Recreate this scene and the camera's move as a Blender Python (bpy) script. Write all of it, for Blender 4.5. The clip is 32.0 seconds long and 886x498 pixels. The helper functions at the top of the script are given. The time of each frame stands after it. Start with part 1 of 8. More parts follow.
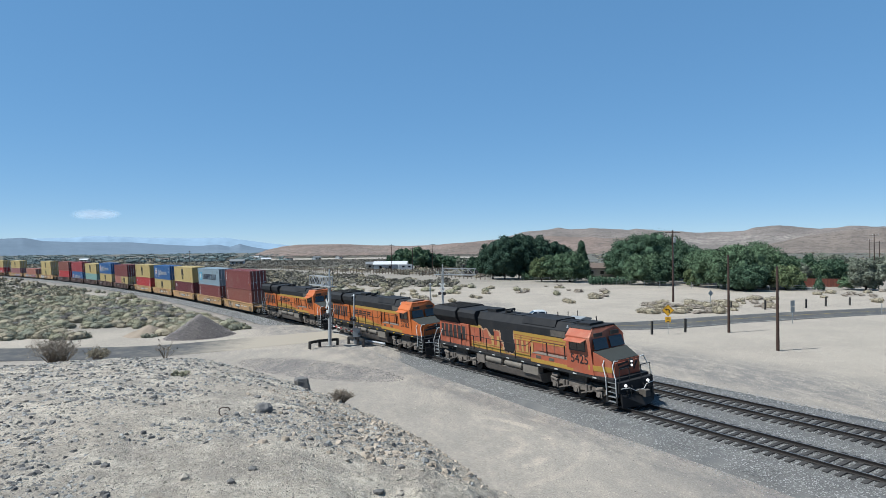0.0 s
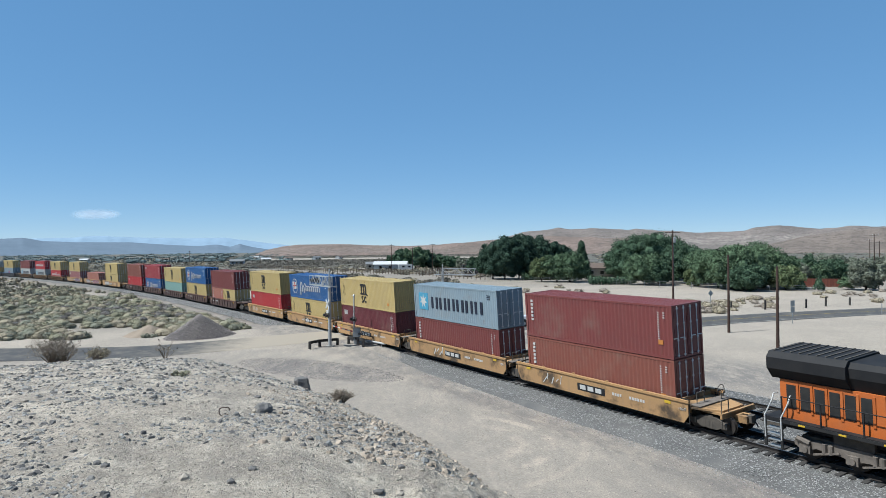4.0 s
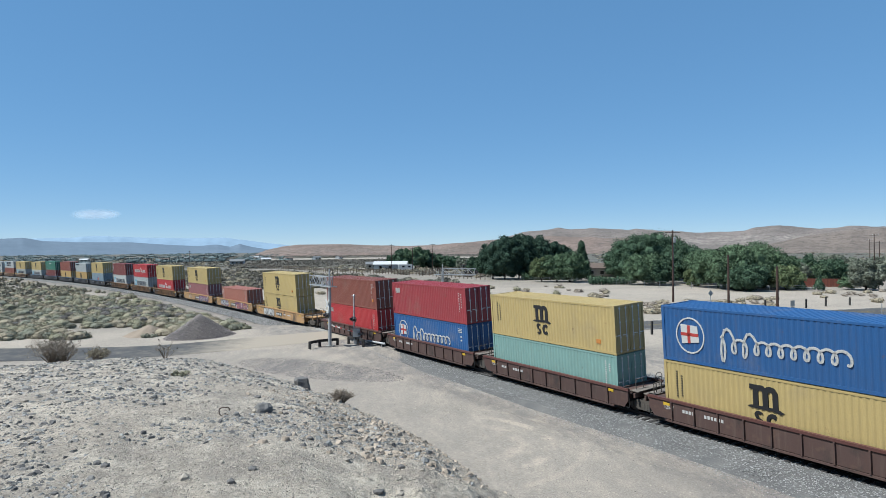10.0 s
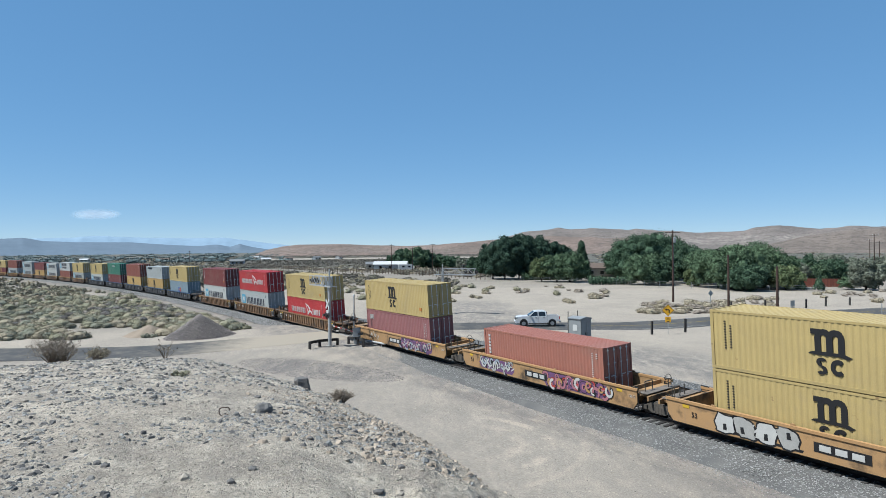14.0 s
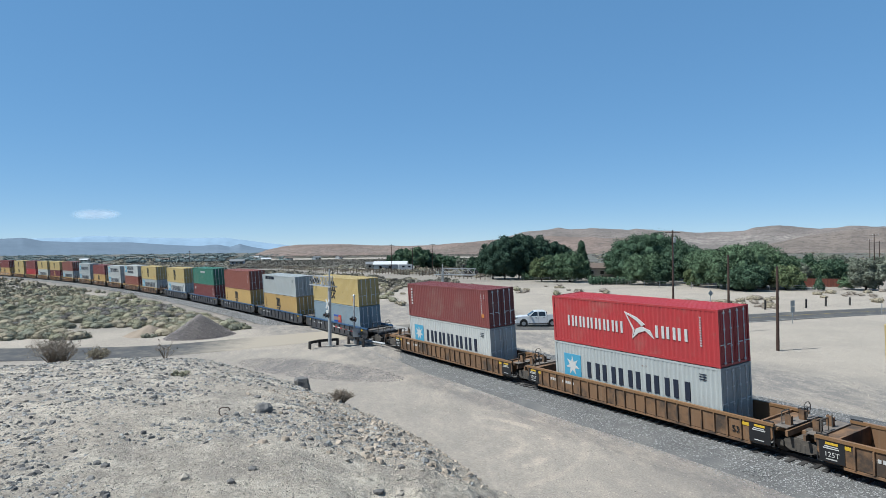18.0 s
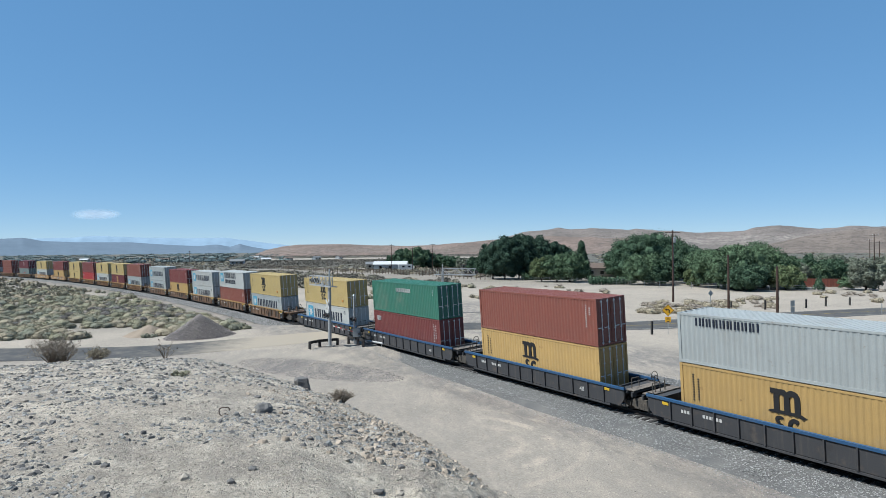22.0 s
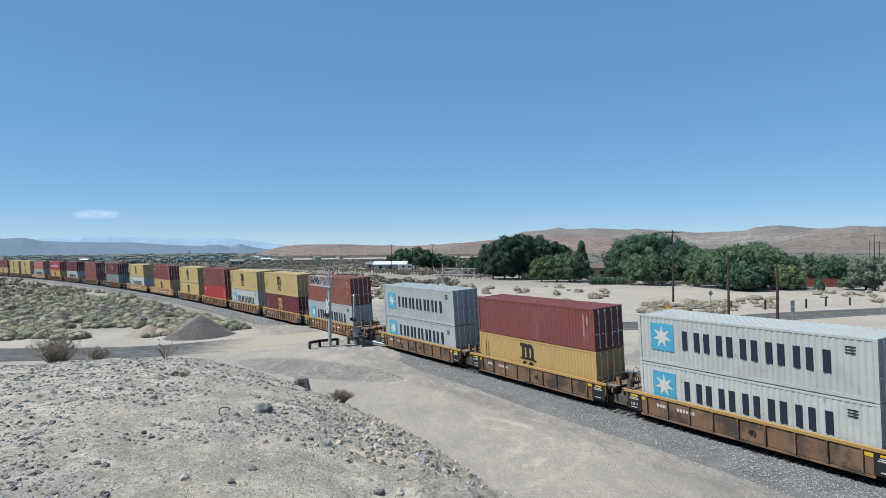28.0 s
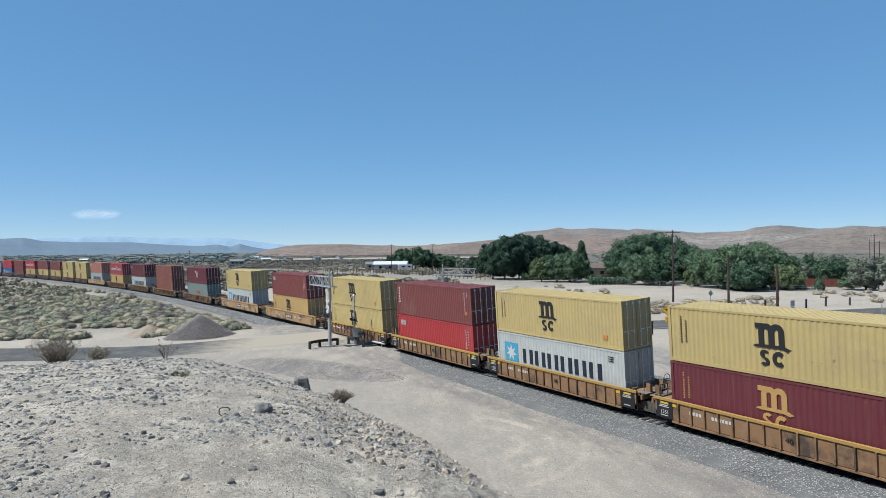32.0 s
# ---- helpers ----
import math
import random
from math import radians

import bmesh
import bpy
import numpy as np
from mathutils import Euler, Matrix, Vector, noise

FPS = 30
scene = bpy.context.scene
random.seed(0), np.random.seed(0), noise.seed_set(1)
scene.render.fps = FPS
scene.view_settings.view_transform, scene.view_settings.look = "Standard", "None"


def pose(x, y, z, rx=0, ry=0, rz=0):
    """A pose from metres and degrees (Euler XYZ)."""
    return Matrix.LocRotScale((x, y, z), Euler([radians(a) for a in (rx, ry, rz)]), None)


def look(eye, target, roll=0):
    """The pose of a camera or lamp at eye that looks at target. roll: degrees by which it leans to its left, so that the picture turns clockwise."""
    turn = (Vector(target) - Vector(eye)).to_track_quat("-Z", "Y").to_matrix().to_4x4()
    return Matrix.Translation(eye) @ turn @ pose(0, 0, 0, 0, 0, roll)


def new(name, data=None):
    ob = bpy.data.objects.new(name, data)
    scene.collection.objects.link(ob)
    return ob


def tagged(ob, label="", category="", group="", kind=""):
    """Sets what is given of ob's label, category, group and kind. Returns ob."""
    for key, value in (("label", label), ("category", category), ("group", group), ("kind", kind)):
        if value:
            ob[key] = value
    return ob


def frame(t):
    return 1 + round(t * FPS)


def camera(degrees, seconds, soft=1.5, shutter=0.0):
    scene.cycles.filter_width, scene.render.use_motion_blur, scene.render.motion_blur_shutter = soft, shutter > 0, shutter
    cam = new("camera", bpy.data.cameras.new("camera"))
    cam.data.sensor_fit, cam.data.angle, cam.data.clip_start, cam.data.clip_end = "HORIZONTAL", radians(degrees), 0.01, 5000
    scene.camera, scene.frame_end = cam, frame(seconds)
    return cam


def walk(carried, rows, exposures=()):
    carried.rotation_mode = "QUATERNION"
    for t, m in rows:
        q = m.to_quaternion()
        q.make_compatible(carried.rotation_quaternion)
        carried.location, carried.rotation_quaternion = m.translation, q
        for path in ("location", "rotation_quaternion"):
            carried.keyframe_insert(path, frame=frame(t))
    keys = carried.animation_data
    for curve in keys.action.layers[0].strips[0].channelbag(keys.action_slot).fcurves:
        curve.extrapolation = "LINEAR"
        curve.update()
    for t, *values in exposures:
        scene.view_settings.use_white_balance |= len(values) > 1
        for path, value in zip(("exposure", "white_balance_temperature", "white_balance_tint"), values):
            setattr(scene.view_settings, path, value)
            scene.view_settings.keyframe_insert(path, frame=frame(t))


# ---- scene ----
# camera on a tripod at the edge of a gravel mound
EYE_H = 9.3626
cam = camera(69.373, 32.0, 0.62)
EYE = look((0, 0, EYE_H), (0, 100, EYE_H - 0.046), -0.555)
walk(cam, [(0, EYE), (32.0, EYE)], [(0, 0.80, 5900, 5), (32.0, 0.80, 5900, 5)])

# ---- sky and sun ----
SUN_EL, SUN_AZ = radians(57), radians(-106)     # azimuth clockwise from +y
world = bpy.data.worlds.new("sky")
scene.world = world
world.use_nodes = True
nt = world.node_tree
sky = nt.nodes.new("ShaderNodeTexSky")
sky.sky_type = "NISHITA"
sky.sun_disc = False
sky.sun_elevation, sky.sun_rotation = SUN_EL, SUN_AZ
sky.altitude, sky.air_density, sky.dust_density, sky.ozone_density = 1600, 0.6, 0.0, 6.0
nt.nodes["Background"].inputs["Strength"].default_value = 0.218
soft_sky = nt.nodes.new("ShaderNodeGamma")
soft_sky.inputs["Gamma"].default_value = 0.34
deep_sky = nt.nodes.new("ShaderNodeHueSaturation")
deep_sky.inputs["Hue"].default_value, deep_sky.inputs["Saturation"].default_value = 0.500, 1.86
nt.links.new(sky.outputs[0], soft_sky.inputs["Color"])
nt.links.new(soft_sky.outputs[0], deep_sky.inputs["Color"])
nt.links.new(deep_sky.outputs[0], nt.nodes["Background"].inputs["Color"])
sun = new("sun", bpy.data.lights.new("sun", "SUN"))
sun.data.energy, sun.data.angle, sun.data.color = 5.0, radians(0.53), (1.0, 0.95, 0.88)
sun_way = Vector((math.cos(SUN_EL) * math.sin(SUN_AZ), math.cos(SUN_EL) * math.cos(SUN_AZ), math.sin(SUN_EL)))
sun.matrix_world = look(sun_way * 200, (0, 0, 0))

# ---- materials ----
def node(nt, kind, **values):
    n = nt.nodes.new(kind)
    for k, v in values.items():
        n.inputs[k].default_value = v
    return n


def surface(name, base, rough=0.7, metal=0.0, second=None, grain=8.0, fine=60.0, mix=0.5, bump=0.15, dist=0.02, vary=0.0, spec=0.4, island=False, tint=None):
    """A base colour broken by two scales of noise, with fine relief; vary: lightness by object (or island); tint: streaks of dirt."""
    m = bpy.data.materials.new(name)
    m.use_nodes = True
    nt = m.node_tree
    b = nt.nodes["Principled BSDF"]
    b.inputs["Roughness"].default_value, b.inputs["Metallic"].default_value = rough, metal
    b.inputs["Specular IOR Level"].default_value = spec
    co = nt.nodes.new("ShaderNodeTexCoord")
    n1 = node(nt, "ShaderNodeTexNoise", Scale=grain, Detail=6.0, Roughness=0.6)
    n2 = node(nt, "ShaderNodeTexNoise", Scale=fine, Detail=4.0, Roughness=0.65)
    for n in (n1, n2):
        nt.links.new(co.outputs["Object"], n.inputs["Vector"])
    ramp = nt.nodes.new("ShaderNodeValToRGB")
    ramp.color_ramp.elements[0].position, ramp.color_ramp.elements[1].position = 0.35, 0.68
    nt.links.new(n1.outputs["Fac"], ramp.inputs["Fac"])
    mx = nt.nodes.new("ShaderNodeMix")
    mx.data_type = "RGBA"
    second = second or tuple(c * 0.62 for c in base)
    mx.inputs["A"].default_value, mx.inputs["B"].default_value = (*base, 1), (*second, 1)
    f = nt.nodes.new("ShaderNodeMath")
    f.operation = "MULTIPLY"
    f.inputs[1].default_value = mix
    nt.links.new(ramp.outputs["Color"], f.inputs[0])
    nt.links.new(f.outputs[0], mx.inputs["Factor"])
    out = mx.outputs["Result"]
    if tint:
        st = node(nt, "ShaderNodeTexNoise", Scale=1.0, Detail=5.0, Roughness=0.7)
        mp = nt.nodes.new("ShaderNodeMapping")
        mp.inputs["Scale"].default_value = (5.0, 5.0, 0.35)
        nt.links.new(co.outputs["Object"], mp.inputs["Vector"])
        nt.links.new(mp.outputs[0], st.inputs["Vector"])
        r2 = nt.nodes.new("ShaderNodeValToRGB")
        r2.color_ramp.elements[0].position, r2.color_ramp.elements[1].position = 0.52, 0.75
        nt.links.new(st.outputs["Fac"], r2.inputs["Fac"])
        f2 = nt.nodes.new("ShaderNodeMath")
        f2.operation = "MULTIPLY"
        f2.inputs[1].default_value = tint[3]
        nt.links.new(r2.outputs["Color"], f2.inputs[0])
        m3 = nt.nodes.new("ShaderNodeMix")
        m3.data_type = "RGBA"
        m3.inputs["B"].default_value = (*tint[:3], 1)
        nt.links.new(out, m3.inputs["A"])
        nt.links.new(f2.outputs[0], m3.inputs["Factor"])
        out = m3.outputs["Result"]
    # fine grain and lightness
    hs = nt.nodes.new("ShaderNodeHueSaturation")
    mr = node(nt, "ShaderNodeMapRange")
    mr.inputs["To Min"].default_value, mr.inputs["To Max"].default_value = 0.43, 0.62
    nt.links.new(n2.outputs["Fac"], mr.inputs["Value"])
    val = mr.outputs[0]
    if vary:
        if island:
            rnd = nt.nodes.new("ShaderNodeNewGeometry").outputs["Random Per Island"]
        else:
            rnd = nt.nodes.new("ShaderNodeObjectInfo").outputs["Random"]
        m4 = node(nt, "ShaderNodeMapRange")
        m4.inputs["To Min"].default_value, m4.inputs["To Max"].default_value = 1 - vary, 1 + vary
        nt.links.new(rnd, m4.inputs["Value"])
        mu = nt.nodes.new("ShaderNodeMath")
        mu.operation = "MULTIPLY"
        nt.links.new(val, mu.inputs[0])
        nt.links.new(m4.outputs[0], mu.inputs[1])
        val = mu.outputs[0]
    nt.links.new(val, hs.inputs["Value"])
    nt.links.new(out, hs.inputs["Color"])
    nt.links.new(hs.outputs[0], b.inputs["Base Color"])
    if bump:
        bp = node(nt, "ShaderNodeBump", Strength=bump, Distance=dist)
        nt.links.new(n2.outputs["Fac"], bp.inputs["Height"])
        nt.links.new(bp.outputs[0], b.inputs["Normal"])
    return m


def ground_material():
    """Sand with stony, scrubby and tyre-worn patches, by world position."""
    m = bpy.data.materials.new("desert_ground")
    m.use_nodes = True
    nt = m.node_tree
    b = nt.nodes["Principled BSDF"]
    b.inputs["Roughness"].default_value, b.inputs["Specular IOR Level"].default_value = 0.95, 0.15
    co = nt.nodes.new("ShaderNodeTexCoord")
    def noise_at(scale, detail=6.0, rough=0.6, stretch=None):
        n = node(nt, "ShaderNodeTexNoise", Scale=scale, Detail=detail, Roughness=rough)
        src = co.outputs["Object"]
        if stretch:
            mp = nt.nodes.new("ShaderNodeMapping")
            mp.inputs["Scale"].default_value, mp.inputs["Rotation"].default_value = stretch[0], stretch[1]
            nt.links.new(src, mp.inputs["Vector"])
            src = mp.outputs[0]
        nt.links.new(src, n.inputs["Vector"])
        return n.outputs["Fac"]
    def ramp(src, lo, hi):
        r = node(nt, "ShaderNodeMapRange")
        r.interpolation_type = "SMOOTHSTEP"
        r.inputs["From Min"].default_value, r.inputs["From Max"].default_value = lo, hi
        nt.links.new(src, r.inputs["Value"])
        return r.outputs[0]
    def times(a, v):
        k = nt.nodes.new("ShaderNodeMath")
        k.operation = "MULTIPLY"
        nt.links.new(a, k.inputs[0])
        if isinstance(v, float):
            k.inputs[1].default_value = v
        else:
            nt.links.new(v, k.inputs[1])
        return k.outputs[0]
    def mixed(a, colour, fac):
        x = nt.nodes.new("ShaderNodeMix")
        x.data_type = "RGBA"
        if isinstance(a, tuple):
            x.inputs["A"].default_value = (*a, 1)
        else:
            nt.links.new(a, x.inputs["A"])
        x.inputs["B"].default_value = (*colour, 1)
        nt.links.new(fac, x.inputs["Factor"])
        return x.outputs["Result"]
    at = nt.nodes.new("ShaderNodeAttribute")
    at.attribute_name = "zones"
    sep = nt.nodes.new("ShaderNodeSeparateColor")
    nt.links.new(at.outputs["Color"], sep.inputs[0])
    stony, scrub, track_dirt = sep.outputs[0], sep.outputs[1], sep.outputs[2]
    c = mixed(SAND, SAND2, ramp(noise_at(0.12), 0.38, 0.66))
    c = mixed(c, SAND3, times(ramp(noise_at(0.9, 8.0, 0.7), 0.5, 0.75), 0.55))
    c = mixed(c, GRAVEL_DIRT, times(track_dirt, times(ramp(noise_at(0.9, 9.0, 0.75, ((1.0, 0.45, 1.0), (0, 0, 1.03))), 0.34, 0.60), 0.92)))
    c = mixed(c, STONY, times(stony, ramp(noise_at(1.3, 8.0, 0.7), 0.42, 0.62)))
    c = mixed(c, STONY_BROWN, times(stony, times(ramp(noise_at(0.3, 7.0, 0.65), 0.47, 0.66), 0.4)))
    c = mixed(c, STONY_DARK, times(stony, times(ramp(noise_at(7.0, 6.0, 0.75), 0.53, 0.70), 0.5)))
    # pale arcs that turning tyres have left on the dirt
    for radius, width, most in ((3.6, 0.55, 0.6), (5.2, 0.45, 0.75), (6.9, 0.3, 0.35)):
        off = nt.nodes.new("ShaderNodeVectorMath")
        off.operation = "SUBTRACT"
        nt.links.new(co.outputs["Object"], off.inputs[0])
        off.inputs[1].default_value = (0.1, 32.6, -0.5)
        east = nt.nodes.new("ShaderNodeSeparateXYZ")
        nt.links.new(off.outputs[0], east.inputs[0])
        far = nt.nodes.new("ShaderNodeVectorMath")
        far.operation = "LENGTH"
        nt.links.new(off.outputs[0], far.inputs[0])
        gap = nt.nodes.new("ShaderNodeMath")
        gap.operation = "SUBTRACT"
        nt.links.new(far.outputs["Value"], gap.inputs[0])
        gap.inputs[1].default_value = radius
        side = nt.nodes.new("ShaderNodeMath")
        side.operation = "ABSOLUTE"
        nt.links.new(gap.outputs[0], side.inputs[0])
        c = mixed(c, (0.56, 0.475, 0.385), times(times(times(ramp(side.outputs[0], width, width * 0.3), ramp(noise_at(0.55, 5.0, 0.6), 0.40, 0.60)), ramp(east.outputs["X"], 1.2, 3.2)), most))
    c = mixed(c, SCRUB, times(scrub, ramp(noise_at(0.035, 10.0, 0.75, ((0.5, 1.6, 1.0), (0, 0, 0.1))), 0.26, 0.54)))
    hs = nt.nodes.new("ShaderNodeHueSaturation")
    v = node(nt, "ShaderNodeMapRange")
    v.inputs["From Min"].default_value, v.inputs["From Max"].default_value = 0.25, 0.75
    v.inputs["To Min"].default_value, v.inputs["To Max"].default_value = 0.22, 0.96
    nt.links.new(noise_at(11.0, 9.0, 0.85), v.inputs["Value"])
    nt.links.new(v.outputs[0], hs.inputs["Value"])
    nt.links.new(c, hs.inputs["Color"])
    nt.links.new(hs.outputs[0], b.inputs["Base Color"])
    bp = node(nt, "ShaderNodeBump", Strength=0.9, Distance=0.05)
    nt.links.new(noise_at(9.0, 10.0, 0.85), bp.inputs["Height"])
    nt.links.new(bp.outputs[0], b.inputs["Normal"])
    return m


SAND, SAND2, SAND3 = (0.435, 0.382, 0.318), (0.378, 0.333, 0.28), (0.51, 0.45, 0.375)
GRAVEL_DIRT, STONY, STONY_DARK, SCRUB = (0.225, 0.208, 0.195), (0.62, 0.55, 0.45), (0.34, 0.31, 0.27), (0.125, 0.123, 0.105)
STONY_BROWN = (0.52, 0.44, 0.35)
M = {}
M["ground"] = ground_material()
M["asphalt"] = surface("worn_asphalt", (0.075, 0.075, 0.078), 0.9, second=(0.13, 0.125, 0.115), grain=0.6, fine=40, mix=0.7, bump=0.2, dist=0.01, spec=0.3)
def dusty(m, colour):
    """Sand drifted over a surface where its dust value says so."""
    nt = m.node_tree
    hs = next(n for n in nt.nodes if n.bl_idname == "ShaderNodeHueSaturation")
    src = hs.inputs["Color"].links[0].from_socket
    a = nt.nodes.new("ShaderNodeAttribute")
    a.attribute_name = "dust"
    co = next(n for n in nt.nodes if n.bl_idname == "ShaderNodeTexCoord")
    n = node(nt, "ShaderNodeTexNoise", Scale=0.8, Detail=8.0, Roughness=0.7)
    nt.links.new(co.outputs["Object"], n.inputs["Vector"])
    k = nt.nodes.new("ShaderNodeMath")
    k.operation = "MULTIPLY_ADD"
    k.inputs[1].default_value = 1.2
    nt.links.new(a.outputs["Fac"], k.inputs[0])
    nt.links.new(n.outputs["Fac"], k.inputs[2])
    r = node(nt, "ShaderNodeMapRange")
    r.inputs["From Min"].default_value, r.inputs["From Max"].default_value = 0.62, 1.35
    nt.links.new(k.outputs[0], r.inputs["Value"])
    x = nt.nodes.new("ShaderNodeMix")
    x.data_type = "RGBA"
    x.inputs["B"].default_value = (*colour, 1)
    nt.links.new(src, x.inputs["A"])
    nt.links.new(r.outputs[0], x.inputs["Factor"])
    nt.links.new(x.outputs["Result"], hs.inputs["Color"])


dusty(M["asphalt"], (0.44, 0.38, 0.30))
M["road_yellow"] = surface("faded_yellow_paint", (0.50, 0.36, 0.07), 0.8, grain=3, fine=30)
M["road_white"] = surface("faded_white_paint", (0.62, 0.61, 0.57), 0.8, grain=3, fine=30)
M["ballast"] = surface("grey_ballast", (0.17, 0.168, 0.165), 0.95, second=(0.26, 0.25, 0.235), grain=0.7, fine=9, mix=0.7, bump=1.0, dist=0.10, spec=0.2)
M["stone"] = surface("ballast_stone", (0.335, 0.33, 0.322), 0.9, second=(0.21, 0.205, 0.20), grain=3, fine=30, vary=0.6, island=True, spec=0.25)
M["slate_stone"] = surface("blue_grey_stone", (0.37, 0.365, 0.345), 0.85, second=(0.26, 0.26, 0.25), grain=5, fine=40, bump=0.3, vary=0.45, island=True, spec=0.25)
M["foot_stone"] = surface("reddish_grey_stone", (0.33, 0.275, 0.26), 0.9, second=(0.24, 0.20, 0.19), grain=3, fine=30, vary=0.4, island=True, spec=0.2)
M["clod"] = surface("clod_of_tan_soil", (0.52, 0.435, 0.345), 0.95, second=(0.40, 0.33, 0.26), grain=5, fine=30, bump=0.6, vary=0.3, island=True, spec=0.1)
M["desert_stone"] = surface("desert_stone", (0.48, 0.425, 0.35), 0.9, second=(0.38, 0.335, 0.28), grain=3, fine=30, vary=0.3, island=True, spec=0.25)
M["dark_stone"] = surface("dark_varnished_stone", (0.145, 0.137, 0.13), 0.8, second=(0.26, 0.24, 0.22), grain=8, fine=50, bump=0.4, vary=0.4, island=True)
M["pile"] = surface("purple_grey_spoil", (0.23, 0.20, 0.19), 0.95, second=(0.31, 0.275, 0.25), grain=1.2, fine=14, mix=0.8, bump=1.0, dist=0.08, spec=0.2)
M["rail"] = surface("rail_steel", (0.05, 0.046, 0.044), 0.55, 0.4, second=(0.085, 0.066, 0.056), grain=2, fine=40)
M["rail_top"] = surface("polished_rail_head", (0.30, 0.29, 0.28), 0.35, 0.9, second=(0.25, 0.22, 0.2), grain=1, fine=40, bump=0.05)
M["twig"] = surface("grey_twigs", (0.30, 0.245, 0.19), 0.95, grain=4, fine=30)
M["tank"] = surface("dusty_tan_tank", (0.27, 0.235, 0.195), 0.8, grain=3, fine=25, mix=0.6)
M["tie"] = surface("creosoted_timber", (0.034, 0.031, 0.03), 0.9, second=(0.075, 0.07, 0.064), grain=3, fine=25, mix=0.7, bump=0.5, vary=0.35)
M["concrete"] = surface("weathered_concrete", (0.40, 0.38, 0.35), 0.9, grain=2, fine=40)
M["galv"] = surface("galvanised_steel", (0.52, 0.54, 0.55), 0.45, 0.55, grain=5, fine=40, mix=0.35, bump=0.05)
M["alu"] = surface("aluminium_paint", (0.62, 0.63, 0.63), 0.45, 0.3, grain=5, fine=40, mix=0.25, bump=0.05)
M["black"] = surface("black_enamel", (0.022, 0.023, 0.025), 0.5, second=(0.06, 0.056, 0.05), grain=2, fine=30, mix=0.6, bump=0.1)
M["dark_steel"] = surface("grimy_steel", (0.10, 0.088, 0.075), 0.85, 0.1, second=(0.19, 0.16, 0.13), grain=4, fine=35, mix=0.7, bump=0.3)
M["dusty_steel"] = surface("dusty_brown_steel", (0.27, 0.23, 0.195), 0.85, 0.1, second=(0.14, 0.12, 0.105), grain=3, fine=30, mix=0.8, bump=0.3)
M["wheel"] = surface("wheel_steel", (0.10, 0.085, 0.075), 0.6, 0.5, grain=6, fine=40)
M["white"] = surface("white_paint", (0.74, 0.74, 0.72), 0.5, grain=3, fine=40, mix=0.15, bump=0.05)
M["rod"] = surface("white_locking_rod", (0.95, 0.95, 0.95), 0.5, 0.0, grain=6, fine=40, mix=0.3, bump=0.05)
M["yellow_mark"] = surface("yellow_reflector", (0.80, 0.52, 0.04), 0.5, grain=6, fine=40, mix=0.2, bump=0.05)
M["glass"] = surface("dark_glass", (0.02, 0.025, 0.03), 0.06, spec=0.7, grain=1, fine=10, mix=0.2, bump=0.0)
M["lamp"] = bpy.data.materials.new("lit_headlight")
M["lamp"].use_nodes = True
_b = M["lamp"].node_tree.nodes["Principled BSDF"]
_b.inputs["Emission Color"].default_value, _b.inputs["Emission Strength"].default_value = (1.0, 0.9, 0.8, 1), 0.8
M["rubber"] = surface("black_rubber", (0.02, 0.02, 0.02), 0.85, grain=10, fine=60)
M["pole_wood"] = surface("tarred_pole_wood", (0.085, 0.045, 0.032), 0.9, second=(0.045, 0.028, 0.022), grain=3, fine=25, mix=0.8, bump=0.4, tint=(0.16, 0.10, 0.07, 0.4))
M["fence_wood"] = surface("weathered_fence_wood", (0.16, 0.12, 0.09), 0.95, grain=3, fine=25, vary=0.3)
M["sign_yellow"] = surface("yellow_sign_face", (0.85, 0.46, 0.02), 0.4, grain=2, fine=20, mix=0.12, bump=0.0)
M["sign_back"] = surface("bare_sign_back", (0.45, 0.50, 0.53), 0.4, 0.5, grain=4, fine=30, mix=0.2, bump=0.0)


def paint(name, colour, dirt=0.35, rough=0.5):
    dust = tuple(0.55 * c + 0.45 * d for c, d in zip(colour, (0.30, 0.24, 0.18)))
    return surface(name, colour, rough, 0.0, second=tuple(0.8 * c + 0.02 for c in colour), grain=0.7, fine=22, mix=0.6, bump=0.04, dist=0.004, vary=0.07,
                   tint=(*dust, dirt), spec=0.35)


PAINT = dict(
    yellow=paint("mustard_yellow_container_paint", (0.64, 0.485, 0.20)),
    maroon=paint("maroon_container_paint", (0.235, 0.060, 0.055)),
    wine=paint("dark_wine_container_paint", (0.16, 0.030, 0.040)),
    brown=paint("red_brown_container_paint", (0.29, 0.095, 0.068)),
    rust=paint("faded_orange_brown_container_paint", (0.50, 0.20, 0.145)),
    blush=paint("bleached_pink_red_container_paint", (0.36, 0.15, 0.15), 0.7),
    red=paint("bright_red_container_paint", (0.52, 0.045, 0.05)),
    rose=paint("faded_red_container_paint", (0.40, 0.055, 0.065)),
    blue=paint("royal_blue_container_paint", (0.035, 0.135, 0.36)),
    grey=paint("pale_grey_container_paint", (0.50, 0.53, 0.52), 0.6),
    slate=paint("blue_grey_container_paint", (0.30, 0.39, 0.45), 0.55),
    white=paint("off_white_container_paint", (0.62, 0.63, 0.60), 0.6),
    mint=paint("faded_mint_container_paint", (0.30, 0.50, 0.45), 0.5),
    green=paint("bottle_green_container_paint", (0.055, 0.21, 0.145)),
    sage=paint("grey_green_container_paint", (0.25, 0.32, 0.30)),
    amber=paint("amber_yellow_container_paint", (0.64, 0.42, 0.155)))
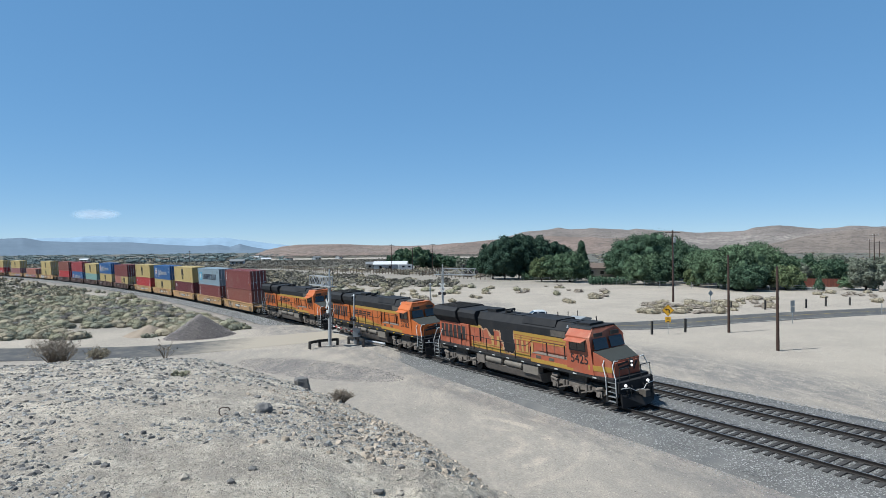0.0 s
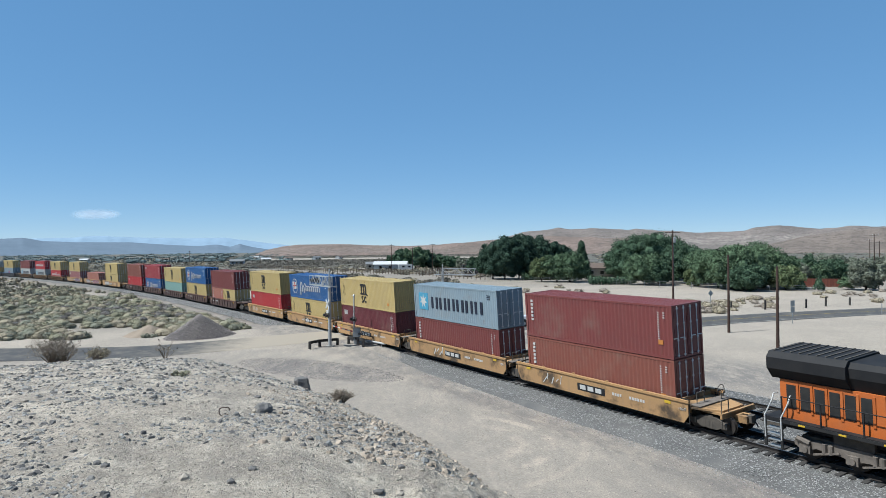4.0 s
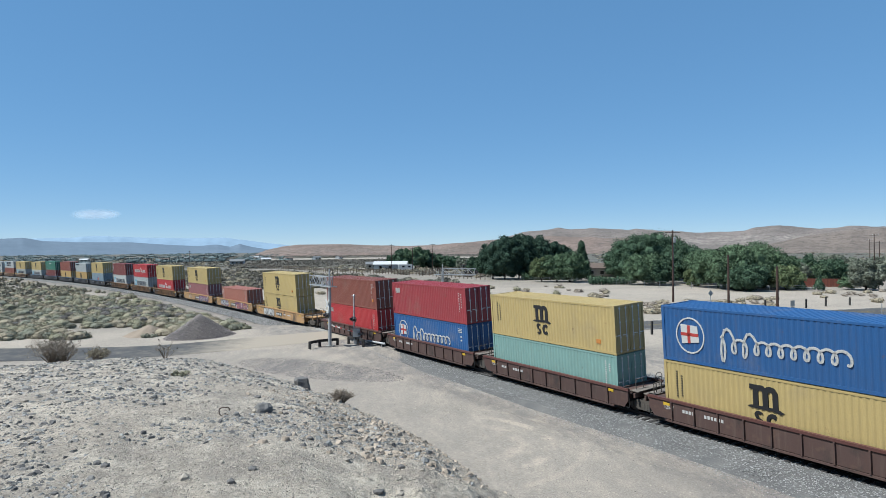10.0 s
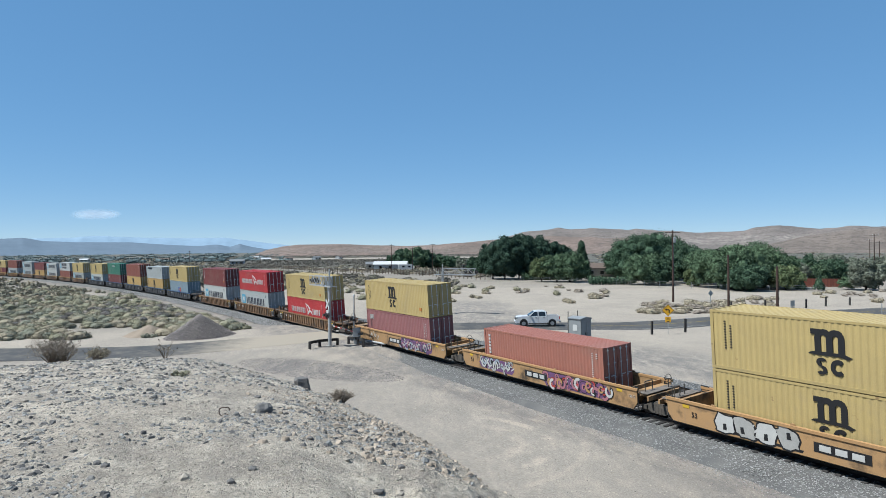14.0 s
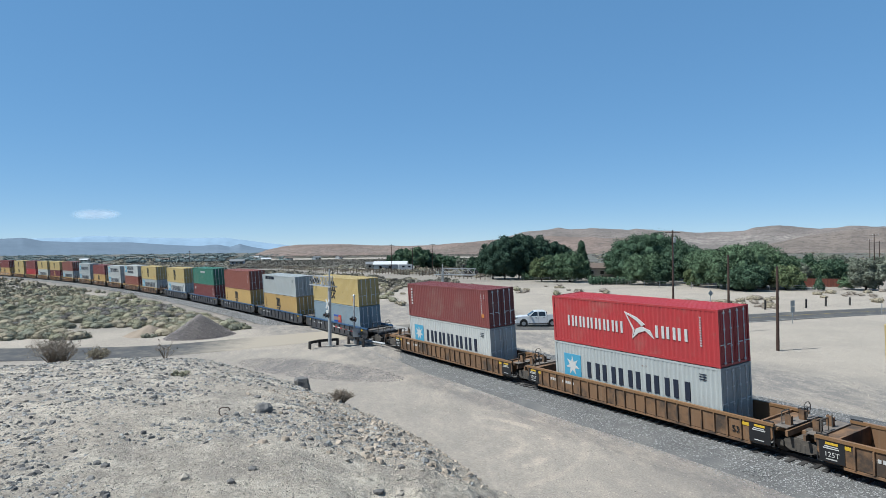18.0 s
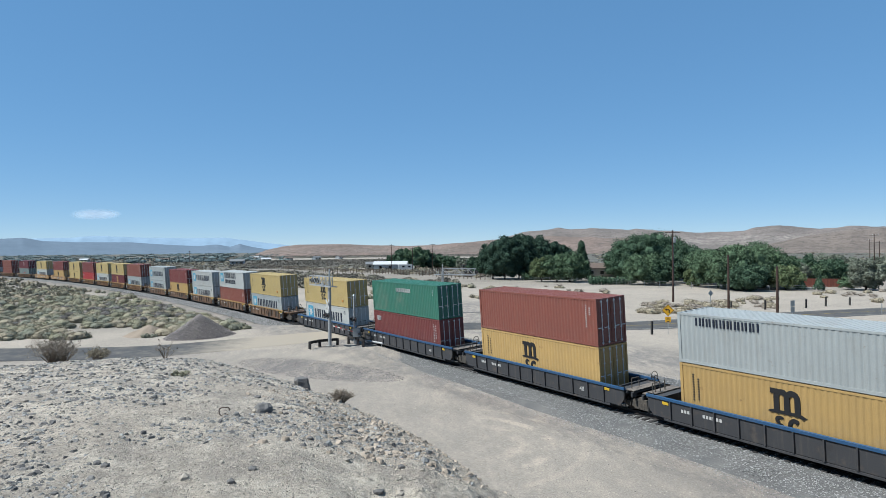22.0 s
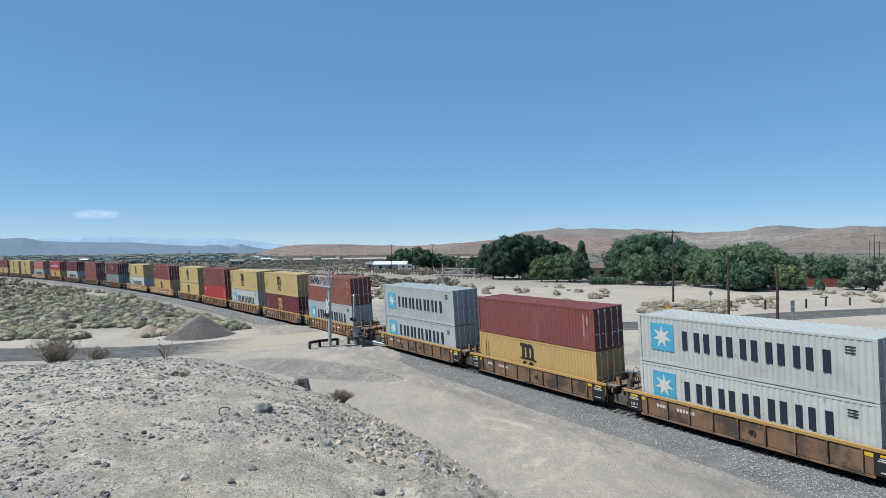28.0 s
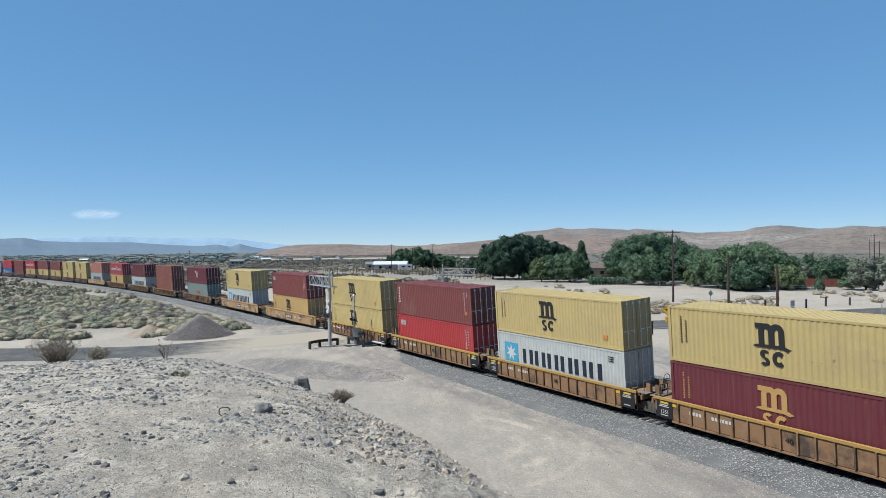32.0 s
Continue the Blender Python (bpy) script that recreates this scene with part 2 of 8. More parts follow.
def blotched(m, spots):
    """Rust, grime and bare patches that differ from car to car; spots: (colour, scale, from, to, strength)."""
    nt = m.node_tree
    hs = next(n for n in nt.nodes if n.bl_idname == "ShaderNodeHueSaturation")
    src = hs.inputs["Color"].links[0].from_socket
    co = next(n for n in nt.nodes if n.bl_idname == "ShaderNodeTexCoord")
    rnd = nt.nodes.new("ShaderNodeObjectInfo").outputs["Random"]
    for k, (colour, scale, lo, hi, most) in enumerate(spots):
        sh = nt.nodes.new("ShaderNodeVectorMath")
        sh.operation = "MULTIPLY_ADD"
        nt.links.new(rnd, sh.inputs[0])
        sh.inputs[1].default_value = (61.0 + 17 * k, 0, 7)
        nt.links.new(co.outputs["Object"], sh.inputs[2])
        n = node(nt, "ShaderNodeTexNoise", Scale=scale, Detail=7.0, Roughness=0.62)
        nt.links.new(sh.outputs[0], n.inputs["Vector"])
        r = node(nt, "ShaderNodeMapRange")
        r.inputs["From Min"].default_value, r.inputs["From Max"].default_value, r.inputs["To Max"].default_value = lo, hi, most
        nt.links.new(n.outputs["Fac"], r.inputs["Value"])
        x = nt.nodes.new("ShaderNodeMix")
        x.data_type = "RGBA"
        x.inputs["B"].default_value = (*colour, 1)
        nt.links.new(src, x.inputs["A"])
        nt.links.new(r.outputs[0], x.inputs["Factor"])
        src = x.outputs["Result"]
    nt.links.new(src, hs.inputs["Color"])


for _m in PAINT.values():
    blotched(_m, [((0.20, 0.10, 0.06), 2.2, 0.66, 0.73, 0.65), ((0.33, 0.28, 0.22), 0.45, 0.55, 0.72, 0.28)])
CAR_PAINT = dict(
    tan=paint("tan_orange_well_car_paint", (0.56, 0.335, 0.15), 0.9, 0.7),
    brown=paint("dark_brown_well_car_paint", (0.115, 0.066, 0.055), 0.6, 0.7),
    rib=paint("rusty_tan_well_car_paint", (0.33, 0.18, 0.085), 0.9, 0.75),
    deep=paint("rusty_brown_well_car_paint", (0.27, 0.15, 0.075), 0.9, 0.75),
    black=paint("black_well_car_paint", (0.065, 0.065, 0.07), 0.5, 0.7),
    rust=paint("rust_brown_well_car_paint", (0.25, 0.14, 0.078), 0.9, 0.75))
for _k, _lo in (("tan", 0.50), ("rib", 0.49), ("deep", 0.49), ("rust", 0.48), ("brown", 0.55), ("black", 0.6)):
    blotched(CAR_PAINT[_k], [((0.045, 0.04, 0.036), 0.55, _lo, _lo + 0.13, 0.85), ((0.44, 0.29, 0.17), 1.3, 0.56, 0.70, 0.5 if _k in ("tan", "rib", "rust") else 0.15)])
CHORD = dict(tan=paint("tan_orange_chord_paint", (0.56, 0.325, 0.14), 0.6, 0.7), brown=paint("brown_top_chord_paint", (0.15, 0.06, 0.05), 0.5), rib=paint("ochre_top_chord_paint", (0.55, 0.33, 0.09), 0.6), deep=paint("brown_tan_chord_paint", (0.30, 0.165, 0.075), 0.8),
             black=paint("blue_top_chord_paint", (0.035, 0.11, 0.24), 0.5), rust=paint("yellow_ochre_chord_paint", (0.52, 0.31, 0.10), 0.6))
MARK = dict(
    black=surface("black_marking", (0.018, 0.018, 0.02), 0.6, grain=4, fine=30, mix=0.3, bump=0.0),
    white=surface("white_marking", (0.72, 0.71, 0.68), 0.6, grain=4, fine=30, mix=0.25, bump=0.0),
    navy=surface("navy_marking", (0.012, 0.02, 0.045), 0.6, grain=4, fine=30, mix=0.3, bump=0.0),
    sky=surface("sky_blue_marking", (0.10, 0.42, 0.62), 0.6, grain=4, fine=30, mix=0.3, bump=0.0),
    amber=surface("amber_marking", (0.60, 0.36, 0.12), 0.6, grain=4, fine=30, mix=0.3, bump=0.0),
    red=surface("red_marking", (0.55, 0.06, 0.05), 0.6, grain=4, fine=30, mix=0.3, bump=0.0),
    orange=surface("orange_marking", (0.70, 0.28, 0.06), 0.6, grain=4, fine=30, mix=0.3, bump=0.0),
    blue=surface("blue_marking", (0.03, 0.10, 0.42), 0.6, grain=4, fine=30, mix=0.3, bump=0.0))


# ---- mesh helpers ----
class Mesh:
    """Collects vertices and faces of one part."""
    def __init__(self):
        self.v, self.f = [], []

    def add(self, verts, faces):
        k = len(self.v)
        self.v += [tuple(p) for p in verts]
        self.f += [tuple(i + k for i in f) for f in faces]
        return self

    def box(self, x0, x1, y0, y1, z0, z1, m=None):
        p = [(x, y, z) for z in (z0, z1) for y in (y0, y1) for x in (x0, x1)]
        if m:
            p = [m @ Vector(q) for q in p]
        return self.add(p, [(0, 2, 3, 1), (4, 5, 7, 6), (0, 1, 5, 4), (2, 6, 7, 3), (0, 4, 6, 2), (1, 3, 7, 5)])

    def bar(self, a, b, w, h=None):
        """A square bar from a to b."""
        a, b = Vector(a), Vector(b)
        d = b - a
        m = Matrix.Translation(a) @ d.to_track_quat("X", "Z").to_matrix().to_4x4()
        h = h or w
        return self.box(0, d.length, -w / 2, w / 2, -h / 2, h / 2, m)

    def rod(self, a, b, r, n=8, r2=None, caps=True):
        a, b = Vector(a), Vector(b)
        q = (b - a).to_track_quat("Z", "Y").to_matrix()
        r2 = r if r2 is None else r2
        ring = [q @ Vector((math.cos(t), math.sin(t), 0)) for t in [2 * math.pi * i / n for i in range(n)]]
        p = [a + c * r for c in ring] + [b + c * r2 for c in ring]
        f = [(i, (i + 1) % n, n + (i + 1) % n, n + i) for i in range(n)]
        if caps:
            f += [tuple(range(n - 1, -1, -1)), tuple(range(n, 2 * n))]
        return self.add(p, f)

    def pipe(self, pts, r, n=6):
        for a, b in zip(pts, pts[1:]):
            self.rod(a, b, r, n)
        return self

    def prism(self, prof, a0, a1, axis="x"):
        """A closed profile (counter-clockwise seen from +axis) pushed from a0 to a1; profile in (y, z), (x, z) or (x, y)."""
        n = len(prof)
        def at(u, w, a):
            return {"x": (a, u, w), "y": (u, a, w), "z": (u, w, a)}[axis]
        p = [at(u, w, a0) for u, w in prof] + [at(u, w, a1) for u, w in prof]
        f = [(i, (i + 1) % n, n + (i + 1) % n, n + i) for i in range(n)] + [tuple(range(n - 1, -1, -1)), tuple(range(n, 2 * n))]
        return self.add(p, f)

    def sweep(self, rings, closed=True, caps=True):
        n = len(rings[0])
        k = len(self.v)
        for r in rings:
            self.v += [tuple(p) for p in r]
        for j in range(len(rings) - 1):
            for i in range(n if closed else n - 1):
                i2 = (i + 1) % n
                self.f.append((k + j * n + i, k + j * n + i2, k + (j + 1) * n + i2, k + (j + 1) * n + i))
        if caps and closed:
            self.f += [tuple(k + i for i in range(n - 1, -1, -1)), tuple(k + (len(rings) - 1) * n + i for i in range(n))]
        return self

    def data(self, name, material=None, smooth=False, loose=False):
        me = bpy.data.meshes.new(name)
        me.from_pydata(self.v, [], self.f)
        if material:
            me.materials.append(material)
        me.update()
        if smooth:
            me.polygons.foreach_set("use_smooth", [True] * len(me.polygons))
        if loose:
            return me
        bm = bmesh.new()
        bm.from_mesh(me)
        bmesh.ops.recalc_face_normals(bm, faces=bm.faces)
        bm.to_mesh(me)
        bm.free()
        return me


CACHE = {}


def cached(key, material, make, smooth=False):
    """One mesh for all alike parts."""
    k = (key, material.name)
    if k not in CACHE:
        CACHE[k] = make().data(key, material, smooth)
    return CACHE[k]


def part(name, mesh, material, parent, label="", at=None, smooth=False):
    """Links a part (a Mesh or ready mesh data) under its thing."""
    me = mesh.data(name, material, smooth) if isinstance(mesh, Mesh) else mesh
    ob = new(name, me)
    ob.parent = parent
    if at is not None:
        ob.matrix_basis = at
    return tagged(ob, label)


def thing(name, label, category, m=None, group="", kind=""):
    ob = new(name)
    if m is not None:
        ob.matrix_basis = m
    return tagged(ob, label, category, group, kind)


def solid(name, mesh, material, label, category, m=None, group="", kind="", smooth=False):
    ob = new(name, mesh.data(name, material, smooth) if isinstance(mesh, Mesh) else mesh)
    if m is not None:
        ob.matrix_basis = m
    return tagged(ob, label, category, group, kind)


# ---- the plan: track line and ground ----
ANG, OFF, S0, R = -1.03062, 29.1777, -19.74, 1 / 0.00102
CANT = 0.0632
GAP = 5.45                      # from the near track to the far one
N0 = Vector((-math.sin(ANG), math.cos(ANG)))
D0 = Vector((math.cos(ANG), math.sin(ANG)))
BASE = N0 * OFF + D0 * S0


def line(s, lat=0.0):
    """Place and heading on the track at s metres (travel is towards +s), lat metres to its far side."""
    if s >= S0:
        p, th = BASE + D0 * (s - S0), ANG
    else:
        th = ANG - (s - S0) / R
        p = BASE - N0 * R + Vector((-math.sin(th), math.cos(th))) * R
    n = Vector((-math.sin(th), math.cos(th)))
    return p + n * lat, th


def on_track(s, lat=0.0, z=0.0):
    p, th = line(s, lat)
    return pose(p.x, p.y, 0, math.degrees(CANT), 0, math.degrees(th)) @ Matrix.Translation((0, 0, z))


def across(x, y):
    """How far a spot lies to the far side of the near track's middle."""
    if y < 32:
        return x * N0.x + y * N0.y - OFF
    c = BASE - N0 * R
    return math.hypot(x - c.x, y - c.y) - R


def smooth01(a, b, x):
    t = min(1.0, max(0.0, (x - a) / (b - a)))
    return t * t * (3 - 2 * t)


# the mound on which the camera stands: azimuth in degrees, distance of its brow, height of its brow
BROW = [(-180, 40, 7.2), (-90, 34, 6.6), (-50, 31, 4.6), (-34.7, 30, 4.95), (-27, 28, 5.2), (-21, 27, 5.1), (-17.3, 22, 5.45), (-12.2, 17, 5.73), (-7.2, 14, 5.75),
        (-1.2, 11, 5.95), (4.8, 9, 5.85), (11, 7.5, 6.0), (20, 6.5, 6.2), (60, 7, 6.6), (120, 20, 7.0), (180, 40, 7.2)]
GROUND_Z = -0.5
CROSS = Vector((-11.0, 72.0))


def mound(x, y):
    r, a = math.hypot(x, y), math.degrees(math.atan2(x, y))
    for (a0, r0, z0), (a1, r1, z1) in zip(BROW, BROW[1:]):
        if a0 <= a <= a1:
            u = (a - a0) / (a1 - a0)
            rb, zb = r0 + (r1 - r0) * u, z0 + (z1 - z0) * u
            break
    top = 7.7
    drop = top - zb
    if r <= rb:
        return top - drop * (r / rb) ** (1 + 1.66 / drop)
    slope = (drop + 1.66) / rb
    q = r - rb
    return zb - slope * q - 0.035 * q * q


def ground_z(x, y, rough=True):
    h = GROUND_Z
    d = math.hypot(x - CROSS.x, y - CROSS.y)
    h -= 0.2 * (1 - smooth01(7.2, 9.6, abs(across(x, y) - 2.7))) * smooth01(10, 24, d)
    h += 0.36 * (1 - smooth01(7, 24, d))
    if d > 22 and rough and y < 600:
        h += 0.10 * noise.noise(Vector((x * 0.08, y * 0.08, 3))) * smooth01(22, 40, d)
    m = mound(x, y)
    if m > h - 3:
        # soft foot of the slope
        k = 0.8
        t = max(0.0, k - abs(m - h)) / k
        h = max(m, h) + t * t * k * 0.25
        if rough and m > h - 1:
            k = 1.0 + 1.6 * smooth01(-16, -4, math.degrees(math.atan2(x, y)))
            h += k * (0.05 * noise.noise(Vector((x * 0.9, y * 0.9, 0))) + 0.032 * noise.noise(Vector((x * 2.7, y * 2.7, 5))) + 0.014 * noise.noise(Vector((x * 7.5, y * 7.5, 9))))
    return h


# ---- ground ----
def near_track(x, y):
    """Rough distance of a spot from the near track's line."""
    if y < 32:
        return abs(Vector((x, y)).dot(N0) - OFF)
    c = BASE - N0 * R
    return abs((Vector((x, y)) - c).length - R)


def build_ground():
    az = [-180 + 4 * i for i in range(34)] + [-44 + 0.2 * i for i in range(440)] + [44 + 4 * i for i in range(34)]
    radii = [0.6]
    while radii[-1] < 4700:
        r = radii[-1]
        radii.append(r + max(0.09, r * (0.012 if r < 26 else 0.02 if r < 140 else 0.05)))
    me, zones = Mesh(), []
    n = len(az)
    for r in radii:
        for a in az:
            x, y = r * math.sin(radians(a)), r * math.cos(radians(a))
            me.v.append((x, y, ground_z(x, y)))
            m = mound(x, y)
            stony = smooth01(-1.2, 0.6, m)
            left = smooth01(-8, 6, near_track(x, y) - 12) * (1 if y > 64 and x < 0 and Vector((x, y)).dot(N0) < OFF else 0)
            adeg = math.degrees(math.atan2(x, y))
            lat = Vector((x, y)).dot(N0) - OFF if y < 32 else (Vector((x, y)) - (BASE - N0 * R)).length - R
            scrub = max(smooth01(74, 84, y) * left * smooth01(-16, -24, x) * 0.35, smooth01(240, 420, r) * 1.0, smooth01(150, 190, r) * 0.4)
            dirt = 0.9 * (1 - smooth01(5.5, 9.0, near_track(x, y))) * (1 - stony)
            if x > 8 and 20 < y < 62:
                dirt = max(dirt, 0.55 * (1 - smooth01(8, 26, near_track(x, y))))
            u, w = (x + 10.5) * 0.86 - (y - 52.5) * 0.51, (x + 10.5) * 0.51 + (y - 52.5) * 0.86
            dirt = max(dirt, 1.0 * (1 - smooth01(0.7, 1.1, math.hypot(u / 8.5, w / 3.0))) * (1 - stony))
            if y < 62 and lat < -5:
                dirt = max(dirt, 0.42 * (1 - stony))
            if y < 75:
                dirt = max(dirt, 1.0 * smooth01(10, 13, lat) * (1 - smooth01(17, 24, lat)))
            if 80 < y < 126:
                dirt = max(dirt, 0.85 * smooth01(14, 9, abs(x)) * smooth01(80, 86, y) * smooth01(126, 112, y))
            if -17.5 < adeg < 4:
                scrub *= 1 - 0.95 * smooth01(560, 600, r) * (1 - smooth01(760, 820, r))
            zones += [stony, scrub, dirt, 1.0]
    for j in range(len(radii) - 1):
        for i in range(n):
            i2 = (i + 1) % n
            me.f.append((j * n + i, j * n + i2, (j + 1) * n + i2, (j + 1) * n + i))
    me.v.append((0, 0, 7.7))
    zones += [1, 0, 0, 1]
    c = len(me.v) - 1
    for i in range(n):
        me.f.append((i, c, (i + 1) % n))
    ob = solid("ground", me, M["ground"], "pale sandy desert ground with gravelly mound", "ground", kind="structure", smooth=True)
    att = ob.data.color_attributes.new("zones", "FLOAT_COLOR", "POINT")
    att.data.foreach_set("color", zones)


ROAD = [(-170, 50), (-120, 58), (-80, 61.5), (-44, 62.2), (-32, 62.6), (-22, 65.4), (-11, 72.0), (-3, 77.5), (5, 80.6), (14, 80.4), (23, 79.9), (31, 82.4), (39, 86.0), (52, 90.8), (66, 95.0),
        (90, 101), (130, 110), (200, 124), (330, 148)]


def road_y(x):
    for (a, b), (c, d) in zip(ROAD, ROAD[1:]):
        if a <= x <= c:
            return b + (d - b) * (x - a) / (c - a)
    return 999.0


def road_curve(step=1.0):
    pts = []
    P = [Vector(p) for p in ROAD]
    for i in range(len(P) - 1):
        p0, p1, p2, p3 = P[max(i - 1, 0)], P[i], P[i + 1], P[min(i + 2, len(P) - 1)]
        k = max(2, int((p2 - p1).length / step))
        for j in range(k):
            t = j / k
            pts.append(0.5 * ((2 * p1) + (p2 - p0) * t + (2 * p0 - 5 * p1 + 4 * p2 - p3) * t * t + (3 * p1 - p0 - 3 * p2 + p3) * t ** 3))
    return pts + [P[-1]]


def strip(pts, lats, lift, skip=None):
    me = Mesh()
    rows = []
    for i, p in enumerate(pts):
        d = (pts[min(i + 1, len(pts) - 1)] - pts[max(i - 1, 0)]).normalized()
        nn = Vector((-d.y, d.x))
        row = []
        for lat in lats:
            q = p + nn * lat
            row.append((q.x, q.y, ground_z(q.x, q.y, False) + lift * (1 if abs(lat) < max(map(abs, lats)) - 0.01 else 0.2)))
        rows.append(row)
    me.sweep(rows, closed=False)
    return me


build_ground()
CURVE = road_curve()
road = solid("road", strip(CURVE, (-3.9, -3.6, -1.8, 0, 1.8, 3.6, 3.9), 0.05), M["asphalt"], "worn two-lane asphalt road over the crossing", "road", kind="structure")
att = road.data.attributes.new("dust", "FLOAT", "POINT")
att.data.foreach_set("value", [max(0.12, smooth01(20, 4, abs(v.co.x + 10)) * (1.0 if v.co.x < -7 else 0.35)) for v in road.data.vertices])
LINES = [p for p in CURVE if p.x > 16]
for lat, w, mat, nm in ((0.12, 0.05, "road_yellow", "centre_line"), (-0.12, 0.05, "road_yellow", "centre_line"), (3.35, 0.06, "road_white", "edge_line"), (-3.35, 0.06, "road_white", "edge_line")):
    part(nm, strip(LINES, (lat - w, lat, lat + w), 0.056), M[mat], road)


# ---- tracks ----
def bed_edge(s):
    """Near edge of the ballast: it widens towards the straight."""
    return -3.2 - 0.6 * smooth01(-45, -14, s)


def ballast_bed():
    me = Mesh()
    rows = []
    s = -920.0
    while s <= 640:
        e = bed_edge(s)
        prof = [(e - 0.6, GROUND_Z - 0.5), (e, -0.40), (0.5 * e - 0.7, -0.30), (-1.75, -0.235), (1.75, -0.235), (2.7, -0.30), (3.7, -0.235), (7.2, -0.235), (9.0, -0.36), (9.7, GROUND_Z - 0.5)]
        row = []
        for lat, z in prof:
            p, th = line(s, lat)
            c = max(-1.75, min(1.75, lat if lat < 2.6 else lat - GAP)) * CANT
            wob = 0.10 * noise.noise(Vector((p.x * 0.5, p.y * 0.5, lat))) if lat < -2 or lat > 8 else 0
            row.append((p.x, p.y, z + c * (0.0 if lat in (e - 0.6, 9.7) else 1) + wob))
        rows.append(row)
        s += 2.0 if -130 < s < 40 else 8.0
    me.sweep(rows, closed=False)
    return me


bed = solid("ballast", ballast_bed(), M["ballast"], "grey crushed-stone ballast under two railway tracks", "ballast", kind="structure", smooth=True)
RAIL_PROF = [(-0.075, -0.18), (0.075, -0.18), (0.075, -0.165), (0.012, -0.145), (0.012, -0.045), (0.038, -0.035), (0.038, -0.003), (-0.038, -0.003), (-0.038, -0.035), (-0.012, -0.045), (-0.012, -0.145), (-0.075, -0.165)]


def rail_rows(lat, prof, base):
    rows = []
    s = -920.0
    while s <= 640:
        p, th = line(s, 0)
        n = Vector((-math.sin(th), math.cos(th)))
        row = []
        for u, w in prof:
            y = lat + u
            q = p + n * (base + y - w * CANT)
            row.append((q.x, q.y, w + y * CANT))
        rows.append(row)
        s += 4.0 if -130 < s < 40 else 10.0
    return rows


tie_mesh = cached("tie", M["tie"], lambda: Mesh().prism([(-0.115, -0.345), (0.115, -0.345), (0.115, -0.19), (0.105, -0.178), (-0.105, -0.178), (-0.115, -0.19)], -1.37, 1.37, "y"))
TRACKS = []
for base, lab in ((0.0, "curved main line track of steel rails on dark timber ties"), (GAP, "second empty track of steel rails on dark timber ties")):
    tr = thing("railway_track", lab, "railway track", kind="structure")
    for lat in (-0.753, 0.753):
        part("rail", Mesh().sweep(rail_rows(lat, RAIL_PROF, base)), M["rail"], tr)
        part("rail_head", Mesh().sweep(rail_rows(lat, [(-0.034, -0.004), (0.034, -0.004), (0.03, 0.002), (-0.03, 0.002)], base)), M["rail_top"], tr, "worn bright running surface")
    TRACKS.append((base, tr))


def build_ties():
    rng = random.Random(5)
    for base, tr in TRACKS:
        far = Mesh()
        s = -520.0
        while s < 240:
            m = on_track(s, base) @ pose(rng.uniform(-.02, .02), rng.uniform(-.05, .05), rng.uniform(-.01, .008), 0, 0, rng.uniform(-1.2, 1.2))
            if -118 < s < 30:
                part("tie", tie_mesh, M["tie"], tr, at=m)
            else:
                far.box(-0.115, 0.115, -1.3, 1.3, -0.34, -0.178, m)
            s += 0.52
        tagged(part("ties_beyond", far, M["tie"], tr), kind="stuff")


# crossing surface between and beside the rails
def build_crossing():
    cr = thing("crossing_surface", "grey concrete panels of the level crossing", "crossing", kind="structure")
    for base in (0.0, GAP):
        for lat0, lat1 in ((-1.65, -0.86), (-0.66, 0.66), (0.86, 1.65)):
            for k in range(6):
                s0 = -74.0 + k * 2.45
                me = Mesh().box(-1.2, 1.2, lat0, lat1, -0.17, -0.008)
                part("panel", me, M["concrete"], cr, at=on_track(s0 + 1.2, base))


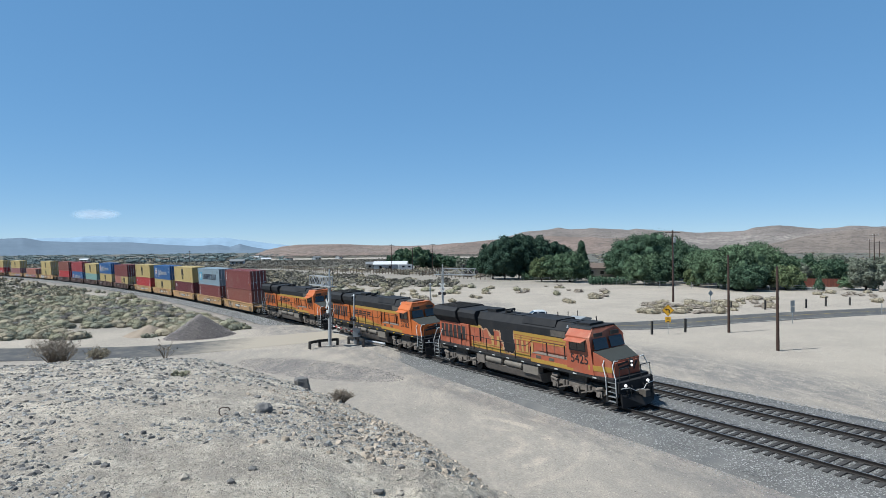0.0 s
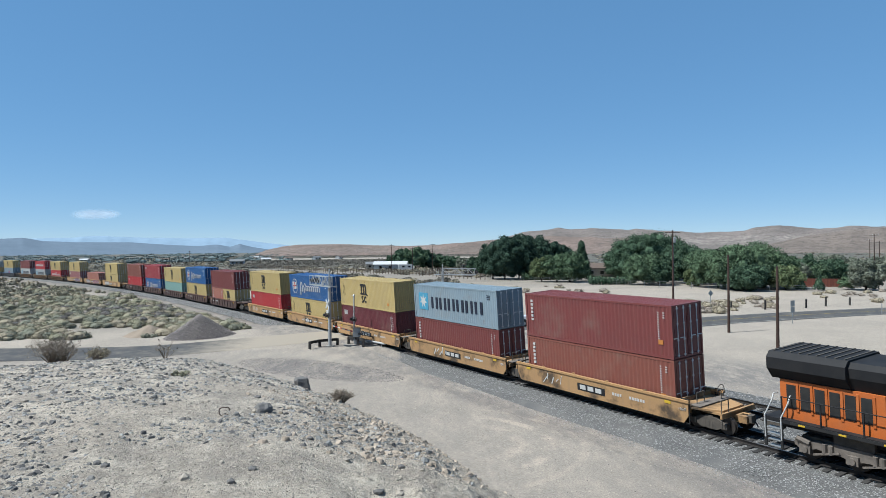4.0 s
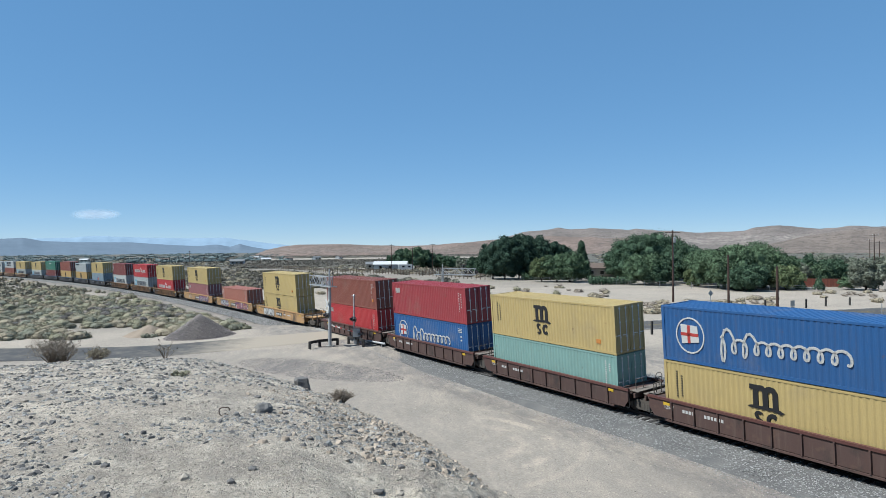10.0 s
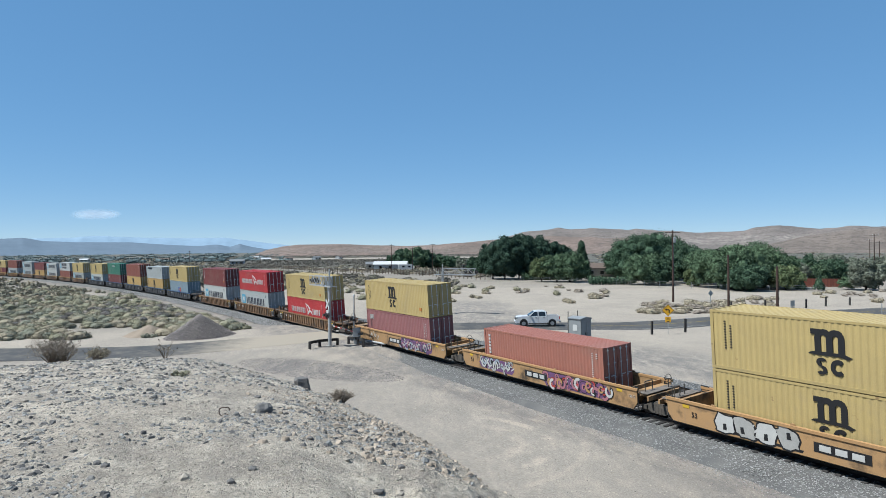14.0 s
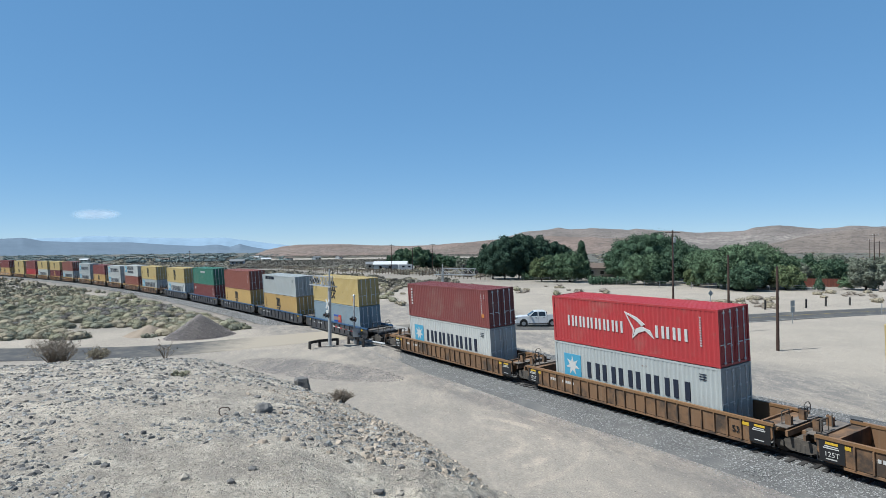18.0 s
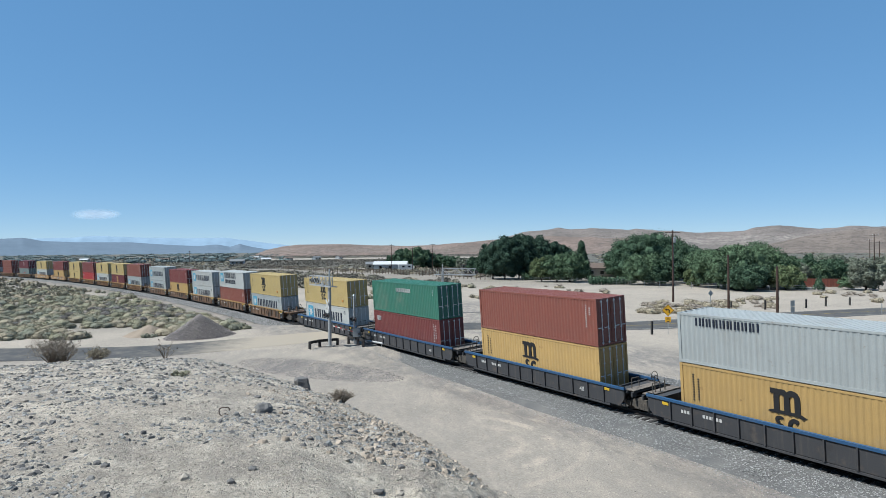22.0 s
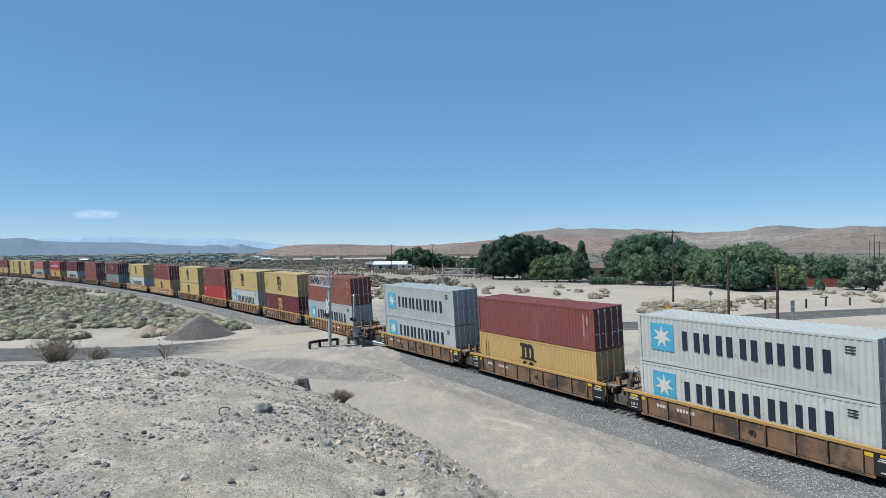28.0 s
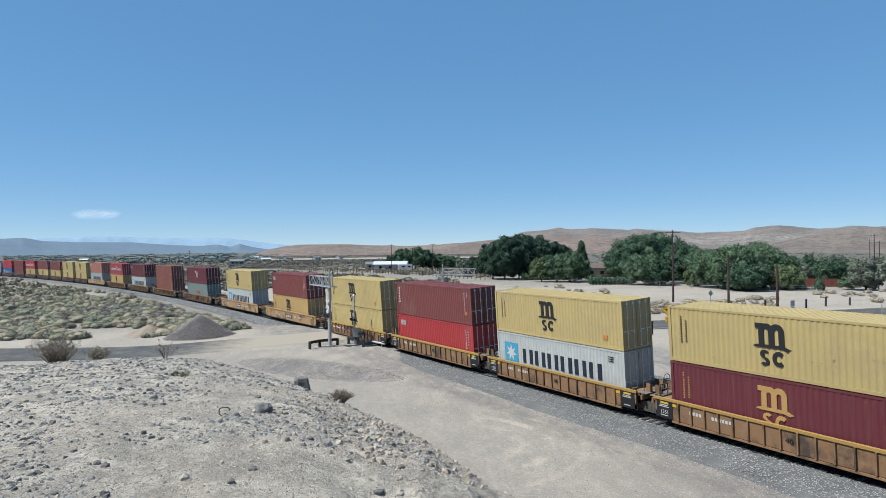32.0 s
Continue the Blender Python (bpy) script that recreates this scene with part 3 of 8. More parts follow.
# ---- far hills ----
def hill_soil(name, base, dark, pale, band):
    """Bare hillside: soil, speckled scrub in patches, and pale layers of rock between two heights."""
    m = surface(name, base, 0.95, second=tuple(c * 0.72 for c in base), grain=0.012, fine=0.35, mix=0.7, bump=0.8, dist=10.0, spec=0.05)
    nt = m.node_tree
    hs = next(n for n in nt.nodes if n.bl_idname == "ShaderNodeHueSaturation")
    src = hs.inputs["Color"].links[0].from_socket
    co = next(n for n in nt.nodes if n.bl_idname == "ShaderNodeTexCoord")

    def spread(scale, lo, hi, most, stretch=(1, 1, 1)):
        mp = nt.nodes.new("ShaderNodeMapping")
        mp.inputs["Scale"].default_value = stretch
        nt.links.new(co.outputs["Object"], mp.inputs["Vector"])
        n = node(nt, "ShaderNodeTexNoise", Scale=scale, Detail=10.0, Roughness=0.78)
        nt.links.new(mp.outputs[0], n.inputs["Vector"])
        r = node(nt, "ShaderNodeMapRange")
        r.inputs["From Min"].default_value, r.inputs["From Max"].default_value, r.inputs["To Max"].default_value = lo, hi, most
        nt.links.new(n.outputs["Fac"], r.inputs["Value"])
        return r.outputs[0]

    def over(colour, fac):
        x = nt.nodes.new("ShaderNodeMix")
        x.data_type = "RGBA"
        x.inputs["B"].default_value = (*colour, 1)
        nt.links.new(src, x.inputs["A"])
        nt.links.new(fac, x.inputs["Factor"])
        return x.outputs["Result"]
    if band:
        sep = nt.nodes.new("ShaderNodeSeparateXYZ")
        nt.links.new(co.outputs["Object"], sep.inputs[0])
        mid = nt.nodes.new("ShaderNodeMath")
        mid.operation = "SUBTRACT"
        nt.links.new(sep.outputs["Z"], mid.inputs[0])
        mid.inputs[1].default_value = (band[0] + band[1]) / 2
        off = nt.nodes.new("ShaderNodeMath")
        off.operation = "ABSOLUTE"
        nt.links.new(mid.outputs[0], off.inputs[0])
        fade = node(nt, "ShaderNodeMapRange")
        fade.inputs["From Min"].default_value, fade.inputs["From Max"].default_value = (band[1] - band[0]) / 2, (band[1] - band[0]) / 5
        nt.links.new(off.outputs[0], fade.inputs["Value"])
        both = nt.nodes.new("ShaderNodeMath")
        both.operation = "MULTIPLY"
        nt.links.new(fade.outputs[0], both.inputs[0])
        nt.links.new(spread(0.02, 0.42, 0.58, band[2], (0.8, 0.8, 5.0)), both.inputs[1])
        src = over(pale, both.outputs[0])
    src = over(pale, spread(0.006, 0.60, 0.68, 0.5))
    for scale, lo, hi, k in ((0.11, 0.50, 0.58, 0.8), (0.04, 0.50, 0.60, 0.65), (0.007, 0.46, 0.60, 0.5)):
        src = over(dark, spread(scale, lo, hi, k))
    nt.links.new(src, hs.inputs["Color"])
    return m


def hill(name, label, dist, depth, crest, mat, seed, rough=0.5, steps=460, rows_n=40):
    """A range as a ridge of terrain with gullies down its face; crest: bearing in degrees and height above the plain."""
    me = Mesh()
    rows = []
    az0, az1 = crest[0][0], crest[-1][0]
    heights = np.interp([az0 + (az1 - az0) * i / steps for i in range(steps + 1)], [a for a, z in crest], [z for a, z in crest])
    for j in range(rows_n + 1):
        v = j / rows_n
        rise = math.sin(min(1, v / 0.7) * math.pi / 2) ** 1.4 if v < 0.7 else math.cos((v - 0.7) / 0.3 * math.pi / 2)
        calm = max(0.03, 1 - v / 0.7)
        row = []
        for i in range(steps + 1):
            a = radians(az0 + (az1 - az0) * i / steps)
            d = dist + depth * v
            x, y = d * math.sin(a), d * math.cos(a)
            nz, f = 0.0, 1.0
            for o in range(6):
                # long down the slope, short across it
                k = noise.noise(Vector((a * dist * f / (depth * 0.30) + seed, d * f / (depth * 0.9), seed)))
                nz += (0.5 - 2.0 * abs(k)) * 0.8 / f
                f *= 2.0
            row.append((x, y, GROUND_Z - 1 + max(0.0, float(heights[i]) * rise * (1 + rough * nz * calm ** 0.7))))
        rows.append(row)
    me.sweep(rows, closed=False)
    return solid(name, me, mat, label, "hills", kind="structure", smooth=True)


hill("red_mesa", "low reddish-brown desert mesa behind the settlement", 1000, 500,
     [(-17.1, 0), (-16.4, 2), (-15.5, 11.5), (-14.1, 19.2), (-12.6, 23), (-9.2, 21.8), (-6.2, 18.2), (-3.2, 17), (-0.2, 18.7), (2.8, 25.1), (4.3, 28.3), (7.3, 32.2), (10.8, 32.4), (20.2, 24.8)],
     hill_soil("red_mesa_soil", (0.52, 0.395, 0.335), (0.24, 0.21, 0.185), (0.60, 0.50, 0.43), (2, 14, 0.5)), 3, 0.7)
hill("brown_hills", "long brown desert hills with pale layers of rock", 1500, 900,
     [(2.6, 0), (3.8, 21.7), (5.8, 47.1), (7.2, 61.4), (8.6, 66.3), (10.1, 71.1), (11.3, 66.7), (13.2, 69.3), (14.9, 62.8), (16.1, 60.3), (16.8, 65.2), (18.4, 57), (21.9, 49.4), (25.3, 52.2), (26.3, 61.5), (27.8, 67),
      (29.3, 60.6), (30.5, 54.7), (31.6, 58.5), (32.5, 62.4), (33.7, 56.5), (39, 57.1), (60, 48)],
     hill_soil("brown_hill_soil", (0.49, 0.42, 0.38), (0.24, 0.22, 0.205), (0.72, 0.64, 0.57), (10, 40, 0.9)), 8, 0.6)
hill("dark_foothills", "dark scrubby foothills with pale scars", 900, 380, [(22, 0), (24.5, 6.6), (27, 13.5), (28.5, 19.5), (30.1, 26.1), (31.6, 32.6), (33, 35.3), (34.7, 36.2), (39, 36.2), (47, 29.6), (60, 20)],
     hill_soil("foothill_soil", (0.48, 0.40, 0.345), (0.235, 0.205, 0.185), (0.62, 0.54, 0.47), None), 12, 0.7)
# both far ranges carry the distance haze in their bluish base colour
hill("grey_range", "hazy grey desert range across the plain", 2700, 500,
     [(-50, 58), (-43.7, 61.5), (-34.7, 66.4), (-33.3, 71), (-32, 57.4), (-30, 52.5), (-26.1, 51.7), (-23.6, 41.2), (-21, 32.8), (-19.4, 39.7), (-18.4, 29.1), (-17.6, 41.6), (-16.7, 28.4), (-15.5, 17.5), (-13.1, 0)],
     surface("grey_range_hazed_soil", (0.205, 0.265, 0.335), 0.95, second=(0.17, 0.22, 0.28), grain=0.012, fine=0.03, mix=0.35, bump=0.2, dist=8.0, spec=0.0), 5, 0.15, 300, 24)
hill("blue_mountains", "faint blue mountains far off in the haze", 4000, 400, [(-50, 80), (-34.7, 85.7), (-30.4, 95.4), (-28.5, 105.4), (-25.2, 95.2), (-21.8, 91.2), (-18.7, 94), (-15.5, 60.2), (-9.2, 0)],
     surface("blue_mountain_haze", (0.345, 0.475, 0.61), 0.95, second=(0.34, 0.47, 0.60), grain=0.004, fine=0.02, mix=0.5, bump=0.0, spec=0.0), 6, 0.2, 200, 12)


# ---- the train ----
def band(mb, x, z, r0, r1, a0, a1, n, y, tall=1.0):
    """A thick arc from angle a0 to a1 as one connected piece."""
    rows = []
    for i in range(n + 1):
        a = a0 + (a1 - a0) * i / n
        c, w = math.cos(a), math.sin(a) * tall
        rows.append([(x + r0 * c, y - 0.012, z + r0 * w), (x + r1 * c, y - 0.012, z + r1 * w), (x + r1 * c, y + 0.03, z + r1 * w), (x + r0 * c, y + 0.03, z + r0 * w)])
    mb.sweep(rows)


def logo_m(mb, cx, cz, k, y):
    """Three upright bars under two round arches, on a long wavy foot."""
    def b(x0, x1, z0, z1, d=0.0):
        mb.box(cx + x0 * k, cx + x1 * k, y - 0.012 - d, y + 0.03, cz + z0 * k, cz + z1 * k)
    for x in (-0.50, -0.07, 0.36):
        b(x, x + 0.235, -0.01, 0.56, 0.003)
    for x, d in ((-0.167, 0.0), (0.263, 0.0015)):
        band(mb, cx + x * k, cz + 0.54 * k, 0.10 * k, 0.333 * k, 0, math.pi, 8, y - d)
    b(-0.64, -0.30, 0.66, 0.86, 0.0045)
    w = [(-0.76, -0.10), (-0.5, -0.13), (0.45, -0.13), (0.70, -0.20), (0.86, -0.12), (0.72, -0.08), (0.55, 0.0), (-0.5, 0.0), (-0.68, -0.04)]
    mb.prism([(cx + x * k, cz + z * k) for x, z in w], y - 0.012, y + 0.03, "y")


def logo_sc(mb, cx, cz, k, y, which):
    """A thick plain ring, broken at its side."""
    if which:
        band(mb, cx + 0.33 * k, cz + 0.32 * k, 0.12 * k, 0.27 * k, 0.75, 5.5, 12, y, 1.15)
    else:
        band(mb, cx - 0.27 * k, cz + 0.465 * k, 0.055 * k, 0.195 * k, 0.5, 4.75, 10, y, 0.9)
        band(mb, cx - 0.27 * k, cz + 0.165 * k, 0.055 * k, 0.195 * k, -2.6, 1.62, 10, y - 0.002, 0.9)


CL, CW, CH = 12.192, 2.438, 2.896


def corrugated(length, height, pitch=0.278, deep=0.024):
    """Both side walls, roof and floor of a box with pressed walls."""
    me = Mesh()
    x0, x1 = -length / 2 + 0.16, length / 2 - 0.16
    n = int((x1 - x0) / pitch)
    p = (x1 - x0) / n
    z0, z1 = 0.15, height - 0.10
    for side in (-1, 1):
        yo, yi = side * (CW / 2 - 0.012), side * (CW / 2 - 0.012 - deep)
        prof = []
        for i in range(n):
            a = x0 + i * p
            prof += [(a, yi), (a + p * 0.26, yi), (a + p * 0.5, yo), (a + p * 0.76, yo)]
        prof.append((x1, yi))
        me.sweep([[(x, y, z0) for x, y in prof], [(x, y, z1) for x, y in prof]], closed=False)
    # roof with cross corrugations
    prof = []
    m = int((x1 - x0) / 0.21)
    q = (x1 - x0) / m
    for i in range(m):
        a = x0 + i * q
        prof += [(a, height - 0.028), (a + q * 0.45, height - 0.028), (a + q * 0.55, height - 0.012), (a + q * 0.92, height - 0.012)]
    prof.append((x1, height - 0.028))
    me.sweep([[(x, -CW / 2 + 0.06, z) for x, z in prof], [(x, CW / 2 - 0.06, z) for x, z in prof]], closed=False)
    me.add([(x0, -1.15, 0.12), (x1, -1.15, 0.12), (x1, 1.15, 0.12), (x0, 1.15, 0.12)], [(0, 1, 2, 3)])
    # pressed blind end
    prof = []
    for i in range(10):
        b = -1.12 + i * 0.224
        prof += [(b, 0.045), (b + 0.06, 0.045), (b + 0.11, 0.0), (b + 0.17, 0.0)]
    prof.append((1.12, 0.045))
    me.sweep([[(-length / 2 + 0.05 + d, y, z) for y, d in prof] for z in (0.15, height - 0.1)], closed=False)
    return me


def box_frame(length, height):
    me = Mesh()
    for sx in (-1, 1):
        for sy in (-1, 1):
            a, b = sx * length / 2, sx * (length / 2 - 0.16)
            c, d = sy * CW / 2, sy * (CW / 2 - 0.12)
            me.box(min(a, b), max(a, b), min(c, d), max(c, d), 0.1, height - 0.1)
        a, b = sx * (length / 2 - 0.005), sx * (length / 2 - 0.11)
        me.box(min(a, b), max(a, b), -1.1, 1.1, height - 0.13, height - 0.01)
        me.box(min(a, b), max(a, b), -1.1, 1.1, 0.02, 0.16)
    for sy in (-1, 1):
        a, b = sy * (CW / 2 - 0.004), sy * (CW / 2 - 0.075)
        me.box(-length / 2 + 0.1, length / 2 - 0.1, min(a, b), max(a, b), height - 0.115, height - 0.008)
        me.box(-length / 2 + 0.1, length / 2 - 0.1, min(a, b), max(a, b), 0.015, 0.165)
    return me


def casting():
    return Mesh().box(-0.09, 0.09, -0.082, 0.082, -0.06, 0.06)


def door_leaf(height):
    me = Mesh()
    me.box(-0.03, 0.0, 0.02, 1.10, 0.18, height - 0.15)
    h = (height - 0.5) / 5
    for i in range(5):
        me.box(0.0, 0.018, 0.09, 1.03, 0.25 + i * h + 0.04, 0.25 + (i + 1) * h - 0.02)
    return me


def door_rod(height):
    me = Mesh().rod((0.035, 0, 0.10), (0.035, 0, height - 0.08), 0.028, 6)
    for z in (0.2, height * 0.35, height * 0.65, height - 0.2):
        me.box(0.0, 0.06, -0.06, 0.06, z - 0.035, z + 0.035)
    me.box(0.035, 0.065, 0.0, 0.34, height * 0.38, height * 0.38 + 0.045)
    return me


NEAR = -CW / 2


def star(mb, cx, cz, r, y):
    pts = []
    for i in range(14):
        a = math.pi / 2 + i * math.pi / 7
        q = r if i % 2 == 0 else r * 0.42
        pts.append((cx + q * math.cos(a), cz + q * math.sin(a)))
    mb.prism(pts, y - 0.014, y + 0.03, "y")


def blocks(mb, x0, x1, z0, z1, n, y, gap=0.2):
    """A word as n plain blocks."""
    w = (x1 - x0) / n
    for i in range(n):
        a, b = x0 + i * w, x0 + (i + 1 - gap) * w
        t = (b - a) * 0.30
        mb.box(a, a + t, y - 0.012, y + 0.03, z0, z1)
        mb.box(b - t, b, y - 0.012, y + 0.03, z0, z1)


def tiny_rows(mb, x, z, rows, w, y, h=0.055, pitch=0.13):
    """Small upright or level writing that cannot be read, as bars."""
    for i in range(rows):
        mb.box(x, x + w, y - 0.012, y + 0.03, z - i * pitch, z - i * pitch + h)


def decorate(box, style, length, height):
    y = NEAR
    c = height / 2
    def put(name, mb, colour, label=""):
        ob = part(name, mb, MARK[colour], box, label)
        if name in ("stencil", "lettering", "script_stroke"):
            tagged(ob, kind="stuff")
    small = Mesh()
    if style in ("m", "mlow", "mhide"):
        mb = Mesh()
        col = "amber" if style == "mlow" else "black"
        cx = -0.45
        logo_m(mb, cx, c + 0.05, 1.12, y)
        put("emblem", mb, col, "%s three-barred emblem" % ("amber" if style == "mlow" else "black"))
        for k in (0, 1):
            mb = Mesh()
            logo_sc(mb, cx, c - 0.92, 1.12, y, k)
            put("emblem_block", mb, col)
        tiny_rows(small, -length / 2 + 0.75, height - 0.55, 11, 0.09, y)
        tiny_rows(small, -length / 2 + 1.05, height - 0.75, 9, 0.09, y)
        put("stencil", small, "black" if style != "mlow" else "amber")
        warn = Mesh().box(length / 2 - 1.55, length / 2 - 1.2, y - 0.012, y + 0.03, 0.55, 0.8)
        put("warning_label", warn, "orange")
        return
    if style == "star":
        mb = Mesh().box(-length / 2 + 0.85, -length / 2 + 2.35, y - 0.008, y + 0.03, 0.75, 2.2)
        put("emblem_panel", mb, "sky", "sky-blue square panel")
        s = Mesh()
        star(s, -length / 2 + 1.6, 1.48, 0.62, y - 0.004)
        put("star", s, "white", "white seven-pointed star")
        w = Mesh()
        blocks(w, -length / 2 + 2.9, -length / 2 + 10.6, 0.95, 1.92, 6, y)
        put("lettering", w, "navy", "navy word drawn as bars")
        tiny_rows(small, length / 2 - 1.25, height - 0.45, 3, 0.42, y, 0.04, 0.13)
        put("stencil", small, "navy")
    elif style == "star2":
        mb = Mesh().box(-length / 2 + 0.85, -length / 2 + 2.35, y - 0.008, y + 0.03, 0.9, 2.3)
        put("emblem_panel", mb, "sky", "sky-blue square panel")
        s = Mesh()
        star(s, -length / 2 + 1.6, 1.6, 0.6, y - 0.004)
        put("star", s, "white", "white seven-pointed star")
        w = Mesh()
        blocks(w, -length / 2 + 3.0, -length / 2 + 8.6, 1.55, 2.4, 6, y)
        blocks(w, -length / 2 + 3.2, -length / 2 + 8.4, 0.7, 1.3, 7, y)
        put("lettering", w, "navy", "two navy words drawn as bars")
    elif style == "line":
        w = Mesh()
        blocks(w, -length / 2 + 1.1, -length / 2 + 4.6, 2.0, 2.4, 9, y)
        put("lettering", w, "navy")
        tiny_rows(small, length / 2 - 1.25, height - 0.45, 3, 0.42, y, 0.04, 0.13)
        put("stencil", small, "navy")
    elif style == "saf":
        ring = Mesh()
        for i in range(28):
            a0, a1 = 2 * math.pi * i / 28, 2 * math.pi * (i + 1) / 28
            q = [(-length / 2 + 1.75 + r * math.cos(a) * 0.92, 1.45 + r * math.sin(a)) for r, a in ((0.86, a0), (0.93, a0), (0.93, a1), (0.86, a1))]
            ring.prism(q, y - 0.012, y + 0.02, "y")
        put("ring", ring, "white", "thin white ring")
        fl = Mesh().prism([(-length / 2 + 1.25, 1.0), (-length / 2 + 2.3, 1.15), (-length / 2 + 2.2, 1.95), (-length / 2 + 1.2, 2.0)], y - 0.012, y + 0.02, "y")
        put("pennant", fl, "white", "white pennant")
        fr = Mesh().box(-length / 2 + 1.2, -length / 2 + 2.25, y - 0.018, y + 0.02, 1.42, 1.58)
        fr.box(-length / 2 + 1.6, -length / 2 + 1.78, y - 0.018, y + 0.02, 1.05, 1.97)
        put("pennant_cross", fr, "red", "red cross bars")
        w = Mesh()
        x = -length / 2 + 3.4
        pts = []
        for i in range(131):
            u = i / 130
            a = 2 * math.pi * 10.5 * u
            tall = 0.30 + 0.62 * math.exp(-((u - 0.06) / 0.05) ** 2) + 0.42 * math.exp(-((u - 0.26) / 0.035) ** 2)
            pts.append(Vector((x + 6.1 * u + 0.20 * math.sin(a) + 0.12 * math.cos(a), y - 0.004, 1.22 + 0.12 * u + tall * math.cos(a + 0.5))))
        for p, q in zip(pts, pts[1:]):
            w.bar(p, q + (q - p) * 0.25, 0.024, 0.11)
        put("script_stroke", w, "white", "white script drawn as slanted strokes")
        tiny_rows(small, length / 2 - 1.35, height - 0.45, 3, 0.55, y)
        tiny_rows(small, length / 2 - 1.05, height - 1.1, 2, 0.2, y, 0.12, 0.3)
        put("stencil", small, "white")
    elif style == "hs":
        w = Mesh()
        blocks(w, -length / 2 + 1.4, -length / 2 + 6.1, 1.1, 1.75, 7, y)
        blocks(w, -length / 2 + 8.3, -length / 2 + 10.5, 1.1, 1.75, 3, y)
        x = -length / 2 + 6.1
        w.prism([(x + 0.05, 2.35), (x + 0.95, 2.08), (x + 1.5, 1.72), (x + 1.25, 1.62), (x + 0.85, 1.92), (x + 0.2, 2.22)], y - 0.012, y + 0.02, "y")
        w.prism([(x + 0.55, 0.85), (x + 1.0, 1.22), (x + 1.5, 1.38), (x + 2.1, 0.98), (x + 1.85, 1.42), (x + 1.25, 1.60), (x + 0.85, 1.45)], y - 0.014, y + 0.02, "y")
        w.prism([(x + 0.05, 2.35), (x + 0.16, 2.24), (x + 0.75, 1.35), (x + 0.55, 0.85), (x + 0.62, 1.35)], y - 0.016, y + 0.02, "y")
        put("lettering", w, "white", "white words drawn as bars round a swoosh")
        tiny_rows(small, length / 2 - 1.1, height - 0.5, 12, 0.1, y)
        put("stencil", small, "white")
    elif style == "cma":
        mb = Mesh().box(-0.5, 0.8, y - 0.008, y + 0.03, 0.85, 1.65)
        put("emblem_panel", mb, "blue", "blue panel")
        mb = Mesh().prism([(0.55, 0.85), (1.4, 0.85), (1.4, 1.65), (0.75, 1.65)], y - 0.012, y + 0.02, "y")
        put("emblem_panel", mb, "red", "red panel")
        w = Mesh()
        blocks(w, -0.4, 1.2, 1.05, 1.45, 3, y - 0.01)
        put("lettering", w, "amber")
    elif style == "tri":
        w = Mesh()
        for i in range(6):
            z = height - 0.55 - i * 0.25
            w.box(-length / 2 + 0.58, -length / 2 + 0.80, y - 0.012, y + 0.03, z, z + 0.15)
        put("lettering", w, "white", "white upright word drawn as bars")
        tiny_rows(small, length / 2 - 0.95, height - 0.45, 12, 0.09, y)
        tiny_rows(small, length / 2 - 0.6, height - 0.45, 3, 0.12, y)
        put("stencil", small, "white")
        put("warning_label", Mesh().box(length / 2 - 0.95, length / 2 - 0.65, y - 0.012, y + 0.03, 0.75, 1.0), "orange")
    elif style == "cai":
        w = Mesh()
        blocks(w, -length / 2 + 0.7, -length / 2 + 1.55, 1.95, 2.4, 3, y)
        put("lettering", w, "white")
        tiny_rows(small, length / 2 - 1.0, height - 0.5, 12, 0.09, y)
        tiny_rows(small, length / 2 - 0.7, height - 0.6, 6, 0.1, y, 0.08, 0.2)
        put("stencil", small, "white")
    elif style == "cap":
        w = Mesh()
        blocks(w, -1.2, 1.5, 2.05, 2.4, 7, y)
        put("lettering", w, "white")
        tiny_rows(small, length / 2 - 0.9, height - 0.5, 4, 0.12, y)
        put("stencil", small, "white")
    elif style == "bird":
        w = Mesh().prism([(0.1, 1.2), (0.5, 1.0), (0.9, 1.9), (0.6, 2.3), (0.3, 1.9)], y - 0.012, y + 0.02, "y")
        w.box(-0.6, 0.0, y - 0.012, y + 0.02, 2.0, 2.3)
        put("emblem", w, "white", "white curved emblem")
    elif style == "pink":
        put("emblem_panel", Mesh().box(-0.4, 1.4, y - 0.012, y + 0.02, 1.1, 1.6), "red", "faded red panel")
    else:
        tiny_rows(small, length / 2 - 0.95, height - 0.45, 11, 0.09, y)
        tiny_rows(small, length / 2 - 0.65, height - 0.6, 4, 0.12, y)
        put("stencil", small, "white")


COLOUR_WORDS = dict(yellow="mustard-yellow", maroon="maroon", wine="dark wine-red", brown="red-brown", rust="faded orange-brown", red="bright red", rose="faded red", blush="bleached pink", blue="royal blue",
                    grey="pale grey", slate="blue-grey", white="off-white", mint="faded mint-green", green="bottle-green", sage="grey-green", amber="amber-yellow")
STYLE_WORDS = dict(m="with black block emblem", mlow="with amber block emblem", star="with blue star panel", star2="with blue star panel", line="with small navy word bars",
                   saf="with script", hs="with white swoosh", cma="with blue and red emblem", tri="with upright white bars",
                   cai="with small white emblem", cap="with white word bars", bird="with white curved emblem", pink="with faded red emblem")


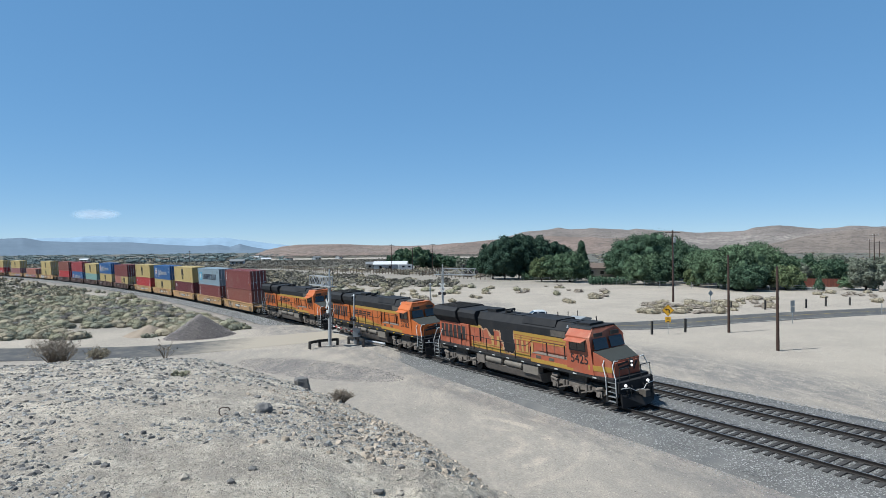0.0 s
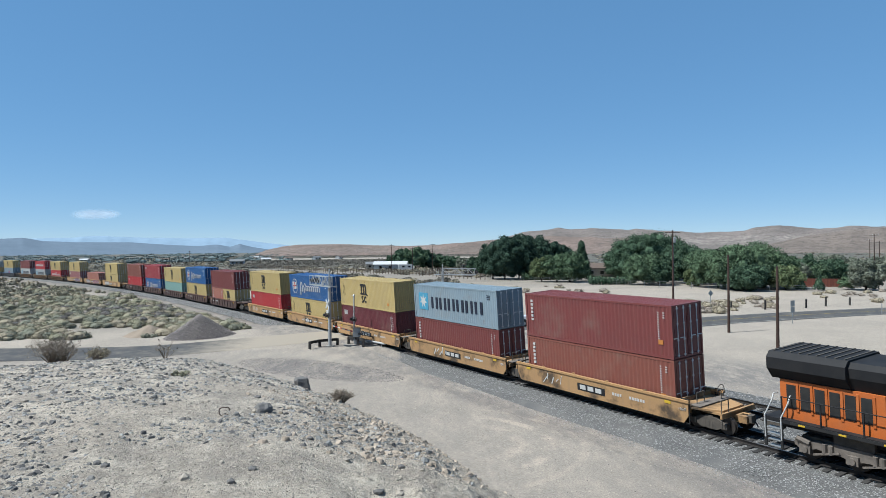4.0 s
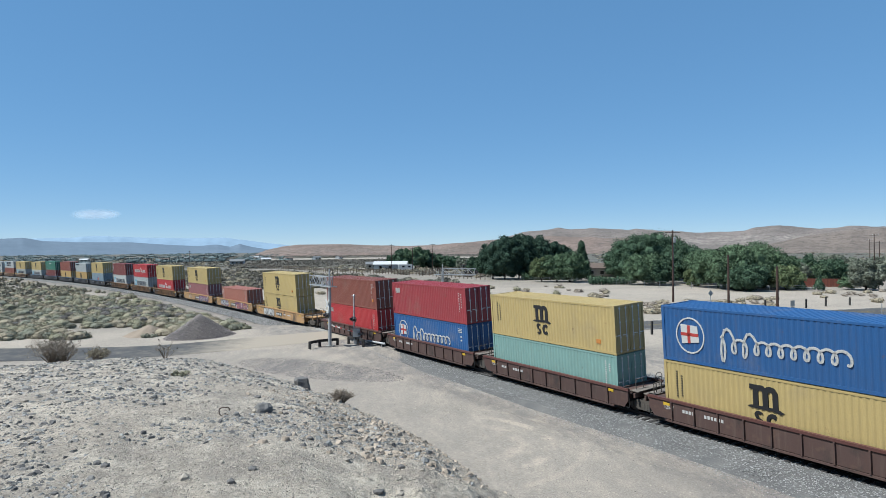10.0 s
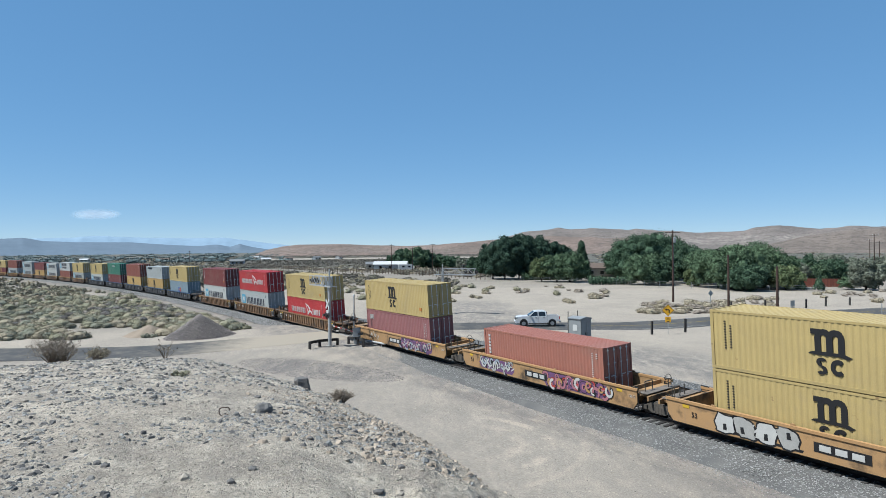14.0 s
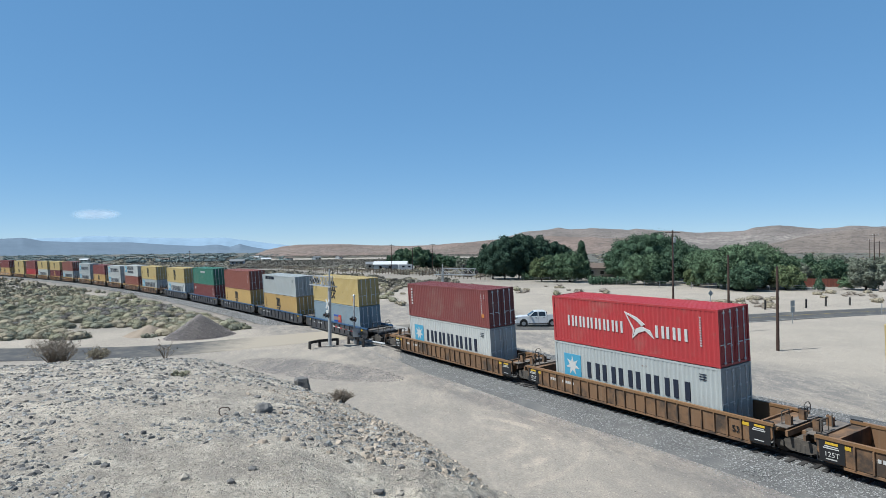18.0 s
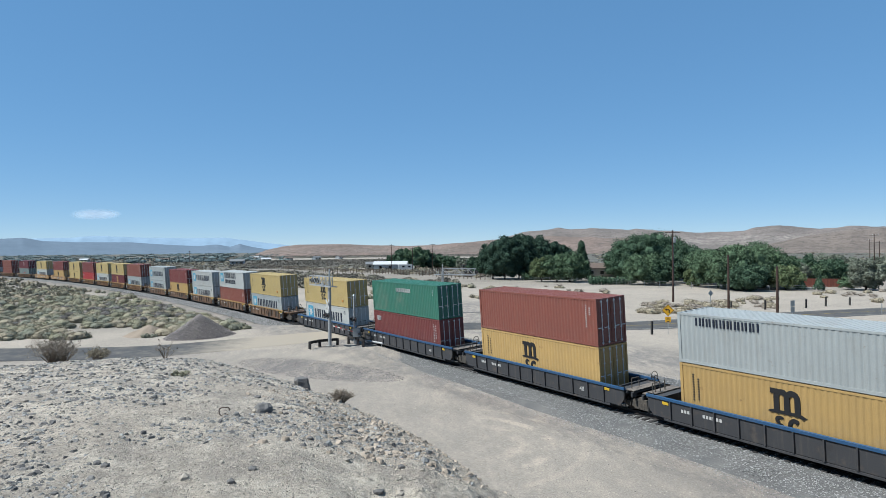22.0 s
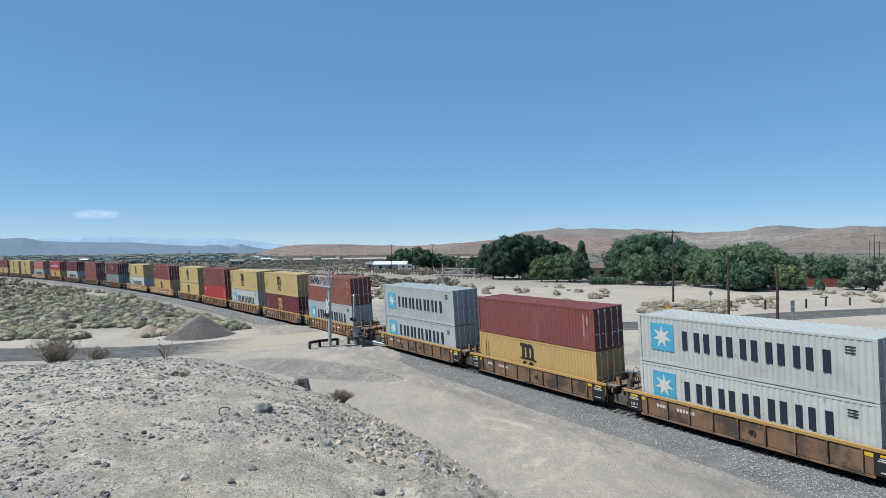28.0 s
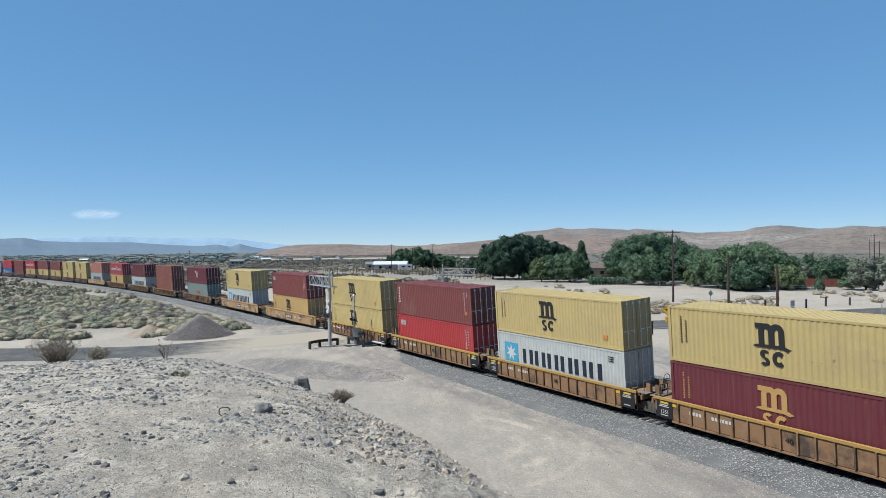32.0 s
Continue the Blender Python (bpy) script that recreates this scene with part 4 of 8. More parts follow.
def container(colour, style, m, where, length=CL, doors=True, height=CH):
    hk = "%.1f_%.2f" % (length, height)
    words = "%s shipping container %s, %s" % (COLOUR_WORDS[colour], STYLE_WORDS.get(style, "with worn stencils"), where)
    box = thing("shipping_container", words, "container", m, "containers on the train")
    pm = PAINT[colour]
    part("body", cached("body_" + hk, pm, lambda: corrugated(length, height)), pm, box)
    part("frame", cached("frame_" + hk, pm, lambda: box_frame(length, height)), pm, box)
    for sx in (-1, 1):
        for sy in (-1, 1):
            for z in (0.06, height - 0.055):
                part("corner_casting", cached("corner_casting", pm, casting), pm, box, at=pose(sx * (length / 2 - 0.089), sy * (CW / 2 - 0.081), z))
    if doors:
        for k, rz in ((1, 0), (-1, 0)):
            leaf = part("door", cached("door_" + hk, pm, lambda: door_leaf(height)), pm, box, at=Matrix.Translation((length / 2 - 0.03, 0, 0)) @ Matrix.Diagonal((1, k, 1, 1)))
            for yy in (0.28, 0.80):
                part("locking_rod", cached("locking_rod_" + hk, M["rod"], lambda: door_rod(height)), M["rod"], leaf, "pale locking rod", at=pose(0, yy, 0))
    else:
        def blind():
            me, prof = Mesh(), []
            for i in range(10):
                b = -1.12 + i * 0.224
                prof += [(b, -0.045), (b + 0.06, -0.045), (b + 0.11, 0.0), (b + 0.17, 0.0)]
            prof.append((1.12, -0.045))
            me.sweep([[(d, y, z) for y, d in prof] for z in (0.15, height - 0.1)], closed=False)
            return me
        part("end_wall", cached("end_wall_" + hk, pm, blind), pm, box, at=pose(length / 2 - 0.03, 0, 0))
    decorate(box, style, length, height)
    return box


# ---- well cars ----
def wheelset():
    me = Mesh().rod((0, -0.95, 0), (0, 0.95, 0), 0.085, 8)
    for sy in (-1, 1):
        y = sy * 0.75
        me.rod((0, y - 0.07 * sy, 0), (0, y + 0.07 * sy, 0), 0.44, 20)
        me.rod((0, y - 0.10 * sy, 0), (0, y - 0.07 * sy, 0), 0.475, 20)
        me.rod((0, y + 0.07 * sy, 0), (0, y + 0.09 * sy, 0), 0.24, 12)
    return me


def truck_frame():
    """Cast side frame of a freight truck with springs."""
    me = Mesh()
    me.prism([(-1.05, 0.38), (-0.75, 0.38), (-0.45, 0.22), (0.45, 0.22), (0.75, 0.38), (1.05, 0.38), (1.08, 0.60), (0.75, 0.66), (0.42, 0.80), (-0.42, 0.80), (-0.75, 0.66), (-1.08, 0.60)], -0.06, 0.06, "y")
    for x in (-0.2, 0.0, 0.2):
        me.rod((x, 0.0, 0.28), (x, 0.0, 0.6), 0.085, 8)
    for x in (-0.89, 0.89):
        me.box(x - 0.17, x + 0.17, -0.10, 0.14, 0.36, 0.62)
    return me


def truck(parent, x, name="truck"):
    tk = part(name, cached("bolster", M["dark_steel"], lambda: Mesh().box(-0.22, 0.22, -1.0, 1.0, 0.52, 0.86).rod((0, 0, 0.8), (0, 0, 1.0), 0.3, 10)), M["dark_steel"], parent, at=pose(x, 0, 0))
    for sx in (-1, 1):
        part("wheelset", cached("wheelset", M["wheel"], wheelset), M["wheel"], tk, at=pose(sx * 0.89, 0, 0.475))
    for sy in (-1, 1):
        part("side_frame", cached("side_frame", M["dark_steel"], truck_frame), M["dark_steel"], tk, at=pose(0, sy * 0.98, 0) @ Matrix.Diagonal((1, sy, 1, 1)))
    return tk


def well_side(half, top, bottom=0.30):
    """One side wall of the well, straight to its ends; the lower corners are cut off."""
    e = half + 0.78
    return Mesh().prism([(-e, bottom + 0.42), (-e + 0.32, bottom), (e - 0.32, bottom), (e, bottom + 0.42), (e, top), (-e, top)], -0.035, 0.035, "y")


def well_car(kind, half, ends, m, label):
    """kind: paint and make; half: half its well; ends: (reach from the middle, free) before and behind."""
    car = thing("well_car", label, "freight car", m, "well cars of the train")
    pm, ch = CAR_PAINT[kind], CHORD[kind]
    top = 1.48 if kind == "tan" else 1.36
    key = "%s%.2f" % (kind, half)
    Y = 1.43
    for sy in (-1, 1):
        part("side_wall", cached("side_wall" + key, pm, lambda: well_side(half, top)), pm, car, at=pose(0, sy * Y, 0))
        part("top_chord", cached("top_chord" + key, ch, lambda: Mesh().box(-half - 0.85, half + 0.85, -0.075, 0.075, top - 0.10, top + 0.035)), ch, car, at=pose(0, sy * (Y + 0.012), 0))
        if kind != "tan":
            n = {"brown": 9, "black": 11, "rust": 9, "rib": 15, "deep": 21}[kind]
            for i in range(n):
                x = -half + 0.75 + i * (2 * half - 1.5) / (n - 1)
                part("rib", cached("rib" + kind, pm, lambda: Mesh().prism([(-0.055, -0.04), (0.055, -0.04), (0.035, 0.085), (-0.035, 0.085)], 0.30, top - 0.11, "z")), pm, car,
                     at=pose(x, sy * (Y + 0.04), 0) @ Matrix.Diagonal((1, sy, 1, 1)))
            part("bottom_chord", cached("bottom_chord" + key, pm, lambda: Mesh().box(-half + 0.3, half - 0.3, -0.07, 0.07, 0.17, 0.27)), pm, car, at=pose(0, sy * (Y + 0.01), 0))
        else:
            for i in range(4):
                part("tie_down_tab", cached("tie_down_tab", pm, lambda: Mesh().prism([(-0.14, 0), (0.14, 0), (0.09, 0.1), (-0.09, 0.1)], -0.02, 0.02, "y")), pm, car, at=pose(-half + 2 + i * (2 * half - 4) / 3, sy * (Y + 0.02), top + 0.03))
        for x in (-half + 0.4, half - 0.5):
            part("reflector", cached("reflector", M["yellow_mark"], lambda: Mesh().box(-0.2, 0.2, -0.01, 0.01, -0.075, 0.075)), M["yellow_mark"], car, "yellow reflective patch", at=pose(x, sy * (Y + 0.045), top - 0.27))
    # cross members of the open floor
    part("floor", cached("floor" + key, M["dark_steel"], lambda: Mesh().box(-half, half, -1.38, -1.0, 0.28, 0.36).box(-half, half, 1.0, 1.38, 0.28, 0.36)
         .box(-half, -half + 0.5, -1.38, 1.38, 0.28, 0.38).box(half - 0.5, half, -1.38, 1.38, 0.28, 0.38).box(-0.4, 0.4, -1.38, 1.38, 0.26, 0.34)), M["dark_steel"], car)
    for sx, (reach, free) in zip((1, -1), ends):
        flip = Matrix.Diagonal((sx, 1, 1, 1))
        ek = "%s%.2f" % (key, reach)
        brk = reach - (0.75 if free else 0.35)
        part("bulkhead", cached("bulkhead" + key, pm, lambda: Mesh().box(half, half + 0.10, -1.39, 1.39, 0.40, top - 0.05)), pm, car, at=flip)
        def deck():
            q = Mesh().box(half + 0.1, brk, -1.0, 1.0, 0.98, 1.10)
            q.prism([(half + 0.1, -1.36), (half + 0.95, -1.36), (brk - 0.3, -0.85), (brk - 0.3, 0.85), (half + 0.95, 1.36), (half + 0.1, 1.36)], 1.10, 1.20, "z")
            q.box(brk - 0.12, brk, -1.35, 1.35, 0.92, 1.18)
            return q
        part("end_platform", cached("end_platform" + ek, pm, deck), pm, car, at=flip)
        part("crossover_step", cached("crossover_step" + ek, M["dusty_steel"], lambda: Mesh().box(half + 0.75, half + 1.35, -1.25, 1.25, 1.24, 1.28).box(half + 0.8, half + 0.86, -1.2, 1.2, 1.18, 1.24)), M["dusty_steel"], car, at=flip)
        part("draft_sill", cached("draft_sill" + ek, pm, lambda: Mesh().box(half + 0.1, reach - 0.12, -0.32, 0.32, 0.62, 0.98).box(half + 0.3, half + 0.5, -1.42, 1.42, 0.72, 0.95)), pm, car, at=flip)
        if free:
            part("coupler", cached("coupler", M["dark_steel"], lambda: Mesh().box(-0.6, 0.0, -0.12, 0.12, 0.72, 0.98).box(-0.18, 0.06, -0.19, 0.19, 0.68, 1.03)), M["dark_steel"], car, at=flip @ pose(reach - 0.02, 0, 0))
            part("corner_post", cached("corner_post" + ek, M["dark_steel"], lambda: Mesh().pipe([(brk - 0.05, -1.3, 0.4), (brk - 0.05, -1.3, 1.85), (brk - 0.05, -0.75, 1.85), (brk - 0.05, -0.75, 1.15)], 0.03)), M["dark_steel"], car, at=flip)
            part("hose", cached("hose", M["rubber"], lambda: Mesh().pipe([(-0.3, 0.35, 0.8), (-0.1, 0.42, 0.5), (0.02, 0.35, 0.38)], 0.035)), M["rubber"], car, at=flip @ pose(reach, 0, 0))
            truck(car, sx * (reach - 1.75))
        for sy in (-1, 1):
            def rungs():
                q = Mesh()
                for dx in (0.35, 0.80):
                    q.bar((half + dx, 1.40, 0.30), (half + dx, 1.40, top + 0.1), 0.045)
                for z in (0.31, 0.62, 0.93, 1.24, top + 0.08):
                    q.bar((half + 0.33, 1.40, z), (half + 0.82, 1.40, z), 0.04)
                return q
            part("ladder", cached("ladder" + key, M["black"], rungs), M["black"], car, at=flip @ Matrix.Diagonal((1, sy, 1, 1)))
        part("handrail", cached("handrail" + key, M["dark_steel"], lambda: Mesh().pipe([(half + 0.9, -0.9, 1.1), (half + 0.9, -0.9, 1.85), (half + 0.9, -0.3, 1.85), (half + 0.9, -0.3, 1.1)], 0.028)), M["dark_steel"], car, at=flip)
    if not ends[0][1]:
        truck(car, ends[0][0])
    if kind == "tan":
        pl = part("name_plate", Mesh().box(-1.1, 1.2, -Y - 0.048, -Y - 0.03, 0.62, 1.05), MARK["black"], car, "black plate")
        for i in range(3):
            part("plate_block", cached("plate_block", MARK["white"], lambda: Mesh().box(-0.24, 0.24, -0.012, 0.012, -0.13, 0.13)), MARK["white"], pl, at=pose(-0.62 + i * 0.66, -Y - 0.056, 0.84))
        scrawl = Mesh()
        rs = random.Random(int(abs(m.translation.x * 7)))
        px = rs.uniform(-half + 0.8, -1.8)
        for i in range(5):
            q = px + i * 0.42
            scrawl.bar((q, -Y - 0.04, rs.uniform(0.5, 0.8)), (q + rs.uniform(0.05, 0.5), -Y - 0.04, rs.uniform(0.9, 1.3)), 0.02, rs.uniform(0.04, 0.12))
        tagged(part("graffiti", scrawl, MARK["white"], car, "faded white spray-paint strokes"), kind="stuff")
    elif kind in ("rib", "deep", "rust"):
        for sx in (-1, 1):
            pl = part("data_plate", cached("data_plate%.2f" % top, MARK["black"], lambda: Mesh().box(-0.52, 0.52, -0.02, 0.0, 0.34, top - 0.1)), MARK["black"], car, "black data panel", at=pose(sx * (half + 0.16), -Y - 0.037, 0))
            rows = Mesh()
            for k, (z, w) in enumerate(((0.98, 0.3), (0.90, 0.36), (0.44, 0.26))):
                rows.box(-w, w * 0.8, -0.026, -0.015, z, z + 0.045)
            part("stencil", cached("panel_stencil", MARK["white"], lambda: rows), MARK["white"], pl)
            part("panel_reflector", cached("panel_reflector", M["yellow_mark"], lambda: Mesh().box(-0.26, 0.26, -0.026, -0.015, 1.08, 1.18)), M["yellow_mark"], pl, "yellow reflective patch")
            for dy in (-0.75, 0.35):
                part("guide_post", cached("guide_post" + kind, pm, lambda: Mesh().box(-0.14, 0.14, -0.09, -0.07, 0, 0.58).box(-0.14, -0.12, -0.09, 0.09, 0, 0.58).box(0.12, 0.14, -0.09, 0.09, 0, 0.5)), pm, car, "upright painted guide bracket", at=pose(sx * (half + 1.15), dy, 1.18))
    # numbers that stand on the sides
    for body, x, z, size in {"tan": (("125-T", half + 0.42, 1.02, 0.2),), "deep": (("53", half - 1.05, 0.72, 0.42), ("125T", -half - 0.16, 0.66, 0.30)), "rib": (("1251", -half - 0.16, 0.64, 0.28), ("40", 0.4, 0.8, 0.36)),
                             "black": (("48", half - 2.6, 0.72, 0.4),), "brown": (("125-T", -half + 0.55, 0.92, 0.27),), "rust": (("125-T", -half - 0.16, 0.64, 0.22), ("40", 0.69, 0.72, 0.4))}[kind]:
        dark = body in ("53", "40")
        text_on(car, body, x, -Y - (0.062 if kind == "tan" else 0.072 if kind in ("deep", "rib", "rust") else 0.048), z, size, MARK["black"] if dark else MARK["white"], "painted figures")
    # brake wheel and upright rods over the end
    part("brake_wheel", Mesh().pipe([(half + 1.15 + 0.0, 0.75 + 0.28 * math.cos(a), 1.75 + 0.28 * math.sin(a)) for a in [i * 0.5236 for i in range(13)]], 0.02).rod((half + 1.15, 0.75, 1.1), (half + 1.15, 0.75, 1.75), 0.025, 6)
         .bar((half + 1.15, 0.47, 1.75), (half + 1.15, 1.03, 1.75), 0.03), M["dark_steel"], car)
    for dy in (-0.6, 0.2):
        part("guide_rod", Mesh().rod((-half - 1.0, dy, 1.1), (-half - 1.0, dy, 1.85), 0.03, 6), M["dark_steel"], car)
    # stencils on the near side
    st = Mesh()
    for k, x in enumerate((2.6, 3.9) if kind == "tan" else (-half + 2.2, -half + 3.5)):
        for i in range(4 if k == 0 else 6):
            st.box(x - 0.8 + i * 0.19, x - 0.8 + i * 0.19 + 0.13, -Y - 0.046, -Y - 0.02, 0.82, 0.98)
    tagged(part("stencil", st, MARK["white"], car, "white stencilled bars"), kind="stuff")
    return car


# ---- locomotives ----
LOCO_ORANGE = paint("orange_locomotive_paint", (0.66, 0.17, 0.035), 0.25, 0.45)
LOCO_FADED = paint("sun_faded_red_orange_paint", (0.50, 0.125, 0.06), 0.6, 0.6)
LOCO_BLACK = surface("black_locomotive_roof", (0.015, 0.016, 0.019), 0.72, second=(0.045, 0.042, 0.04), grain=1.2, fine=20, mix=0.5, bump=0.1, spec=0.25)
LOCO_YELLOW = paint("yellow_locomotive_band", (0.56, 0.34, 0.06), 0.35, 0.5)
blotched(LOCO_ORANGE, [((0.40, 0.16, 0.07), 0.9, 0.52, 0.74, 0.45), ((0.72, 0.26, 0.09), 0.5, 0.55, 0.7, 0.4)])
blotched(LOCO_FADED, [((0.60, 0.27, 0.17), 0.8, 0.48, 0.68, 0.6), ((0.16, 0.07, 0.05), 1.3, 0.60, 0.74, 0.5)])
blotched(LOCO_YELLOW, [((0.45, 0.24, 0.07), 1.1, 0.5, 0.7, 0.5)])
SCORCHED = surface("scorched_pale_paint", (0.58, 0.36, 0.22), 0.8, second=(0.40, 0.20, 0.12), grain=2, fine=20)
NOSE_DARK = surface("anti_glare_dark_green", (0.045, 0.05, 0.045), 0.8, grain=2, fine=30)


def text_on(parent, body, x, y, z, size, material, label):
    cu = bpy.data.curves.new("number", "FONT")
    cu.body, cu.size, cu.extrude, cu.align_x, cu.align_y = body, size, 0.006, "CENTER", "CENTER"
    cu.materials.append(material)
    ob = new("number", cu)
    ob.parent = parent
    ob.matrix_basis = pose(x, y, z, 90, 0, 0)
    return tagged(ob, label)


def loco_truck_frame():
    me = Mesh()
    me.prism([(-2.45, 0.62), (-2.1, 0.42), (-1.5, 0.62), (-0.4, 0.55), (0.0, 0.42), (0.4, 0.55), (1.5, 0.62), (2.1, 0.42), (2.45, 0.62), (2.45, 0.86), (1.3, 0.95), (0.6, 1.02), (-0.6, 1.02), (-1.3, 0.95), (-2.45, 0.86)],
             -0.08, 0.08, "y")
    for x in (-1.95, 0.0, 1.95):
        me.box(x - 0.24, x + 0.24, -0.06, 0.20, 0.36, 0.74)
        me.rod((x, 0.2, 0.53), (x, 0.27, 0.53), 0.15, 10)
    for x in (-1.0, 1.0):
        for dx in (-0.14, 0.14):
            me.rod((x + dx, 0.12, 0.55), (x + dx, 0.12, 0.95), 0.10, 8)
        me.bar((x - 0.6, 0.16, 0.38), (x + 0.5, 0.16, 0.70), 0.07)
    me.rod((-2.3, 0.12, 0.95), (-1.75, 0.12, 0.8), 0.13, 8)
    me.rod((2.3, 0.12, 0.95), (1.75, 0.12, 0.8), 0.13, 8)
    return me


def loco_wheelset():
    me = Mesh().rod((0, -1.0, 0), (0, 1.0, 0), 0.11, 8)
    for sy in (-1, 1):
        me.rod((0, sy * 0.68, 0), (0, sy * 0.83, 0), 0.53, 22)
        me.rod((0, sy * 0.65, 0), (0, sy * 0.68, 0), 0.565, 22)
    return me


def locomotive(number, old, m, label):
    lo = thing("locomotive", label, "locomotive", m, "locomotives of the train")
    body = LOCO_FADED if old else LOCO_ORANGE
    # frame and walkway
    part("underframe", Mesh().box(-10.2, 10.0, -1.50, 1.50, 1.54, 1.72).box(-9.8, 9.6, -0.9, 0.9, 1.2, 1.54), LOCO_BLACK, lo)
    for sy in (-1, 1):
        part("sill_stripe", Mesh().box(-9.0, 8.9, sy * 1.50 - 0.012, sy * 1.50 + 0.012, 1.55, 1.68), M["black"], lo)
        for i in range(11):
            dash = M["yellow_mark"] if not old else M["white"]
            part("reflective_dash", cached("reflective_dash", dash, lambda: Mesh().box(-0.15, 0.15, -0.012, 0.012, -0.035, 0.035)), dash, lo, at=pose(-8.5 + i * 1.7, sy * 1.518, 1.61))
    # engine hood: lower coloured walls, angled black roof
    hw = 1.02
    part("engine_hood", Mesh().box(-5.3, 6.1, -hw, hw, 1.72, 3.55), body, lo)
    part("hood_roof", Mesh().prism([(-hw - 0.02, 3.55), (hw + 0.02, 3.55), (hw + 0.02, 4.05), (0.72, 4.55), (-0.72, 4.55), (-hw - 0.02, 4.05)], -5.3, 6.1, "x"), LOCO_BLACK, lo, "black angled hood roof")
    part("hood_stripe", Mesh().box(-5.25, 6.05, -hw - 0.012, hw + 0.012, 3.30, 3.54), LOCO_YELLOW, lo, "yellow band under the roof")
    if old:
        for z in (2.98, 3.14):
            part("yellow_stripe", Mesh().box(0.2, 6.05, -hw - 0.010, -hw + 0.02, z, z + 0.1), LOCO_YELLOW, lo, "faded yellow painted stripe")
        part("yellow_stripe", Mesh().box(-5.2, 6.05, -hw - 0.010, -hw + 0.02, 2.12, 2.2), LOCO_YELLOW, lo, "faded yellow painted stripe")
        part("lower_band", Mesh().box(-5.2, 6.0, -hw - 0.008, hw + 0.008, 1.75, 2.05), LOCO_YELLOW, lo, "yellow lower band")
        burn = [(-0.95, 2.05), (-0.5, 1.90), (0.15, 1.95), (0.22, 3.56), (-3.9, 3.56), (-3.45, 3.30), (-2.95, 3.45), (-2.45, 2.75), (-2.25, 2.72), (-2.15, 3.35), (-1.35, 3.40), (-1.25, 2.75), (-1.0, 2.5)]
        rb = random.Random(3)
        fringe, ragged = [], []
        for (x0, z0), (x1, z1) in zip(burn, burn[1:] + burn[:1]):
            for j in range(6):
                x, z = x0 + (x1 - x0) * j / 6, z0 + (z1 - z0) * j / 6
                k = 0 if z > 3.5 else 0.09
                ragged.append((x + rb.uniform(-k, k), z + rb.uniform(-k, k) * 0.7))
                fringe.append((x + (0.02 if x > 0 else -0.14) * (k > 0) + rb.uniform(-k, k), z - 0.12 * (k > 0) + rb.uniform(-k, k)))
        part("scorched_fringe", Mesh().prism(fringe, -hw - 0.016, -hw, "y"), SCORCHED, lo, "pale blistered edge of the burn")
        part("scorched_patch", Mesh().prism(ragged, -hw - 0.024, -hw, "y"), LOCO_BLACK, lo, "scorched bare patch")
        w = Mesh()
        blocks(w, -2.5, -1.4, 2.15, 2.9, 1, -hw - 0.014, gap=0.1)
        blocks(w, 0.5, 2.6, 2.15, 2.92, 2, -hw - 0.018, gap=0.25)
        tagged(part("lettering", w, MARK["amber"], lo, "worn amber lettering drawn as bars"), kind="stuff")
    else:
        part("lower_band", Mesh().prism([(-5.2, 1.75), (6.0, 1.75), (6.0, 1.95), (0.6, 2.02), (-1.5, 2.3), (-5.2, 2.3)], -hw - 0.010, hw + 0.010, "y"), LOCO_YELLOW, lo, "yellow lower band")
        w = Mesh()
        for i in range(4):
            x = -4.3 + i * 0.95
            for z0, z1 in ((2.72, 2.84), (2.93, 3.05)):
                k = (z0 - 2.6) * 0.5
                w.prism([(x + k, z0), (x + k + 0.72, z0), (x + k + 0.78, z1), (x + k + 0.06, z1)], -hw - 0.03, -hw, "y")
        w.prism([(-4.5, 2.58), (-1.6, 2.60), (-1.9, 2.64), (-4.5, 2.65)], -hw - 0.03, -hw, "y")
        tagged(part("lettering", w, MARK["black"], lo, "black slanted lettering drawn as bars over a swoosh"), kind="stuff")
    # hood doors
    dd = Mesh()
    for i in range(9):
        x = -4.7 + i * 1.15
        for dx in (0.0, 1.08):
            dd.box(x + dx, x + dx + 0.014, -hw - 0.014, -hw, 2.1, 3.25)
    tagged(part("hood_door_seams", dd, M["dark_steel"], lo), kind="stuff")
    for x in (1.9, 2.6, 4.9) if not old else (-3.9,):
        part("grab_iron", Mesh().bar((x, -hw - 0.05, 2.3), (x, -hw - 0.05, 3.3), 0.07), LOCO_BLACK, lo)
    # radiator cabin at the rear with its wide wings
    part("radiator_cabin", Mesh().box(-9.6, -5.3, -hw - 0.15, hw + 0.15, 1.72, 3.45), body, lo)
    wing = [(-1.1, 3.45), (1.1, 3.45), (1.50, 3.95), (1.50, 4.45), (1.25, 4.70), (-1.25, 4.70), (-1.50, 4.45), (-1.50, 3.95)]
    part("radiator_housing", Mesh().prism(wing, -10.0, -6.6, "x").prism([(-1.05, 3.45), (1.05, 3.45), (1.3, 4.0), (1.3, 4.4), (1.1, 4.62), (-1.1, 4.62), (-1.3, 4.4), (-1.3, 4.0)], -6.6, -4.2, "x"), LOCO_BLACK, lo, "black overhanging radiator wings")
    for i in range(6):
        x = -9.3 + i * 0.62
        fr = part("intake_grille", Mesh().box(x, x + 0.42, -hw - 0.175, -hw - 0.15, 2.2, 3.25), M["black"], lo, "dark louvred intake")
        part("grille_frame", Mesh().box(x + 0.44, x + 0.55, -hw - 0.19, -hw - 0.15, 2.1, 3.35), body, fr)
